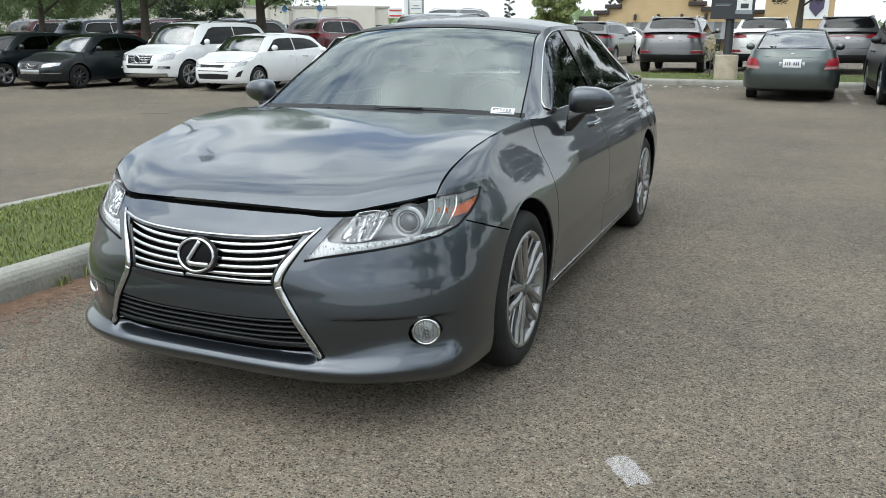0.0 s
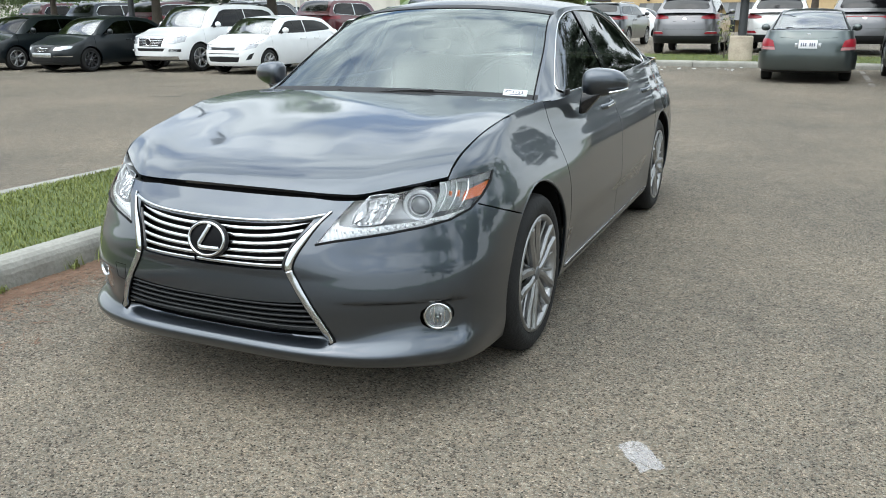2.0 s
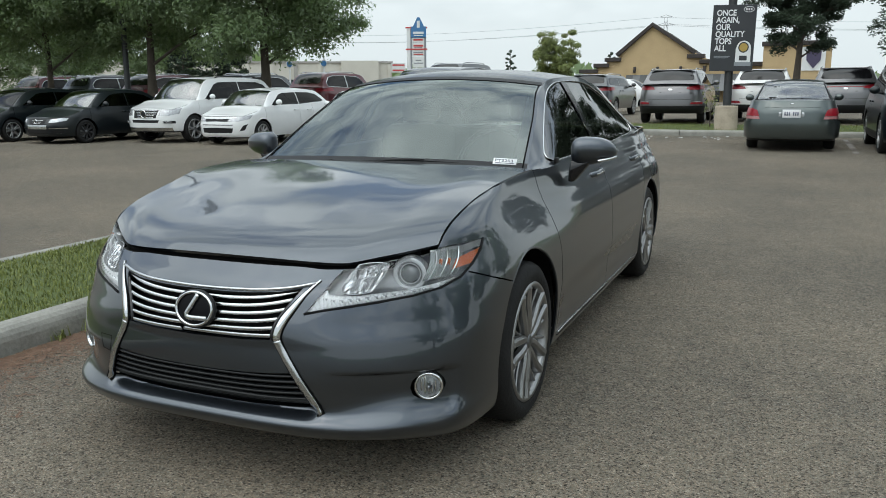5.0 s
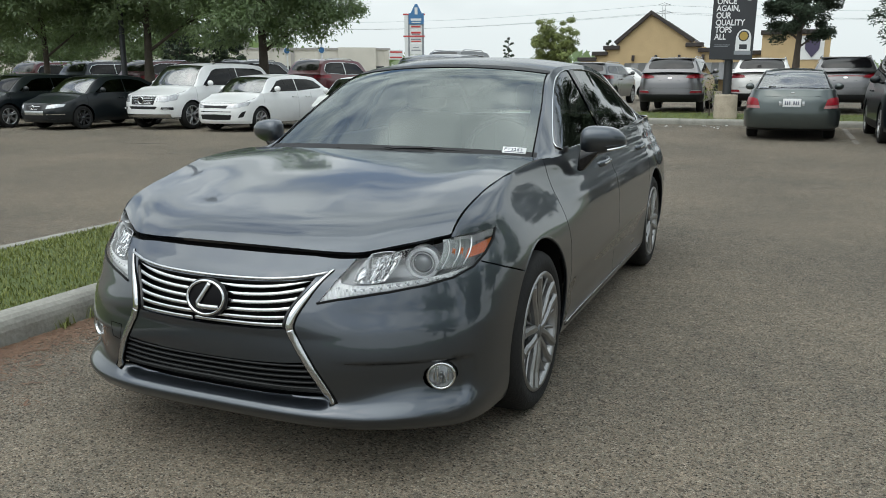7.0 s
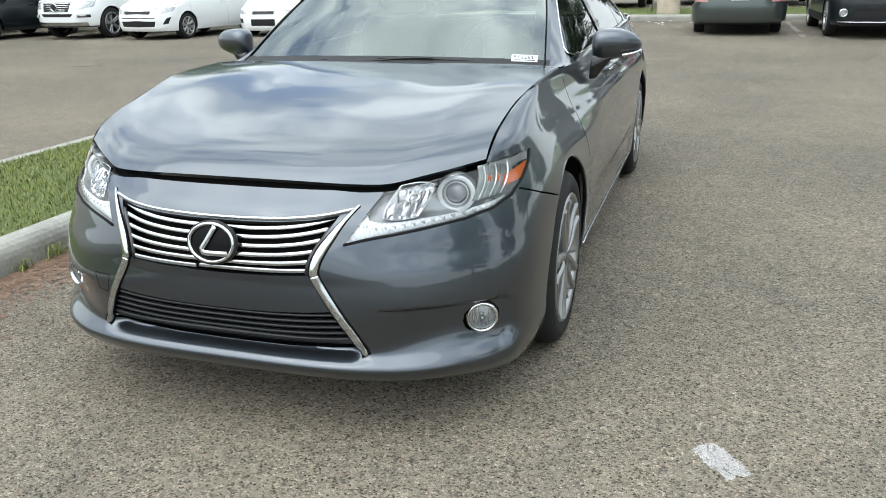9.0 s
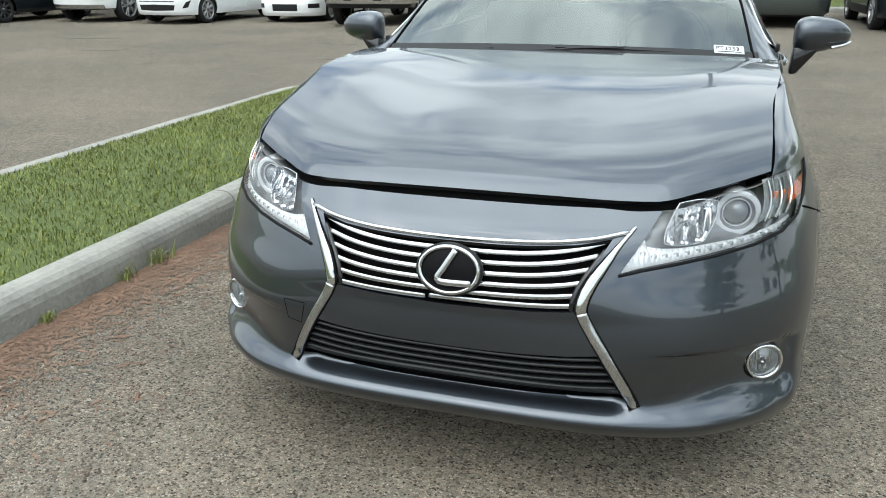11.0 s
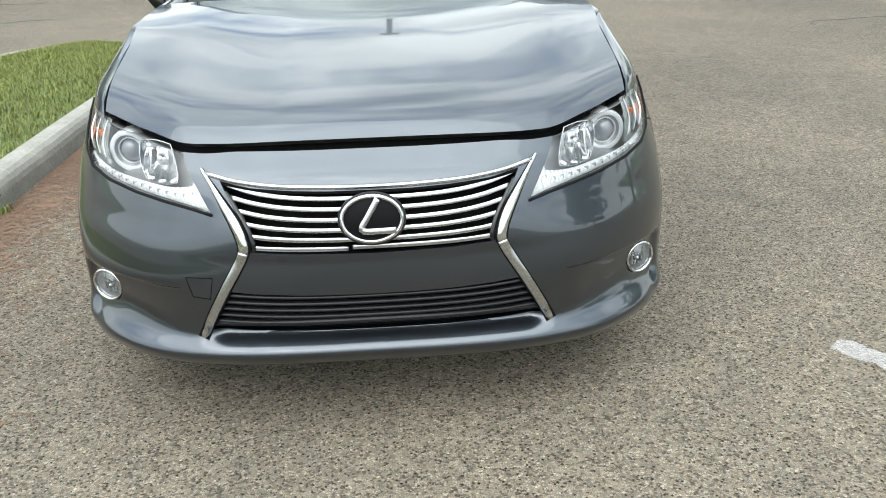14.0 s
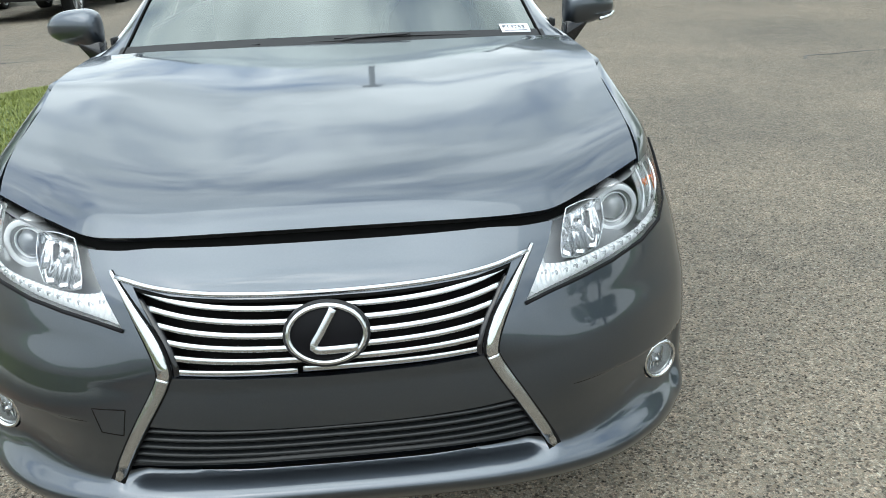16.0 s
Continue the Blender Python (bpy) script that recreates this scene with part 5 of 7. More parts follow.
def mirror(car, s):
    """A door mirror: painted housing, dark base, glass, turn signal strip."""
    root = new("door_mirror")
    root.parent = car

    def pod(u, v):
        a, b = math.tau * u, math.pi * (v - .5)
        cx, cy, cz = math.cos(b) * math.cos(a), math.cos(b) * math.sin(a), math.sin(b)
        e = lambda c, p: math.copysign(abs(c) ** p, c)
        x, y, z = e(cx, .55), e(cy, .7), e(cz, .6)
        k = (x + 1) / 2
        up = .078 - .012 * k - .030 * k ** 5
        dn = .080 - .044 * k - .012 * k ** 4
        zz = z * (up if z > 0 else dn)
        yy = y * (.080 if y < 0 else .05) * (1 - .40 * k ** 3) * (1 - .25 * max(-z, 0)) + .045 * k - .02
        return s * (.850 + .208 * k), .800 + yy, 1.043 + zz
    bm = grid(pod, 32, 18)
    bmesh.ops.remove_doubles(bm, verts=bm.verts[:], dist=1e-4)
    bmesh.ops.recalc_face_normals(bm, faces=bm.faces[:])
    part("housing", bm, PAINT, root)
    foot = bmesh.new()
    for p in ((.858, .730, 1.005), (.950, .748, 1.005), (.950, .822, 1.005), (.858, .822, 1.005), (.846, .728, .905), (.870, .732, .903), (.872, .786, .903), (.846, .790, .905), (.850, .72, .955)):
        foot.verts.new((s * p[0], p[1], p[2]))
    bmesh.ops.convex_hull(foot, input=foot.verts[:])
    bmesh.ops.bevel(foot, geom=foot.edges[:], offset=.006, segments=2, affect="EDGES", profile=.5)
    part("foot", foot, GLOSS_BLACK, root, "black mirror foot")
    strip_ = fine_line([(s * .985, .736, 1.006), (s * 1.03, .765, 1.014), (s * 1.056, .81, 1.022)], 8)
    if s == 1:
        part("signal_strip", sweep(strip_, slab(.013, .012, .4), (s, -1, 0)), CHROME, root, "bright turn signal strip")
    part("mirror_glass", turned(grid(lambda u, v: ((2 * u - 1) * .065, .0, (2 * v - 1) * .034), 4, 4), Matrix.Translation((s * .945, .848, 1.052))), CHROME, root)
    part("sail", boxed(-.005, .005, -.03, .04, -.012, .016, .004, m=Matrix.Translation((s * .795, .70, 1.005))), BLACK, root)


build_sedan()


# ---- the other cars ----
def colour(name, c, metal=.0, rough=.35, vary=.04):
    return mat(name, c, rough, metal, .75, vary=vary, scale=4, coat_rough=.05)


P_BLACK = mat("black_paint", (.004, .007, .009), .3, coat=.3, vary=.1, spec=.4)
P_WHITE = colour("white_paint", (.70, .71, .71))
P_RED = colour("dark_red_paint", (.095, .009, .014), .3)
P_BLUE = colour("dark_blue_paint", (.014, .018, .03), .3)
P_MAROON = colour("maroon_paint", (.085, .02, .028), .4)
P_SILVER = colour("silver_paint", (.155, .153, .158), .75, .30)
P_STEEL = colour("steel_grey_paint", (.085, .09, .095), .75, .3)
P_SLATE = colour("slate_green_paint", (.080, .095, .094), .75, .28)
P_TRUCK = colour("truck_grey_paint", (.12, .13, .135), .6)
P_PEARL = colour("pearl_paint", (.60, .60, .59), .2)
WARM_LENS = mat("white_lamp", (.50, .52, .54), .2, .5, coat=1.0, vary=.45, scale=30)
GREY_LAMP = mat("grey_lamp", (.42, .43, .44), .22, .5, coat=1.0, vary=.6, scale=22)
PINK_LENS = mat("pale_red_lens", (.36, .17, .17), .25, coat=.3, vary=.1)
PLATE = mat("plate_white", (.72, .72, .74), .5, vary=.05)
PLATE_INK = mat("plate_ink", (.12, .13, .18), .5, vary=.05)
STEEL_RIM = mat("black_steel_rim", (.025, .025, .027), .5, .3, vary=.2)
DUST_RIM = mat("silver_rim", (.36, .36, .36), .35, .8, vary=.1)
SMOKE = glass("smoked_glass", (.035, .038, .04), 1.30)
CLEAR_PANE = glass("clear_pane", (.80, .84, .82), 3.2)
PALE = glass("pale_glass", (.42, .46, .45), 2.7)
WHEELS = {}
TAILS = {}


def other_wheel(r, spokes, alloy):
    key = (r, spokes, alloy.name)
    if key not in WHEELS:
        WHEELS[key] = wheel_meshes(r, r * .70, .21, spokes, alloy, ALLOY_DARK)
    return WHEELS[key]


def other_car(name, label, m, paint, L, W, H, nose, cowl, belt, deck, cowl_y, head_y, rhead_y, rbase_y, lip=.21, r=.31, axles=(.87, 3.5), spokes=7, alloy=DUST_RIM, low=None,
              front=(), rear=(), n_front=3.0, pane=SMOKE, roof_half=.56, windows=True, rails=None, trim=None, group="parked cars", mirror_paint=None, bed=False, rear_frame=None, round_tail=False):
    """A parked car that faces -y, its nose at y = 0: skin, top, glazing, lamps, wheels."""
    car = thing(name, label, "car", group, m=m)
    hw, yc, yt = W / 2, axles[0], L - .75
    nose_line = pchip((lip - .01, lip + .08, .5 * (lip + nose), nose, cowl, cowl + .3), (.07, .015, 0, .09, min(cowl_y, yc - .03), yc - .02))
    half = pchip((lip - .01, lip + .1, .55 * belt, .8 * belt, belt, belt + .12), (hw * .955, hw * .985, hw, hw * .985, hw * .925, hw * .90))
    tail = pchip((lip - .01, lip + .1, .5, .5 * (.5 + deck), deck, deck + .1), (L - .09, L - .01, L, L - .03, L - .07, L - .12))
    if round_tail:
        tail = pchip((lip - .01, lip + .1, .5, .5 * (.5 + deck), deck, deck + .1), (L - .14, L - .03, L, L - .025, L - .13, L - .19))
    TAILS[car.name] = tail
    hood = lambda y: nose + (cowl - nose) * min(max((y - .09) / (cowl_y - .09), 0), 1) ** .75
    shoulder = pchip((yc, max(cowl_y, yc + .05), .5 * (cowl_y + rbase_y), rbase_y, yt + .2, L + .2), (hood(yc), cowl, belt, deck, deck, deck - .05))

    def skin(a, z):
        if a <= 90:
            s, c = math.sin(radians(a)), math.cos(radians(a))
            return half(z) * s ** (2 / n_front), yc - (yc - nose_line(z)) * c ** (2 / n_front), z
        y = yc + a - 90
        if y <= yt:
            return half(z), y, z
        t = min((y - yt) * 120, 90)
        s, c = math.sin(radians(t)), max(math.cos(radians(t)), 0)
        return half(z) * c ** (2 / 3.4), yt + (tail(z) - yt) * s ** (2 / 3.4), z

    def top(a):
        if a <= 90:
            return nose + (hood(yc) - nose) * step(42, 90, a)
        return shoulder(yc + a - 90)
    cols = [i * 3.0 for i in range(31)] + [90 + (yt - yc) * i / 26 for i in range(1, 27)] + [90 + yt - yc + .75 * i / 22 for i in range(1, 23)]
    rows = 20
    bm = bmesh.new()
    vs = [[bm.verts.new(skin(a, lip + (top(a) - lip) * j / rows)) for j in range(rows + 1)] for a in cols]
    for i in range(len(cols) - 1):
        for j in range(rows):
            bm.faces.new((vs[i][j], vs[i + 1][j], vs[i + 1][j + 1], vs[i][j + 1]))
    bmesh.ops.recalc_face_normals(bm, faces=bm.faces[:])
    bm.normal_update()
    if sum(f.normal.x for f in bm.faces) < 0:
        bmesh.ops.reverse_faces(bm, faces=bm.faces[:])
    for y in axles:
        bmesh.ops.delete(bm, geom=stamp(bm, circle(y, r, r + .045, 32), (1, 2), lambda c: c.x > hw * .6), context="FACES")
    for items, where in ((front, lambda c: c.y < yc - .05), (rear, lambda c: c.y > yt + .02)):
        for nm, poly, material, proud in items:
            fs = stamp(bm, poly, (0, 2), where)
            if not fs:
                continue
            p = take(bm, fs)
            p.normal_update()
            for v in p.verts:
                v.co += v.normal * proud
            whole = min(q[0] for q in poly) <= 0
            if whole:
                part(nm, rim(mirrored(p, join=True), .03), material, car)
            else:
                part(nm, rim(mirrored(p), .03), material, car)
                part(nm, rim(p, .03), material, car)
    # door joints
    joints = (cowl_y - .02, .5 * (head_y + rhead_y) - .05)
    for y in (*joints, *( () if bed else (min(rhead_y + .1, axles[1] - .4),))):
        for quad in strip([(y, belt + .1), (y, lip + .06)], .008):
            bmesh.ops.delete(bm, geom=stamp(bm, quad, (1, 2), lambda c: c.x > hw * .6), context="FACES")
    skin_both = mirrored(bm, join=True)
    bm.free()
    part("body", rim(skin_both, .02), paint, car)
    if low:
        # unpainted lower cladding
        for s in (1, -1):
            clad = grid(lambda u, v: Vector(skin(90 + (axles[1] - r - yc - .1) * u + r + .1 - .05, lip + .01 + .15 * v)) + Vector((.006, 0, 0)), 12, 3)
            part("cladding", clad if s == 1 else mirrored(clad), BLACK, car)
    core = bmesh.new()
    inner = [[core.verts.new(Vector(skin(a, lip + (top(a) - lip) * j / 6)) * 1.0 - Vector((min(.03, skin(a, lip)[0]), 0, 0))) for j in range(7)] for a in cols[12:-8]]
    for i in range(len(inner) - 1):
        for j in range(6):
            core.faces.new((inner[i][j], inner[i + 1][j], inner[i + 1][j + 1], inner[i][j + 1]))
    for y in axles:
        bmesh.ops.delete(core, geom=stamp(core, circle(y, r, r + .05, 20), (1, 2), lambda c: c.x > hw * .5), context="FACES")
    part("inner_structure", mirrored(core, join=True), MATT, car)
    # the top: bonnet, shelf under the glass, boot
    crown = lambda a: (.045 if a < 90 + cowl_y - yc else .02) * min(skin(a, top(a))[0] / hw * 1.2, 1)
    for nm, c0, c1 in (("bonnet", 0, 30 + max(1, int(26 * (cowl_y - yc) / (yt - yc)))), ("deck", 30 + max(1, int(26 * (cowl_y - yc) / (yt - yc))), len(cols) - 1)):
        b = bmesh.new()
        lid = []
        for a in cols[c0:c1 + 1]:
            x, y, z = skin(a, top(a))
            lid.append([b.verts.new((u / 6 * x, y, z + crown(a) * (1 - (u / 6) ** 2))) for u in range(-6, 7)])
        for i in range(len(lid) - 1):
            for j in range(12):
                b.faces.new((lid[i][j], lid[i][j + 1], lid[i + 1][j + 1], lid[i + 1][j]))
        bmesh.ops.recalc_face_normals(b, faces=b.faces[:])
        part(nm, b, paint, car)
    part("underside", boxed(-hw * .72, hw * .72, .35, L - .4, lip + .02, lip + .05), MATT, car)
    # cabin
    tr = (0, .34, .5, .72, 1)
    rx = (hw * .86, hw * roof_half * 1.27, hw * roof_half * 1.25, hw * roof_half * 1.25, hw * .83)
    ry = (cowl_y + .02, head_y, .5 * (head_y + rhead_y), rhead_y, rbase_y)
    rz = (cowl, H - .075, H - .035, H - .075, deck + .01)
    zb = lambda y: shoulder(y) - .01
    xb = lambda y: half(shoulder(y)) - .008
    b0 = cowl_y + .30
    mid = .5 * (head_y + rhead_y) - .02
    lo = lambda y: zb(y) + .035
    za = lambda k: cowl + (H - .075 - cowl) * k
    w1 = [(b0, lo(b0)), (head_y - .02 + .1, za(.74)), (head_y + .28, za(.84)), (mid - .008, za(.88)), (mid - .008, lo(mid))]
    w2 = [(mid + .022, lo(mid)), (mid + .022, za(.88)), (rhead_y - .25, za(.86)), (rhead_y + .05, za(.74)), (rhead_y + .60 * (rbase_y - rhead_y) - .06, za(.36)), (rhead_y + .55 * (rbase_y - rhead_y) - .08, lo(rhead_y) + .03)]
    upper_body(car, tr, rx, ry, rz, ((0, .34, .5, .72, 1), (-.13, -.09, 0, .05, .07)), ((0, .34, .5, .72, 1), (.015, .03, .04, .035, .02)), zb, xb, (.305, .73), [w1, w2] if windows else [], paint, pane, SMOKE if pane is PALE else pane, n=30, trim=trim, rear_frame=rear_frame)
    # joint between bonnet and bumper
    line = [(-1, a) for a in range(72, 0, -6)] + [(1, a) for a in range(0, 78, 6)]
    pts = [Vector(skin(a, top(a) - .012)) for k, a in line]
    pts = [Vector((k * p.x, p.y - .002, p.z)) for (k, a), p in zip(line, pts)]
    part("bonnet_joint", sweep(pts, slab(.009, .006), (0, -1, 0)), BLACK, car)
    cabin_ = boxed(-hw * .7, hw * .7, cowl_y + .55, rbase_y - .35, lip + .1, belt - .02)
    part("cabin_trim", cabin_, CABIN, car)
    for x in (-.36, .36):
        part("seat", boxed(x - .22, x + .22, mid - .25, mid - .08, belt - .1, H - .28, .05), CABIN, car)
    # mirrors
    for s in (1, -1):
        pod = grid(lambda u, v: (s * (hw * .98 + .09 + .095 * math.cos(math.pi * (v - .5)) * math.cos(math.tau * u)), cowl_y + .42 + .06 * math.cos(math.pi * (v - .5)) * math.sin(math.tau * u), belt + .09 + .075 * math.sin(math.pi * (v - .5))), 14, 8)
        part("door_mirror", pod, mirror_paint or paint, car)
        part("mirror_arm", tube([(s * hw * .90, cowl_y + .42, belt + .02), (s * (hw * .98 + .04), cowl_y + .42, belt + .05)], .025), BLACK, car)
        for y in (joints[1] - .28, min(rhead_y + .1, axles[1] - .4) - .28):
            part("door_handle", sweep([(s * (half(belt * .86) + .003), y, belt * .87), (s * (half(belt * .86) + .03), y + .05, belt * .875), (s * (half(belt * .86) + .03), y + .15, belt * .875), (s * (half(belt * .86) + .003), y + .2, belt * .87)], slab(.03, .016), (s, 0, 0)), trim or paint, car)
    if rails:
        for s in (1, -1):
            part("roof_rail", tube([(s * hw * roof_half * 1.2, head_y + .25, H - .045), (s * hw * roof_half * 1.2, head_y + .4, H + .005), (s * hw * roof_half * 1.2, rhead_y - .25, H + .005), (s * hw * roof_half * 1.2, rhead_y - .05, H - .045)], .016), rails, car)
    for i, y in enumerate(axles):
        for s in (1, -1):
            put_wheel(car, other_wheel(r, spokes, alloy), s * (hw - .02), y, r, 17 * i + 31)
    return car


def plate(car, y, z, facing):
    """A number plate; its characters are plain bars."""
    p = new("number_plate")
    p.parent = car
    part("plate", boxed(-.165, .165, y - .006, y + .006, z - .078, z + .078, .003), PLATE, p, "white number plate")
    for i in range(7):
        if i == 3:
            continue
        x = -.115 + .0385 * i
        part("plate_bar", boxed(x - .012, x + .012, y + facing * .0065, y + facing * .0085, z - .038, z + .030), PLATE_INK, p)


def away(x, y, z=None, turn=180.0):
    """A pose for a car whose tail, not its nose, is turned towards -y; x, y: where its nose stands."""
    return pose(x, y, ground_at(x, y) if z is None else z, 0, 0, turn)


def quad(x0, x1, z0, z1, k=0.0):
    return [(x0, z0), (x1, z0 + k), (x1, z1 + k), (x0, z1)]


# row that faces the lane, left to right
other_car("black_coupe", "black car with silver alloy wheels in the row", pose(-19.35, 12.4, 0, 0, 0, -4), P_BLACK, 4.6, 1.80, 1.5, .72, .98, .98, 1.03, 1.0, 1.75, 3.2, 4.0, r=.32, axles=(.9, 3.55), spokes=5,
          front=(("headlight", quad(.42, .80, .60, .70, .03), WARM_LENS, .004), ("grille", quad(-.01, .38, .45, .62), BLACK, .002)))
saloon = other_car("black_saloon", "black saloon with black steel wheels, facing the lane", pose(-16.75, 12.6, 0, 0, 0, -3), P_BLACK, 4.55, 1.76, 1.46, .70, .95, .95, 1.02, 1.08, 1.80, 3.1, 3.85, r=.315, axles=(.88, 3.46), spokes=9, alloy=STEEL_RIM, pane=PALE,
          front=(("headlight", [(.42, .57), (.62, .58), (.78, .62), (.80, .69), (.68, .69), (.45, .655)], WARM_LENS, .004), ("grille", [(-.01, .52), (.26, .52), (.34, .66), (-.01, .66)], BLACK, .004), ("chin", quad(-.01, .36, .40, .51), SATIN, .003),
                 ("intake", quad(-.01, .38, .27, .385), BLACK, -.006), ("bumper_strip", quad(.44, .80, .41, .435), CHROME, .004), ("side_vent", quad(.46, .74, .29, .37), BLACK, -.004)))
for z in (.545, .585, .625):
    part("grille_slat", sweep([(-.29 + .58 * i / 8, .10 * abs(-1 + i / 4) ** 2 + .0, z) for i in range(9)], slab(.016, .02), (0, -1, 0)), SATIN, saloon)
part("badge", turned(revolve([(.045, 0), (.058, .012), (.066, 0)], 24), pose(0, -.005, .60, 0, 0, -90)), CHROME, saloon, "round chrome badge")
suv = other_car("white_suv", "white sport utility vehicle with a chrome slatted grille", pose(-14.15, 13.8, 0, 0, 0, -3), P_WHITE, 4.78, 1.91, 1.78, .90, 1.13, 1.13, 1.18, 1.12, 1.85, 4.05, 4.62, lip=.30, r=.37, axles=(.90, 3.82), spokes=5, rails=BLACK, pane=PALE, low=True,
                front=(("headlight", [(.47, .735), (.68, .725), (.88, .785), (.89, .925), (.74, .945), (.50, .905)], GREY_LAMP, .004), ("grille", [(-.01, .665), (.39, .665), (.44, .875), (-.01, .885)], BLACK, -.005),
                       ("intake", [(-.01, .545), (.44, .545), (.50, .62), (-.01, .62)], BLACK, -.006), ("side_vent", quad(.60, .84, .53, .60), BLACK, -.006), ("skid_plate", quad(-.01, .78, .33, .42), SATIN, .004), ("apron", quad(-.01, .93, .305, .33), BLACK, .004)))
for k in range(5):
    w = .375 + .012 * k
    part("grille_slat", sweep([(-w + 2 * w * i / 8, .09 * abs(-1 + i / 4) ** 3 - .012, .690 + .043 * k) for i in range(9)], slab(.021, .02), (0, -1, 0)), CHROME, suv)
part("badge", turned(revolve([(.078, 0), (.092, .014), (.104, 0)], 28), pose(0, -.024, .775, 0, 0, -90)), CHROME, suv, "round chrome badge")
part("badge_plate", turned(revolve([(0, .002), (.078, .001)], 28), pose(0, -.022, .775, 0, 0, -90)), BLACK, suv)
for s in (1, -1):
    for z in (.548, .580):
        part("vent_slat", sweep([(s * .60, .055, z), (s * .72, .085, z), (s * .83, .15, z)], slab(.012, .014), (0, -1, 0)), CHROME, suv)
    part("door_strip", boxed(s * .962 - .008, s * .962 + .008, 1.35, 3.35, .60, .625, .004), P_WHITE, suv)
part("bonnet_crest", tube([(0, .16, .945), (0, .16, .985)], .008), CHROME, suv)
other_car("white_hatchback", "small white hatchback with a slim black grille", pose(-11.75, 13.75, 0, 0, 0, -4), P_WHITE, 4.07, 1.73, 1.45, .74, .96, .98, 1.03, .98, 1.62, 3.3, 3.92, r=.305, axles=(.83, 3.41), spokes=8, pane=PALE,
          front=(("headlight", [(.36, .60), (.60, .60), (.80, .66), (.82, .76), (.62, .72), (.40, .67)], GREY_LAMP, .004), ("grille", [(-.01, .605), (.36, .595), (.40, .672), (-.01, .665)], BLACK, .003),
                 ("intake", [(-.01, .305), (.47, .315), (.51, .435), (-.01, .450)], BLACK, -.008), ("upper_slot", quad(-.01, .50, .505, .525), BLACK, -.004), ("fog_pocket", [(.64, .36), (.74, .38), (.79, .54), (.72, .50)], BLACK, -.006)))
other_car("white_rally_saloon", "white sporty saloon with a wide bumper intake", pose(-9.1, 15.0, 0, 0, 0, 3), P_WHITE, 4.35, 1.69, 1.40, .62, .90, .92, .98, 1.1, 1.75, 3.0, 3.75, lip=.15, r=.305, axles=(.90, 3.42), spokes=6, pane=PALE,
          front=(("headlight", [(.36, .52), (.62, .53), (.78, .56), (.78, .635), (.40, .625)], GREY_LAMP, .004), ("grille", quad(-.01, .29, .525, .60), BLACK, -.004), ("intake", quad(-.01, .32, .26, .42), BLACK, -.012),
                 ("side_vent", quad(.56, .76, .33, .43), BLACK, -.004), ("fog_cover", circle(.46, .38, .075, 16), PLATE, .006)))
truck = other_car("grey_pickup", "dark grey pickup truck with a broad chrome bumper", pose(-6.55, 13.75, 0, 0, 0, 1), P_TRUCK, 5.8, 2.02, 1.93, 1.10, 1.25, 1.25, 1.28, 1.35, 2.05, 3.55, 3.8, lip=.42, r=.40, axles=(1.0, 4.57), spokes=5, n_front=5.0, bed=True, pane=PALE, roof_half=.60,
                  front=(("headlight", quad(.62, .95, .86, 1.04), WARM_LENS, .004), ("grille", quad(-.01, .58, .80, 1.07), BLACK, -.01), ("chrome_bumper", quad(-.01, 1.0, .52, .73), CHROME, .05), ("air_dam", quad(-.01, .95, .425, .50), BLACK, .02)))
for s in (1, -1):
    part("grille_frame", sweep([(s * .04, -.03, .82), (s * .54, -.01, .82), (s * .56, -.01, 1.05), (s * .04, -.03, 1.05)], slab(.045, .04), (0, -1, 0), closed=True), CHROME, truck)
    part("tow_slot", boxed(s * .34 - .09, s * .34 + .09, -.075, -.03, .57, .63, .01), BLACK, truck)

# second row, tails towards the lane
TAIL_SUV = lambda z: (("tail_light", [(.52, z), (.90, z + .02), (.90, z + .15), (.56, z + .13)], REDLENS, .006), ("rear_bumper", quad(-.01, .95, .36, .60), BLACK, .006))
for nm, lab, x, y, p in (("red_suv", "dark red sport utility vehicle in the second row", -28.3, 24.6, P_RED), ("blue_suv", "dark blue sport utility vehicle in the second row", -25.4, 24.6, P_BLUE),
                         ("maroon_suv", "maroon sport utility vehicle behind the trees", -22.4, 24.9, P_MAROON), ("silver_crossover", "silver crossover in the second row", -18.9, 26.2, P_STEEL), ("wine_suv", "wine red sport utility vehicle in the second row", -15.2, 26.2, P_RED),
                         ("grey_van", "grey tall van roof beyond the sedan", -10.2, 27.8, P_STEEL)):
    other_car(nm, lab, away(x, y + 2, turn=176), p, 4.6, 1.88, 1.70 if nm != "grey_van" else 2.0, .88, 1.08, 1.08, 1.10, 1.05, 1.75, 3.9, 4.45, lip=.28, r=.35, axles=(.9, 3.6), spokes=5, rear=TAIL_SUV(.95), rails=SATIN, trim=CHROME, rear_frame=(.06, .78, .80, .88), group="second row cars")


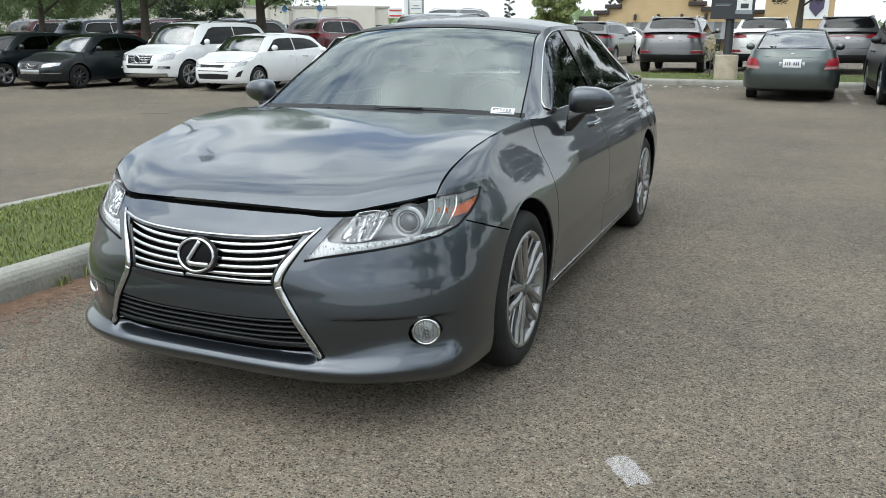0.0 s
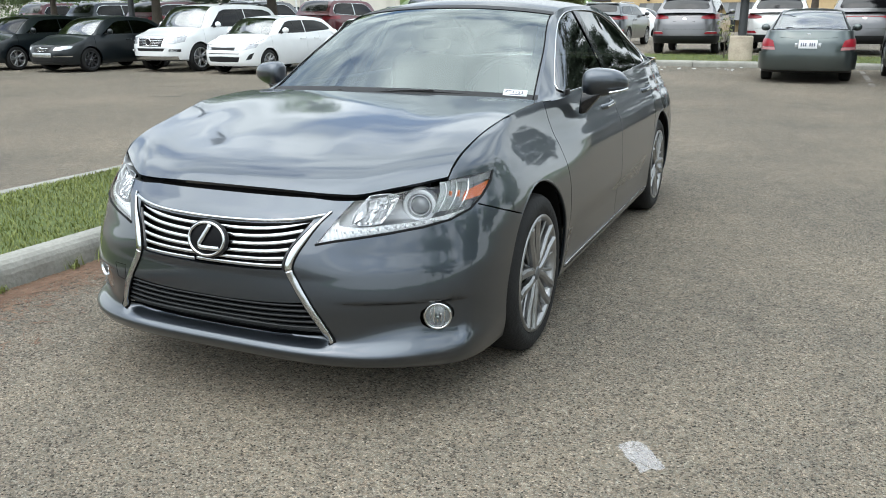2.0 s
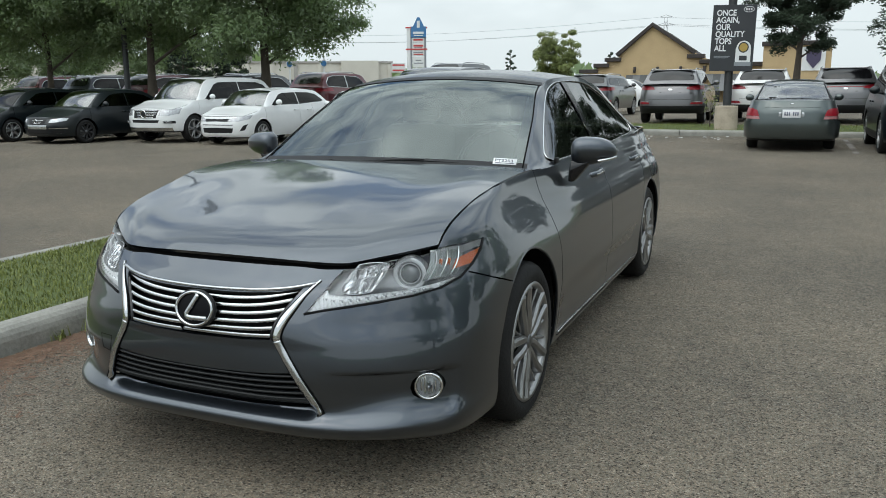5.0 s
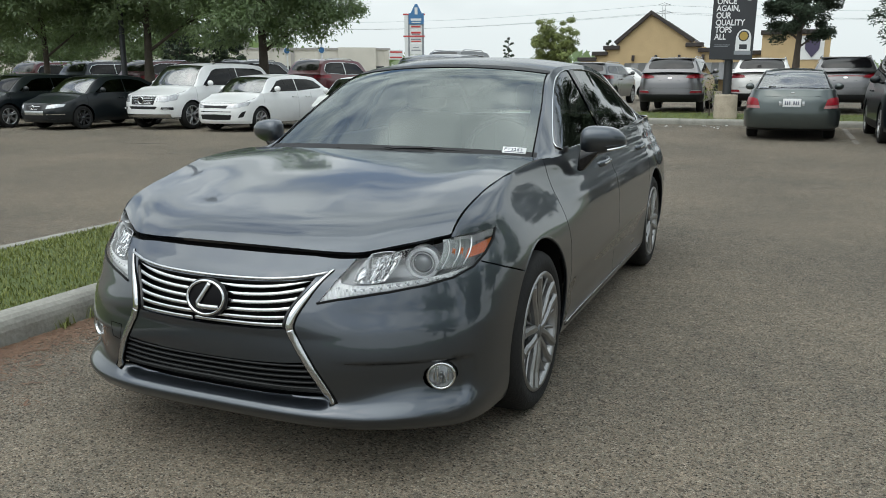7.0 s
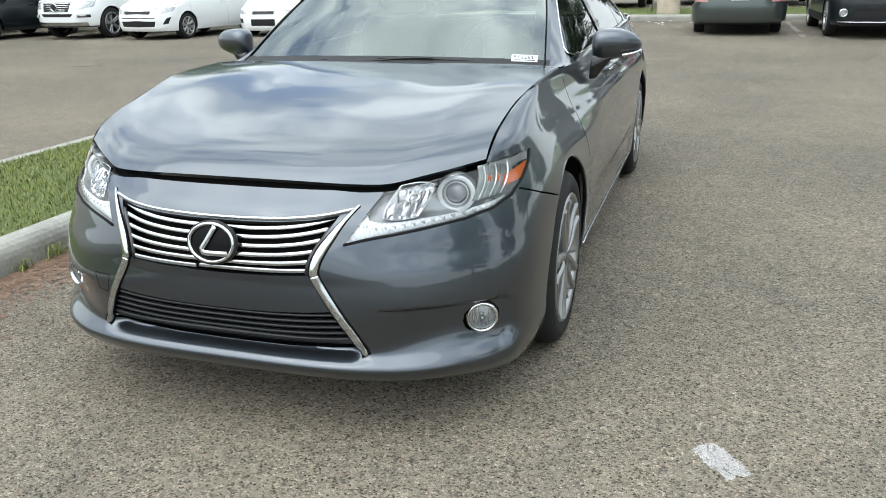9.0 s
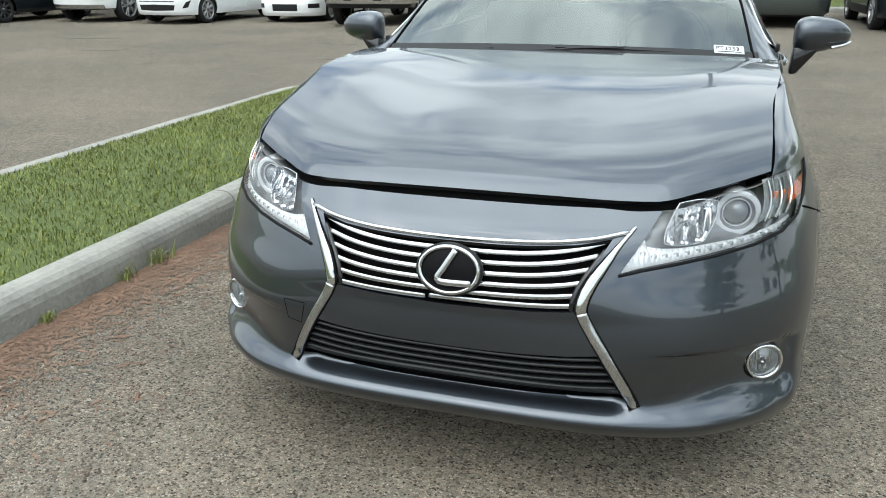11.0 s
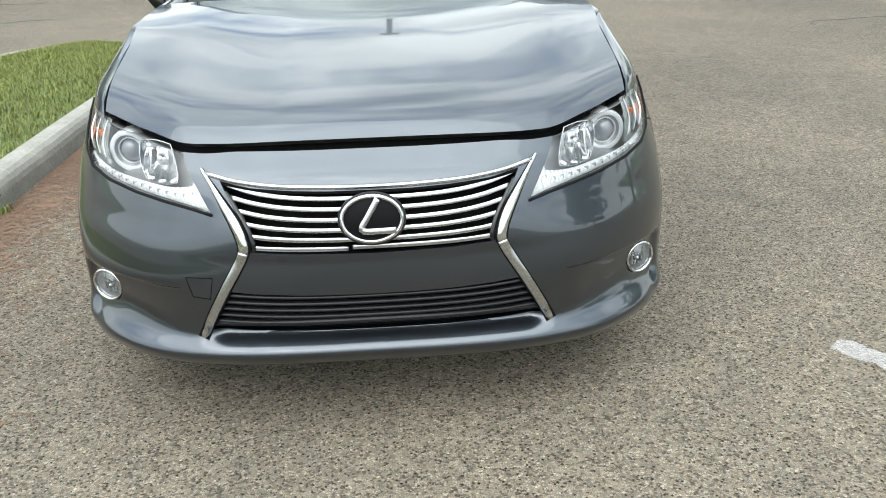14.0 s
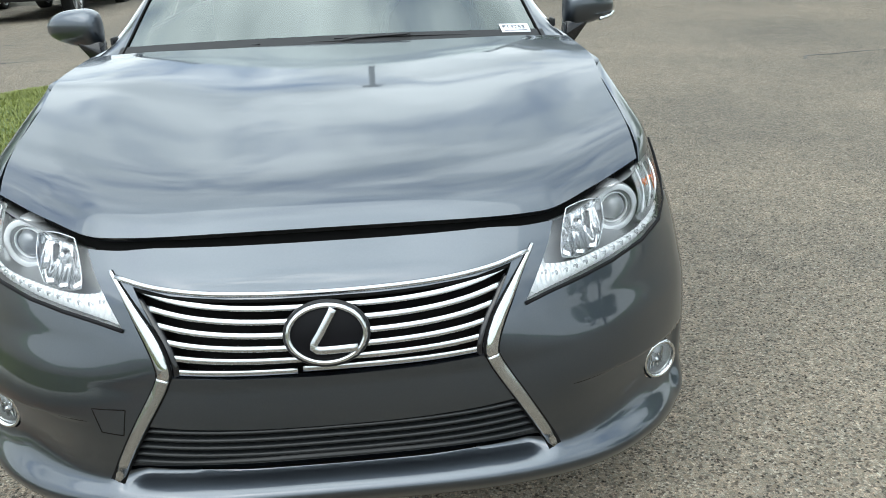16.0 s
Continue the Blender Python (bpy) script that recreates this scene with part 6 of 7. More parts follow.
# cars beyond the far kerb, tails towards the lot
def crossover(name, label, m, paint, bar=None, trim=None):
    c = other_car(name, label, m, paint, 4.48, 1.855, 1.585, .92, 1.08, 1.10, 1.12, 1.02, 1.75, 3.98, 4.38, lip=.30, r=.345, axles=(.91, 3.58), spokes=6, rails=SATIN, trim=trim, group="cars beyond the verge", n_front=3.0, rear_frame=(.08, .78, .84, .92), round_tail=True,
                  rear=(("tail_light", [(.44, .99), (.62, .97), (.90, .98), (.90, 1.095), (.70, 1.10), (.47, 1.045)], REDLENS, .010), ("rear_bumper", quad(-.01, .93, .31, .52), BLACK, .012), ("bumper_lamp", [(.56, .565), (.88, .57), (.88, .625), (.60, .62)], REDLENS, .008), ("reverse_light", [(.60, .625), (.86, .63), (.84, .645), (.62, .64)], PALE_LENS, .009), ("light_bar", [(-.01, 1.02), (.44, 1.01), (.47, 1.035), (-.01, 1.045)], bar or paint, .004)))
    ty = TAILS[c.name]
    part("tailgate_joint", sweep([(-.60, ty(.70) - .002, .70), (.60, ty(.70) - .002, .70)], slab(.006, .004), (0, 1, 0)), BLACK, c)
    part("badge", turned(grid(lambda u, v: (.06 * v * math.cos(math.tau * u), 0, .03 * v * math.sin(math.tau * u)), 20, 2), pose(0, ty(.985) + .006, .985, 18)), SATIN, c, "oval chrome badge")
    part("number_recess", boxed(-.30, .30, ty(.92) - .012, ty(.92) + .002, .88, .91, .004), BLACK, c)
    part("rear_wiper", sweep([(0, 4.39, 1.17), (.25, 4.375, 1.185)], slab(.02, .012), (0, 1, 0)), BLACK, c)
    part("spoiler", boxed(-.62, .62, 3.97, 4.13, 1.525, 1.55, .01), paint, c)
    return c


crossover("silver_crossover", "silver crossover parked tail towards the grass verge", away(-1.58, 21.3 + 4.48), P_SILVER, trim=None)
crossover("white_crossover", "white crossover parked behind the signboard", away(.80, 23.2 + 4.48), P_PEARL)
crossover("grey_crossover", "silver grey crossover parked beyond the grass verge", away(3.02, 22.3 + 4.48), P_SILVER, bar=REDLENS)
crossover("dark_crossover", "dark grey crossover parked at an angle beyond the verge", away(-5.1, 27.0 + 4.48, turn=176), P_STEEL)
tail = other_car("green_grey_saloon", "old slate green saloon parked nose to the kerb", away(1.73, 14.25 + 4.5, rise(1.73, 15)), P_SLATE, 4.5, 1.71, 1.41, .70, .92, .93, .99, 1.15, 1.85, 3.15, 3.75, lip=.20, r=.30, axles=(.85, 3.4), spokes=6, pane=CLEAR_PANE, roof_half=.54, round_tail=True,
                 rear=(("tail_light", [(.59, .685), (.84, .69), (.84, .84), (.70, .83), (.63, .80)], REDLENS, .008), ("reverse_light", [(.575, .625), (.84, .63), (.84, .683), (.59, .678)], PINK_LENS, .008), ("rear_bumper", [(-.01, .275), (.84, .275), (.84, .585), (-.01, .60)], P_SLATE, .045), ("bumper_strip", [(-.01, .535), (.84, .525), (.84, .548), (-.01, .558)], BLACK, .05), ("valance", quad(-.01, .84, .195, .27), BLACK, .0)))
ty = TAILS[tail.name]
plate(tail, ty(.735) + .008, .735, 1)
for s in (1, -1):
    part("plate_lamp", boxed(s * .205 - .025, s * .205 + .025, ty(.72), ty(.72) + .012, .68, .76, .004), WARM_LENS, tail)
part("boot_joint", sweep([(-.5, ty(.86) - .035, .86), (-.3, ty(.85) - .006, .85), (0, ty(.85), .85), (.3, ty(.85) - .006, .85), (.5, ty(.86) - .035, .86)], slab(.006, .004), (0, 1, 0)), BLACK, tail)
part("badge", boxed(-.035, .035, ty(.92) - .01, ty(.92) + .008, .905, .93, .006), CHROME, tail, "small chrome badge")
blk = other_car("black_suv", "black sport utility vehicle facing the lot by the kerb", pose(4.22, 13.55, .10, 0, 0, 1), P_BLACK, 4.7, 1.87, 1.70, .92, 1.10, 1.10, 1.15, 1.1, 1.8, 3.95, 4.52, lip=.24, r=.37, axles=(.95, 3.65), spokes=5, low=True, rails=SATIN, mirror_paint=P_BLACK,
                front=(("headlight", [(.48, .74), (.72, .75), (.88, .80), (.88, .89), (.52, .85)], WARM_LENS, .004), ("grille", quad(-.01, .42, .60, .82), GLOSS_BLACK, -.005), ("intake", quad(-.01, .58, .34, .52), BLACK, -.01), ("fog_lamp", circle(.73, .46, .05, 16), WARM_LENS, .004)))
part("chrome_strip", sweep([(-.8, .20, .30), (-.6, .06, .30), (0, -.01, .30), (.6, .06, .30), (.8, .20, .30)], slab(.02, .02), (0, -1, 0)), CHROME, blk)
for s in (1, -1):
    part("fog_ring", turned(revolve([(.05, 0), (.06, .015), (.072, 0)], 20), Matrix.Translation((s * .73, .115, .46)) @ Euler((0, 0, radians(-90))).to_matrix().to_4x4()), CHROME, blk)

other_car("grey_hatchback", "dark grey hatchback crossing the lane by the grass island", pose(-18.2, 7.6, 0, 0, 0, -90), P_STEEL, 4.4, 1.80, 1.55, .82, 1.02, 1.02, 1.05, 1.0, 1.7, 3.6, 4.25, lip=.24, r=.33, axles=(.9, 3.5), spokes=5,
          rear=(("tail_light", [(.62, .80), (.88, .82), (.88, 1.0), (.70, .98)], REDLENS, .008), ("rear_bumper", quad(-.01, .92, .25, .55), BLACK, .012)))


other_car("white_saloon", "white saloon parked across behind the crossovers", pose(-3.4, 34.5, ground_at(-1, 34.5), 0, 0, 90), P_WHITE, 4.6, 1.80, 1.45, .72, .96, .98, 1.02, 1.05, 1.75, 3.2, 3.95, r=.32, axles=(.9, 3.55), spokes=6, group="cars beyond the verge")


# ---- trees ----
BARK = mat("bark", (.075, .062, .05), .95, vary=.4, scale=5, fine=.3, bump=.8, bump_scale=25)
LEAF = mat("ash_leaves", (.165, .212, .124), .45, vary=.40, scale=.9, fine=.25, island=.4)


def thin_leaf(m, share_through, tint):
    """Lets part of the light pass through a leaf."""
    nt = m.node_tree
    b, out = nt.nodes["Principled BSDF"], nt.nodes["Material Output"]
    tr, mix = nt.nodes.new("ShaderNodeBsdfTranslucent"), nt.nodes.new("ShaderNodeMixShader")
    tr.inputs["Color"].default_value = (*tint, 1)
    mix.inputs[0].default_value = share_through
    nt.links.new(b.outputs[0], mix.inputs[1])
    nt.links.new(tr.outputs[0], mix.inputs[2])
    nt.links.new(mix.outputs[0], out.inputs[0])


thin_leaf(LEAF, .42, (.27, .38, .13))
LEAF_YOUNG = mat("light_leaves", (.16, .19, .055), .55, vary=.4, scale=.9, fine=.25)
PINE = mat("pine_needles", (.030, .048, .026), .7, vary=.4, scale=1.2, fine=.3)


def tree(name, label, x, y, height, trunk_r, crown, leaves, leaf, leaf_mat, seed, first=.28, limbs=9, droop=.0, clumps=90, z=None, lean=(0, 0)):
    """A tree: tapered trunk with limbs, and a crown of clumps of small leaves. crown: centre height, half width, half height."""
    rnd = random.Random(seed)
    root = thing(name, label, "tree", m=pose(x, y, ground_at(x, y) if z is None else z))
    cz, cw, ch = crown
    bm = bmesh.new()
    spine = [(lean[0] * t * t + .06 * trunk_r * 8 * noise.noise(Vector((seed, t * 3, 0))), lean[1] * t * t + .06 * trunk_r * 8 * noise.noise(Vector((seed, 7, t * 3))), (cz + ch * .75) * t - .1 * (t == 0)) for t in near_far(12, 0, 1)]
    tube(spine, trunk_r, (0, 1, 0), 10, bm, lambda t: (1.35 - .45 * min(t * 6, 1)) if t < .17 else max(.9 - t * .85, .08))
    tips = []
    for k in range(limbs):
        t = first + (1 - first) * (k / limbs) ** .9
        i = min(int(t * 12), 11)
        p = Vector(spine[i]).lerp(Vector(spine[i + 1]), t * 12 - i)
        a = k * 2.4 + rnd.random()
        reach = cw * (.55 + .4 * rnd.random()) * math.sqrt(max(1 - ((p.z - cz) / (ch * 1.25)) ** 2, .12))
        q = p + Vector((math.cos(a) * reach, math.sin(a) * reach, reach * (.35 - droop) + .3))
        mid = p.lerp(q, .5) + Vector((0, 0, reach * .10))
        tube([p, mid, q], trunk_r * .36 * (1 - .5 * t), (0, 0, 1), 6, bm, lambda t: 1 - .8 * t)
        tips += [mid, q]
        for _ in range(2):
            b = a + rnd.uniform(-.9, .9)
            q2 = mid + Vector((math.cos(b), math.sin(b), .4)) * reach * .45
            tube([mid, q2], trunk_r * .14, (0, 0, 1), 5, bm, lambda t: 1 - .7 * t)
            tips.append(q2)
    part("trunk", bm, BARK, root)
    conifer = leaf_mat is PINE
    verts, faces = [], []
    centres = []
    while len(centres) < clumps:
        p = Vector((rnd.uniform(-1, 1), rnd.uniform(-1, 1), rnd.uniform(-1, 1)))
        d = p.length
        if d > 1 or d < .35:
            continue
        edge = .80 + .38 * noise.noise(p.normalized() * 2.3 + Vector((seed, 0, 0)))
        if p.z < -.55 and rnd.random() < .5:
            continue
        centres.append(Vector((p.x * cw * edge, p.y * cw * edge, cz + p.z * ch * edge - droop * cw * .4 * math.hypot(p.x, p.y))))
    centres += tips
    per = max(1, leaves // len(centres))
    for c in centres:
        size = cw * (rnd.uniform(.09, .17) if conifer else rnd.uniform(.11, .21))
        for _ in range(per):
            g = Vector((rnd.gauss(0, 1), rnd.gauss(0, 1), rnd.gauss(0, .55)))
            if g.length > 1.7:
                g *= 1.7 * rnd.random() ** .4 / g.length
            p = c + g * size * .62
            a = Vector((rnd.gauss(0, 1), rnd.gauss(0, 1), rnd.gauss(0, .6))).normalized()
            b = a.orthogonal().normalized()
            if not conifer:
                # blades lie outwards over their clump, like shingles, and hang a little
                n = g.normalized() * .7 + Vector((0, 0, .75)) + Vector((rnd.gauss(0, .35), rnd.gauss(0, .35), rnd.gauss(0, .35)))
                a = n.cross(a).normalized()
                b = n.cross(a).normalized()
            l, w = leaf * rnd.uniform(.6, 1.25), leaf * rnd.uniform(.3, .5)
            i = len(verts)
            verts += [p - a * l * .5, p + b * w * .5, p + a * l * .5, p - b * w * .5]
            faces.append((i, i + 1, i + 2, i + 3))
    me = bpy.data.meshes.new("crown")
    me.from_pydata(verts, [], faces)
    me.materials.append(leaf_mat)
    share("crown", me, root)
    return root


tree("ash_tree", "broad leafy ash tree with a dark trunk", -23.6, 19.2, 9, .15, (4.9, 4.3, 3.5), 82000, .150, LEAF, 3, limbs=11, clumps=200)
tree("ash_tree", "tall leafy ash tree behind the white cars", -19.4, 19.9, 9, .20, (4.9, 4.1, 3.5), 82000, .150, LEAF, 8, limbs=11, clumps=200)
tree("ash_tree", "spreading leafy ash tree above the row of cars", -14.4, 19.7, 9, .21, (4.8, 4.1, 3.4), 95000, .150, LEAF, 12, limbs=12, clumps=220)
tree("young_tree", "small pale green young tree", -11.6, 45, 4, .07, (2.7, 1.6, 1.6), 16000, .17, LEAF_YOUNG, 21, limbs=9, clumps=110)
tree("pine_tree", "dark green pine with a straight brown trunk", 1.75, 30.5, 11, .15, (5.2, 2.3, 3.6), 90000, .13, PINE, 31, limbs=30, first=.26, droop=.12, clumps=230)
tree("pine_tree", "large dark pine reaching over the grass corner", 5.9, 22.2, 12, .24, (4.4, 3.1, 3.5), 80000, .13, PINE, 37, limbs=26, first=.16, droop=.12, clumps=200)
for i, (x, y) in enumerate(((15.5, 18.5), (17.0, 10.0), (16.2, 2.0), (17.5, -6.5))):
    tree("ash_tree", "leafy tree at the far edge of the lot", x, y, 7.6, .22, (4.4, 3.7, 3.1), 9000, .36, LEAF, 141 + i, limbs=10, clumps=120)
tree("ash_tree", "leafy tree standing beside the second row", -28.4, 19.6, 9, .22, (5.0, 4.2, 3.5), 60000, .135, LEAF, 44, limbs=10, clumps=110)
for i, (x, y) in enumerate(((-46.0, 33.4), (-42.6, 37.2), (-39.4, 41.6))):
    tree("ash_tree", "leafy tree beyond the second row of cars", x, y, 6, .2, (3.3, 3.5, 3.0), 20000, .24, LEAF, 171 + i, limbs=9, clumps=120)
tree("young_shrub", "sparse little shrub on the grass verge", -.36, 20.5, 1.0, .016, (.62, .28, .40), 420, .05, LEAF_YOUNG, 191, limbs=9, clumps=14, first=.2)
for i, (x, y, h) in enumerate(((-27, 82, 5.6), (-22.5, 84, 5.0), (-16.8, 85, 5.2), (-15.4, 86, 4.2), (17, 80, 5.5), (21, 82, 6.0))):
    tree("far_spruce", "small dark spruce far behind the lot", x, y, h, .12, (h * .52, .62, h * .47), 3600, .24, PINE, 60 + i, limbs=16, first=.1, droop=.25, clumps=20, z=.5)


for i, (x, y, h) in enumerate(((-23.3, 28.9, 4.4), (-28.0, 31.5, 4.6))):
    tree("spruce_tree", "dark green spruce with drooping boughs behind the row", x, y, h, .10, (h * .5, 1.35, h * .46), 9000, .16, PINE, 211 + i, limbs=18, first=.12, droop=.3, clumps=60)


def far_woods():
    """A low band of distant woodland along the horizon."""
    rnd = random.Random(9)
    verts, faces = [], []
    for _ in range(20000):
        a = rnd.uniform(-180, 180)
        d = rnd.uniform(105, 150)
        x, y = d * math.sin(radians(a)) - 8, d * math.cos(radians(a))
        hmax = 3.4 + 2.2 * noise.noise(Vector((a * .16, 3, 0))) + (3.0 if -48 < a < -30 else 0)
        p = Vector((x, y, .3 + rnd.random() ** .8 * max(hmax, .8)))
        v = Vector((rnd.gauss(0, 1), rnd.gauss(0, 1), rnd.gauss(0, 1))).normalized()
        b = v.orthogonal().normalized()
        s = rnd.uniform(.5, 1.1)
        i = len(verts)
        verts += [p - v * s, p + b * s * .6, p + v * s, p - b * s * .6]
        faces.append((i, i + 1, i + 2, i + 3))
    me = bpy.data.meshes.new("far_woods")
    me.from_pydata(verts, [], faces)
    me.materials.append(LEAF)
    tagged(new("far_woods", me), "low band of distant green woodland", "woods", kind="stuff")


far_woods()

# ---- buildings ----
STUCCO = mat("ochre_stucco", (.47, .355, .20), .9, vary=.10, scale=1.2, bump=.2)
ROOFING = mat("dark_roofing", (.045, .038, .036), .85, vary=.2, scale=3)
AWNING = mat("awning_grey", (.16, .165, .17), .8, vary=.12)
AWNING2 = mat("awning_dark", (.085, .088, .09), .8, vary=.12)
RENDER_WALL = mat("cream_render", (.56, .54, .48), .9, vary=.08, scale=.8)
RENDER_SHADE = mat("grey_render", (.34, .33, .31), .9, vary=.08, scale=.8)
STOREGLASS = mat("shop_glass", (.03, .035, .04), .1, coat=1.0, vary=.2)
SIGN_BLUE = mat("sign_blue", (.055, .17, .36), .5, vary=.08)
SIGN_WHITE = mat("sign_white", (.68, .70, .70), .5, vary=.05)
SIGN_RED = mat("sign_red", (.45, .05, .05), .5, vary=.08)
SIGN_GREY = mat("sign_grey", (.23, .25, .27), .5, vary=.1)
POLE = mat("dark_pole", (.06, .063, .066), .5, .6, vary=.15)
BOARD = mat("charcoal_board", (.028, .031, .036), .45, vary=.12, scale=3)
BOARD_TEXT = mat("board_white", (.72, .73, .74), .6, vary=.03)
GOLD = mat("gold_disc", (.42, .30, .08), .4, .4, vary=.15, scale=12)
YELLOW = mat("yellow_fascia", (.62, .47, .03), .6, vary=.08)


def restaurant():
    """The ochre building with a stepped gable, brown roof edge, awnings and wall lamps."""
    b = thing("ochre_restaurant", "ochre stucco restaurant with a dark gabled roof", "building", m=pose(.1, 57, .15, 0, 0, 0))
    wall = bmesh.new()
    outline = [(-13.0, 0), (-13.0, 2.45), (-12.0, 2.45), (-12.0, 2.85), (-11.2, 2.85), (-11.2, 3.25), (-10.4, 3.25), (-10.4, 3.65), (-8.05, 5.55), (-5.28, 3.7), (-5.28, 3.35), (-4.6, 3.35), (-4.6, 2.98), (-2.6, 2.98), (-2.6, 2.75), (.6, 2.75), (.6, 0)]
    f = wall.faces.new([wall.verts.new((x, 0, z)) for x, z in outline])
    r = bmesh.ops.extrude_face_region(wall, geom=[f])
    for v in r["geom"]:
        if isinstance(v, bmesh.types.BMVert):
            v.co.y += 9
    bmesh.ops.recalc_face_normals(wall, faces=wall.faces[:])
    part("wall", wall, STUCCO, b, smooth=False)
    tower = boxed(-.6, 3.5, -1.5, 8, 0, 4.0)
    part("wall", tower, STUCCO, b, smooth=False)
    for pts in ([(-13.2, 2.5), (-11.85, 2.5)], [(-12.15, 2.9), (-11.05, 2.9)], [(-11.35, 3.3), (-10.2, 3.3)], [(-10.5, 3.60), (-8.05, 5.66), (-5.12, 3.70)], [(-5.6, 3.42), (-4.45, 3.42)], [(-4.75, 3.05), (-2.45, 3.05)], [(-2.7, 2.82), (.6, 2.82)], [(-.7, 4.05), (3.6, 4.05)]):
        yy = -1.6 if pts[0][1] > 4.0 else -.15
        part("roof_edge", sweep([(x, yy + .3, z) for x, z in pts], slab(.28, .9, .1), (0, -1, 0)), ROOFING, b, smooth=False)
    back = bmesh.new()
    v = [back.verts.new(p) for p in ((-10.4, .5, 3.68), (-8.05, .5, 5.58), (-8.05, 9, 5.58), (-10.4, 9, 3.68), (-5.28, .5, 3.73), (-5.28, 9, 3.73))]
    back.faces.new((v[0], v[1], v[2], v[3]))
    back.faces.new((v[1], v[4], v[5], v[2]))
    part("roof", back, ROOFING, b, smooth=False)
    for i in range(18):
        x = -9.8 + i * .5
        panel = grid(lambda u, w: (x + .5 * u, -1.2 + 1.2 * w, 1.05 + 1.15 * w), 1, 2)
        part("awning_panel", panel, AWNING if i % 2 else AWNING2, b, smooth=False)
    for i in range(4):
        part("window", boxed(-9.4 + i * 2.2, -7.7 + i * 2.2, -.03, .05, .2, 1.5), STOREGLASS, b, smooth=False)
    for x in (-9.2, -7.6, -6.0, -4.4, -3.0, -1.4):
        part("wall_lamp", boxed(x - .09, x + .09, -.25, 0, 2.35, 2.75, .04), ROOFING, b)
    crest = bmesh.new()
    crest.faces.new([crest.verts.new((2.45 + x, -1.56, 3.05 + z)) for x, z in ((-.7, .75), (.7, .75), (.7, -.75), (-.7, -.75))])
    part("crest_board", crest, SIGN_WHITE, b, smooth=False)
    crest = bmesh.new()
    crest.faces.new([crest.verts.new((2.45 + x, -1.60, 3.05 + z)) for x, z in ((-.45, .5), (0, .62), (.45, .5), (.42, -.1), (0, -.62), (-.42, -.1))])
    part("crest_shield", crest, mat("crest_dark", (.06, .05, .10), .6, vary=.1), b, "dark shield shape", smooth=False)


restaurant()


def long_shop():
    """The long pale flat-roofed building behind the trees, with a coping, bays and shop windows."""
    b = thing("pale_shop_building", "long pale flat-roofed commercial building", "building", m=pose(-48, 71, .3, 0, 0, 34))
    part("wall", boxed(-52, 11, 0, 12, 0, 4.0), RENDER_WALL, b, smooth=False)
    part("coping", boxed(-52.1, 11.1, -.12, 12, 4.0, 4.2), RENDER_SHADE, b, smooth=False)
    part("raised_bay", boxed(5.5, 9.5, -.4, 3, 0, 4.25), RENDER_WALL, b, smooth=False)
    part("fascia", boxed(-49, -41, -.2, 0, 2.6, 3.5), YELLOW, b, smooth=False)
    for i in range(14):
        x = -24 + i * 2.5
        part("window", boxed(x, x + 1.9, -.06, .02, .4, 2.3), STOREGLASS, b, smooth=False)
        part("pier", boxed(x + 2.0, x + 2.4, -.15, .05, 0, 3.9), RENDER_SHADE if i % 3 == 0 else RENDER_WALL, b, smooth=False)
    part("shop_sign", boxed(10.9, 12.4, -.5, -.3, 3.0, 4.0), SIGN_WHITE, b, smooth=False)
    for z in (3.15, 3.7):
        part("sign_bar", boxed(11.0, 12.3, -.53, -.5, z, z + .16), SIGN_RED, b, smooth=False)
    part("roof_unit", boxed(-6, -4, 4, 6, 4.2, 5.1), RENDER_SHADE, b, smooth=False)


long_shop()


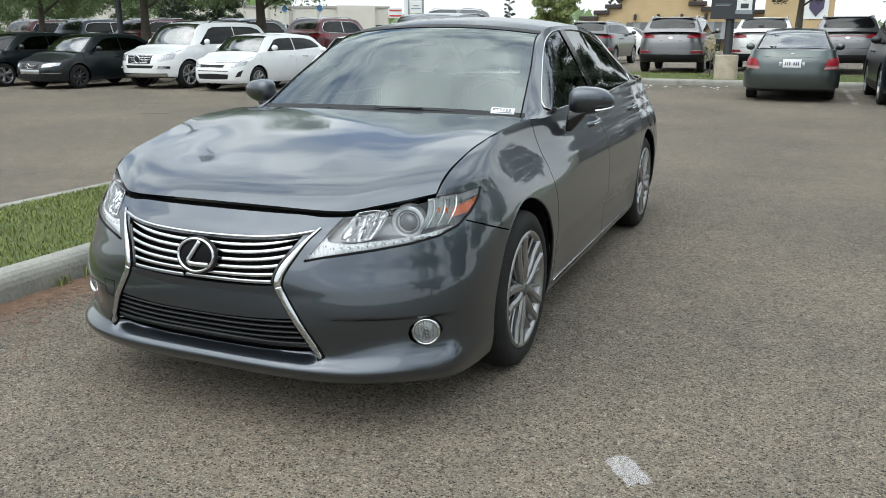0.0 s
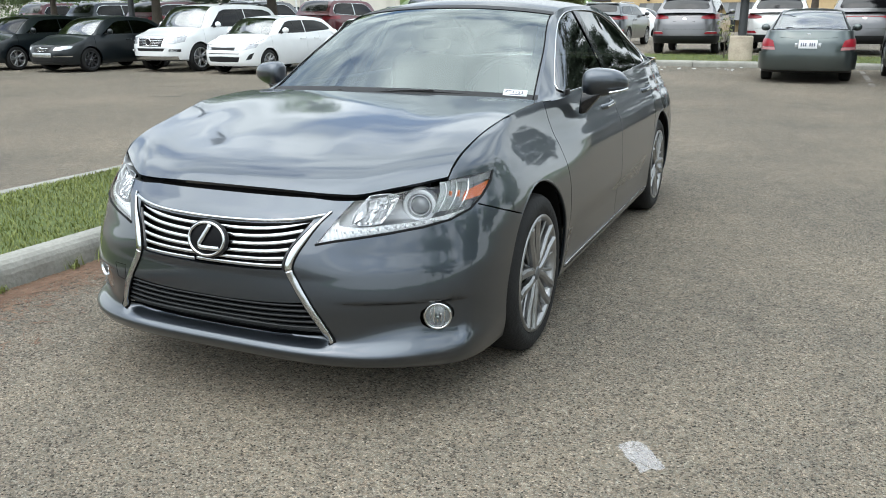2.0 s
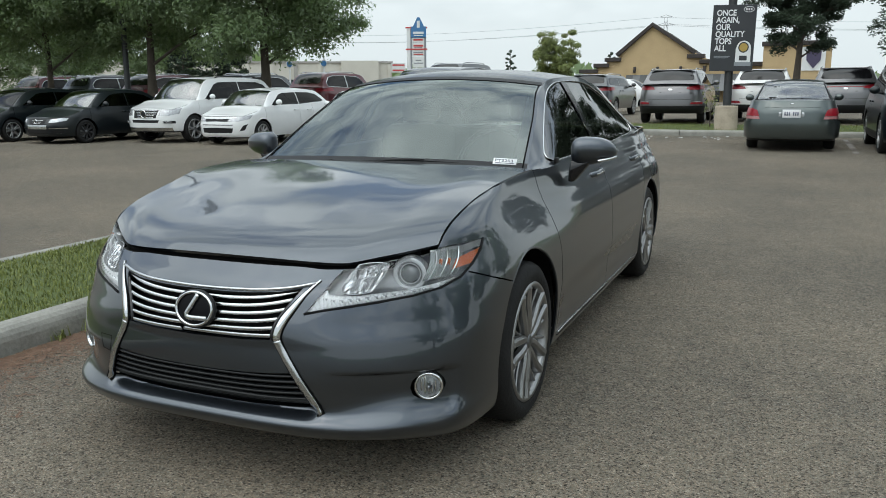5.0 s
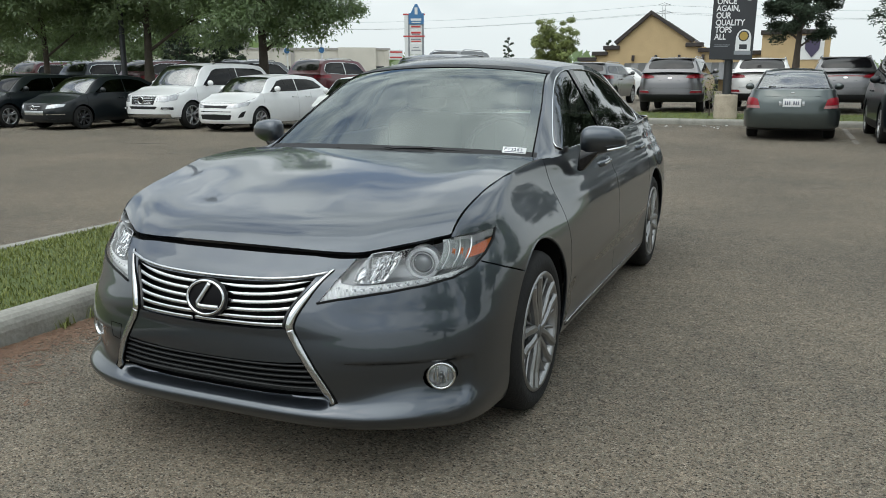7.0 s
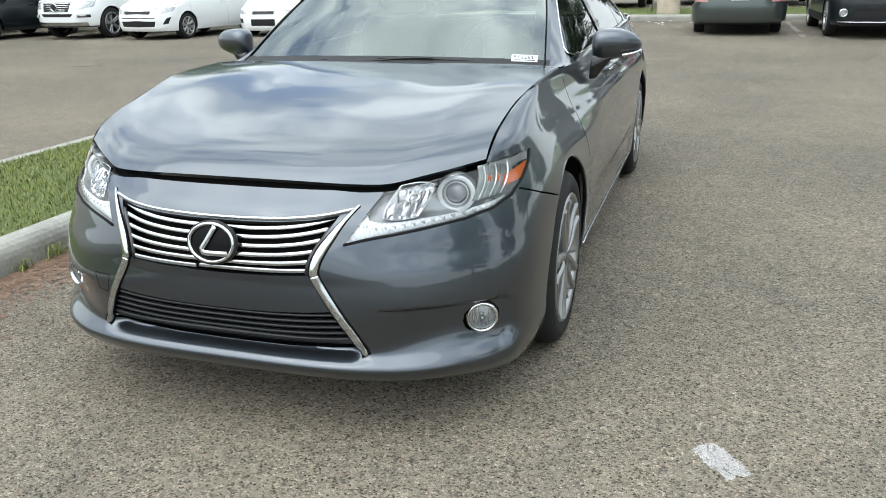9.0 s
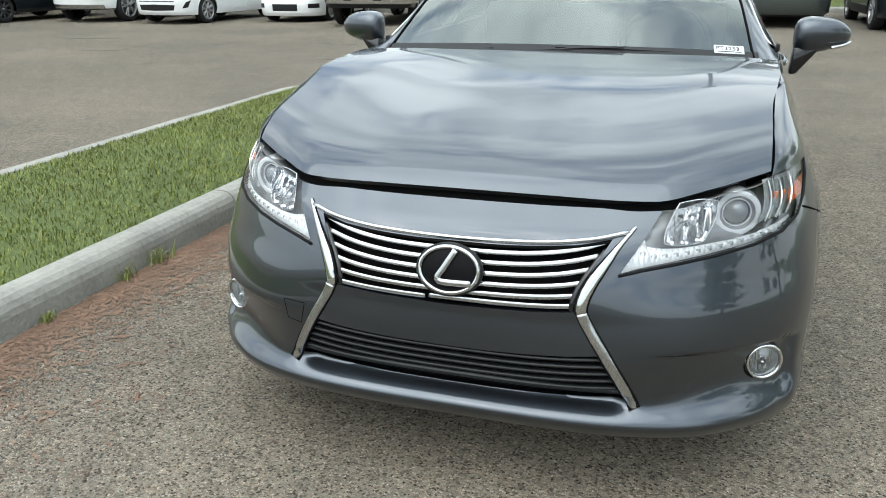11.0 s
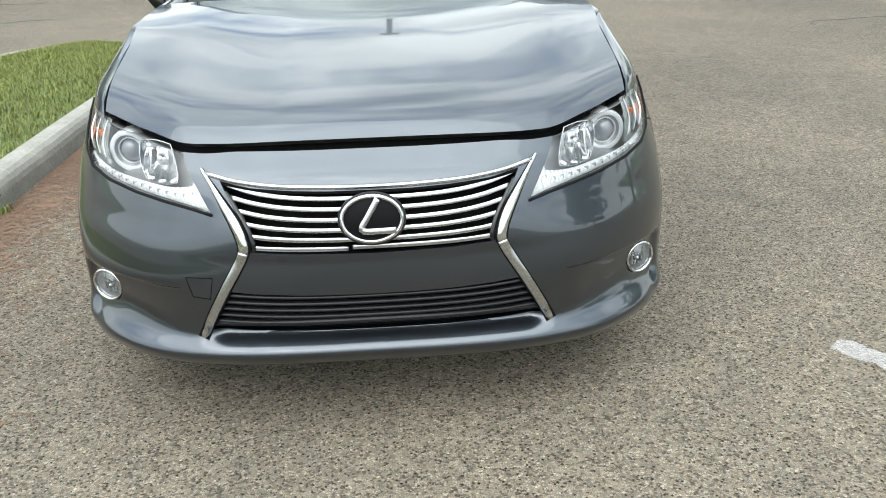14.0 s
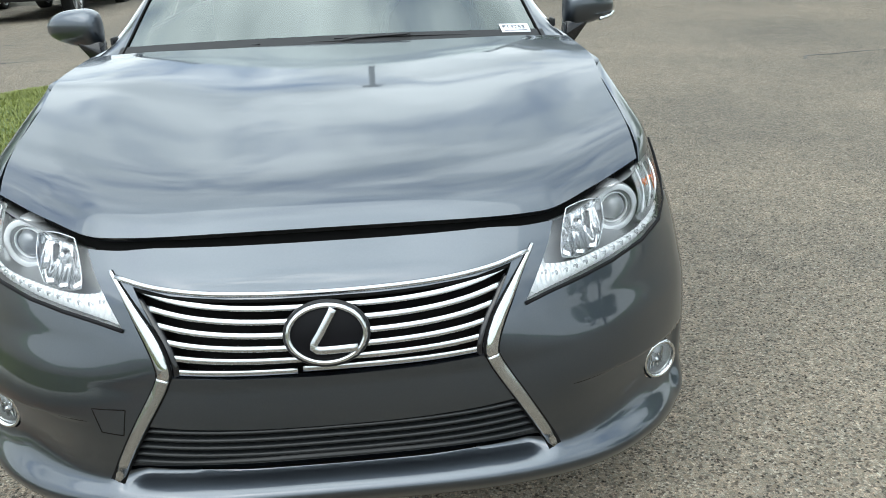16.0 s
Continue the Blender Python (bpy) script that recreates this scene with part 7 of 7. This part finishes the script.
def pylon_sign():
    """Tall roadside sign with a blue peaked head and white panels."""
    s = thing("pylon_sign", "tall white and blue roadside pylon sign", "sign", m=pose(-30.1, 65, .3, 0, 0, 24))
    part("post", boxed(-.95, -.62, -.15, .15, 0, 6.6, .03), SIGN_WHITE, s, smooth=False)
    part("post", boxed(.62, .80, -.15, .15, 0, 6.4, .03), SIGN_GREY, s, smooth=False)
    part("dark_edge", boxed(-.62, -.48, -.16, .16, 0, 6.6), SIGN_GREY, s, smooth=False)
    head = bmesh.new()
    f = head.faces.new([head.verts.new((x, -.2, z)) for x, z in ((-.55, 5.75), (.80, 5.75), (.80, 6.7), (.62, 6.7), (.22, 7.5), (.02, 7.5), (-.38, 6.7), (-.55, 6.7))])
    r = bmesh.ops.extrude_face_region(head, geom=[f])
    for v in r["geom"]:
        if isinstance(v, bmesh.types.BMVert):
            v.co.y += .4
    bmesh.ops.recalc_face_normals(head, faces=head.faces[:])
    part("peaked_head", head, SIGN_BLUE, s, smooth=False)
    part("head_peak", boxed(-.02, .24, -.22, -.2, 6.6, 7.2), SIGN_WHITE, s, smooth=False)
    for z0, z1 in ((5.32, 5.74), (4.75, 5.3), (4.15, 4.7), (3.1, 4.1), (2.2, 3.05)):
        part("panel", boxed(-.46, .62, -.12, .12, z0, z1, .02), SIGN_WHITE, s, smooth=False)
    for x, z, w, h, m in ((.1, 6.15, .95, .20, SIGN_WHITE), (.1, 5.92, .8, .08, SIGN_WHITE), (.08, 5.55, .85, .14, SIGN_RED), (.08, 5.03, .85, .16, SIGN_RED), (.08, 4.86, .7, .07, SIGN_GREY), (.08, 4.45, .9, .10, SIGN_GREY), (.08, 4.28, .85, .10, SIGN_RED), (.08, 3.75, .5, .08, SIGN_GREY), (.08, 3.5, .85, .08, SIGN_GREY), (.08, 2.65, .8, .14, SIGN_GREY)):
        part("sign_bar", boxed(x - w / 2, x + w / 2, -.235, -.205, z - h / 2, z + h / 2) if z > 5.8 else boxed(x - w / 2, x + w / 2, -.14, -.121, z - h / 2, z + h / 2), m, s, smooth=False)
    for z in (4.72, 6.62):
        part("red_bar", boxed(-1.05, .9, -.17, .17, z - .06, z + .06), SIGN_RED, s, smooth=False)


pylon_sign()


def lamp_post(x, y, h, label, arms=2, turn=0.0, r=.075):
    s = thing("street_lamp", label, "lamp post", m=pose(x, y, ground_at(x, y), 0, 0, turn))
    part("pole", revolve([(r, 0), (r * .95, h * .5), (r * .8, h), (0, h)], 12, m=Euler((0, radians(-90), 0)).to_matrix().to_4x4()), POLE, s)
    if not arms:
        part("lamp_head", boxed(-.30, .30, -.22, .22, h - .02, h + .12, .03), POLE, s)
    for k in range(arms):
        d = 1 if k == 0 else -1
        part("arm", tube([(0, 0, h - .15), (d * .5, 0, h + .02)], .035), POLE, s)
        part("lamp_head", boxed(d * .85 - .38, d * .85 + .38, -.16, .16, h - .02, h + .13, .04), POLE, s)
    return s


def base_block(x, y, label):
    """The round-edged concrete footing of a pole."""
    z = ground_at(x, y) - .05
    bm = revolve([(.31, 0), (.305, .02), (.29, .64), (.275, .68), (0, .69)], 24, m=Euler((0, radians(-90), 0)).to_matrix().to_4x4())
    for v in bm.verts:
        v.co.x, v.co.y = v.co.x + .012 * noise.noise(v.co * 5), v.co.y + .012 * noise.noise(v.co * 5 + Vector((3, 0, 0)))
    ob = part("pole_footing", bm, mat("stained_concrete", (.30, .26, .20), .95, vary=.35, scale=4, fine=.4, bump=.6, bump_scale=30))
    ob.matrix_basis = pose(x, y, z)
    return tagged(ob, label, "footing")


base_block(.10, 19.95, "weathered concrete footing under the signboard pole")
lamp_post(.10, 19.95, 10.5, "tall dark lamp post rising from a concrete footing", 0, 0, .11)
lamp_post(-19.9, 19.2, 13.0, "dark lamp post standing among the trees", 0, 30, .10)


def signboard():
    """The charcoal advertising board on the lamp post, with white words and a small trophy picture."""
    s = thing("advertising_board", "charcoal advertising board with white lettering on a pole", "sign", m=pose(.11, 19.80, ground_at(0, 19.9), 0, 1.2, 1.5) @ Matrix.Diagonal((.95, 1, 1, 1)))
    x0, x1, z0, z1 = -.56, .56, 1.53, 3.20
    part("panel", boxed(x0, x1, -.03, .03, z0, z1, .006), BOARD, s, smooth=False)
    up = Euler((radians(90), 0, 0)).to_matrix().to_4x4()
    for i, w in enumerate(("ONCE", "AGAIN,", "OUR", "QUALITY", "TOPS", "ALL")):
        text("board_text", w, .205, BOARD_TEXT, s, Matrix.Translation((x0 + .10, -.033, 2.93 - .178 * i)) @ up @ Matrix.Diagonal((.88, 1, 1, 1)), bold=.005)
    for i in range(2):
        part("small_print", boxed(x0 + .1, x0 + .52 - .04 * i, -.034, -.0305, 1.895 - .035 * i, 1.91 - .035 * i), SIGN_GREY, s, smooth=False)
    ring = [(.36 + .13 * math.cos(math.tau * i / 32), -.033, 3.08 + .068 * math.sin(math.tau * i / 32)) for i in range(32)]
    part("oval_mark", sweep(ring, slab(.012, .004), (0, -1, 0), closed=True), BOARD_TEXT, s, "white oval outline")
    for k in (-.06, 0, .06):
        part("mark_bar", boxed(.36 + k - .018, .36 + k + .018, -.034, -.0305, 3.055, 3.105), BOARD_TEXT, s, smooth=False)
    trophy = bmesh.new()
    arch = [(.10, 1.72), (.10, 2.10)] + [(.30 + .19 * math.cos(radians(a)), 2.10 + .20 * math.sin(radians(a))) for a in range(170, 5, -15)] + [(.49, 2.10), (.49, 1.72)]
    trophy.faces.new([trophy.verts.new((x, -.0335, z)) for x, z in arch])
    part("trophy_shape", trophy, SIGN_WHITE, s, "pale arched trophy picture", smooth=False)
    part("trophy_foot", boxed(.08, .51, -.037, -.031, 1.66, 1.76), SIGN_GREY, s, smooth=False)
    part("trophy_label", boxed(.20, .40, -.037, -.031, 1.80, 1.92), BOARD, s, smooth=False)
    for r, m, d in ((.135, BOARD, .036), (.105, GOLD, .039)):
        disc = bmesh.new()
        disc.faces.new([disc.verts.new((.295 + r * math.cos(math.tau * i / 28), -d, 2.13 + r * math.sin(math.tau * i / 28))) for i in range(28)])
        part("disc", disc, m, s, smooth=False)
    for z in (1.7, 3.0):
        part("bracket", boxed(-.12, .12, .03, .12, z - .02, z + .02), POLE, s, smooth=False)


signboard()


# steel of the far power line, distance haze put into its pale grey
HAZY_STEEL = mat("hazy_steel", (.42, .43, .44), .6, .2, vary=.1)


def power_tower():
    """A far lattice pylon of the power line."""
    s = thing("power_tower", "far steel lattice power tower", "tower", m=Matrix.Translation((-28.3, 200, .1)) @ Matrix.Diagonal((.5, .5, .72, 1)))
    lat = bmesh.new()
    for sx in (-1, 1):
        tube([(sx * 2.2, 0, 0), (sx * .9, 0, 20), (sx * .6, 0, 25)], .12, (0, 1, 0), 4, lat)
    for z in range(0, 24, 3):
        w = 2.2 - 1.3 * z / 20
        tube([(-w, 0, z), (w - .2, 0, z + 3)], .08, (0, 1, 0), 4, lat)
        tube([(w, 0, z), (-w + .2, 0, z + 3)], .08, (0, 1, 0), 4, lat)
    part("mast", lat, HAZY_STEEL, s)
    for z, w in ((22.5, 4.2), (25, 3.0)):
        part("cross_arm", tube([(-w, 0, z), (0, 0, z + .7), (w, 0, z)], .08, (0, 1, 0), 4), HAZY_STEEL, s)
        part("cross_arm", tube([(-w, 0, z), (w, 0, z)], .07, (0, 1, 0), 4), HAZY_STEEL, s)


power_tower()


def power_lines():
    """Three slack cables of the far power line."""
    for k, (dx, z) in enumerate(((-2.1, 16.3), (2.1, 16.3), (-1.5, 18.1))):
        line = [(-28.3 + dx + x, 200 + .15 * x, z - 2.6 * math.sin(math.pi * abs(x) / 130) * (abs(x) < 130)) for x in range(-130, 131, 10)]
        tagged(part("power_cable", tube(line, .035, n=4), HAZY_STEEL), "thin slack power cable far in the sky", "cable", "power cables")


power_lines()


def accessible_signs():
    for x, y in ((-21.7, 32.0), (-19.7, 32.0)):
        s = thing("blue_disc_sign", "small blue and white disc sign on a post", "sign", group="disc signs", m=pose(x, y, ground_at(x, y), 0, 0, 25))
        part("post", boxed(-.04, .04, -.03, .03, 0, 2.6), SIGN_WHITE, s, smooth=False)
        rim_ = bmesh.new()
        rim_.faces.new([rim_.verts.new((.17 * math.cos(math.tau * i / 24), -.05, 2.3 + .17 * math.sin(math.tau * i / 24))) for i in range(24)])
        bmesh.ops.solidify(rim_, geom=rim_.faces[:], thickness=.02)
        part("board", rim_, SIGN_WHITE, s, smooth=False)
        d = bmesh.new()
        d.faces.new([d.verts.new((.135 * math.cos(math.tau * i / 20), -.075, 2.3 + .135 * math.sin(math.tau * i / 20))) for i in range(20)])
        part("disc", d, SIGN_BLUE, s, smooth=False)


accessible_signs()


# ---- loose things on the asphalt ----
def wrapper():
    """A crumpled clear plastic wrapper."""
    m = bpy.data.materials.new("clear_plastic")
    m.use_nodes = True
    b = m.node_tree.nodes["Principled BSDF"]
    b.inputs["Base Color"].default_value = (.58, .57, .58, 1)
    b.inputs["Roughness"].default_value, b.inputs["Alpha"].default_value = .18, .34

    def sheet(u, v):
        x, y = (u - .5) * .088, (v - .5) * .168
        return x + .007 * noise.noise(Vector((u * 2, v * 3, 1))), y + .008 * noise.noise(Vector((u * 3, v * 2, 9))), .005 + .022 * abs(noise.noise(Vector((u * 1.6, v * 2.4, 3)))) + .006 * abs(noise.noise(Vector((u * 5, v * 7, 5))))
    ob = part("plastic_wrapper", grid(sheet, 14, 26), m)
    ob.matrix_basis = pose(1.475, -.735, 0, 0, 0, 38)
    tagged(ob, "crumpled clear plastic wrapper lying on the asphalt", "wrapper")


wrapper()


def litter():
    """Small pale scraps along the far kerb ."""
    rnd = random.Random(77)
    bm = bmesh.new()
    for _ in range(22):
        x, y = rnd.uniform(-4, 1), rnd.uniform(17.6, 19.2)
        s = rnd.uniform(.012, .045)
        box(bm, x - s, x + s, y - s * .6, y + s * .6, rise(x, y), rise(x, y) + .008)
    tagged(part("kerb_scraps", bm, WHITE_PAPER, smooth=False), "small pale scraps along the far kerb", "litter", kind="stuff")


litter()


def stall_line():
    """A worn painted stall line between the parked cars."""
    rnd = random.Random(4)
    bm = bmesh.new()
    for i in range(40):
        y = 13.9 + i * .12
        if rnd.random() < .3:
            continue
        w = .045 + .012 * rnd.random()
        box(bm, 2.92 - w, 2.92 + w, y, y + .115, rise(2.92, y) + .001, rise(2.92, y) + .004)
    tagged(part("stall_line", bm, mat("worn_line_paint", (.20, .185, .165), .9, vary=.35, scale=9, fine=.4), smooth=False), "worn white painted stall line", "road marking", kind="structure")


stall_line()


def cracks():
    """Dark sealed cracks wandering over the lane."""
    rnd = random.Random(31)
    bm = bmesh.new()
    for x0, y0, a0, n in ((-9.5, 8.3, .2, 14), (-8.0, 9.6, .1, 10), (-6.2, 10.4, -.1, 12), (-11.5, 10.2, .0, 12), (-5.0, 8.0, .3, 9), (4.6, 5.5, 1.1, 16), (6.2, 2.5, .8, 14)):
        pts, a = [Vector((x0, y0, rise(x0, y0) + .002))], a0
        for _ in range(n):
            a += rnd.gauss(0, .35)
            x, y = pts[-1].x + .13 * math.cos(a), pts[-1].y + .13 * math.sin(a) * .6
            pts.append(Vector((x, y, rise(x, y) + .002)))
        sweep(pts, slab(.022 + .03 * rnd.random(), .003), (0, 0, 1), bm=bm, taper=lambda t: .25 + .9 * math.sin(math.pi * t))
    tagged(part("sealed_cracks", bm, mat("tar", (.05, .047, .043), .7, vary=.3)), "dark tar-sealed cracks in the asphalt", "crack", kind="stuff")


cracks()
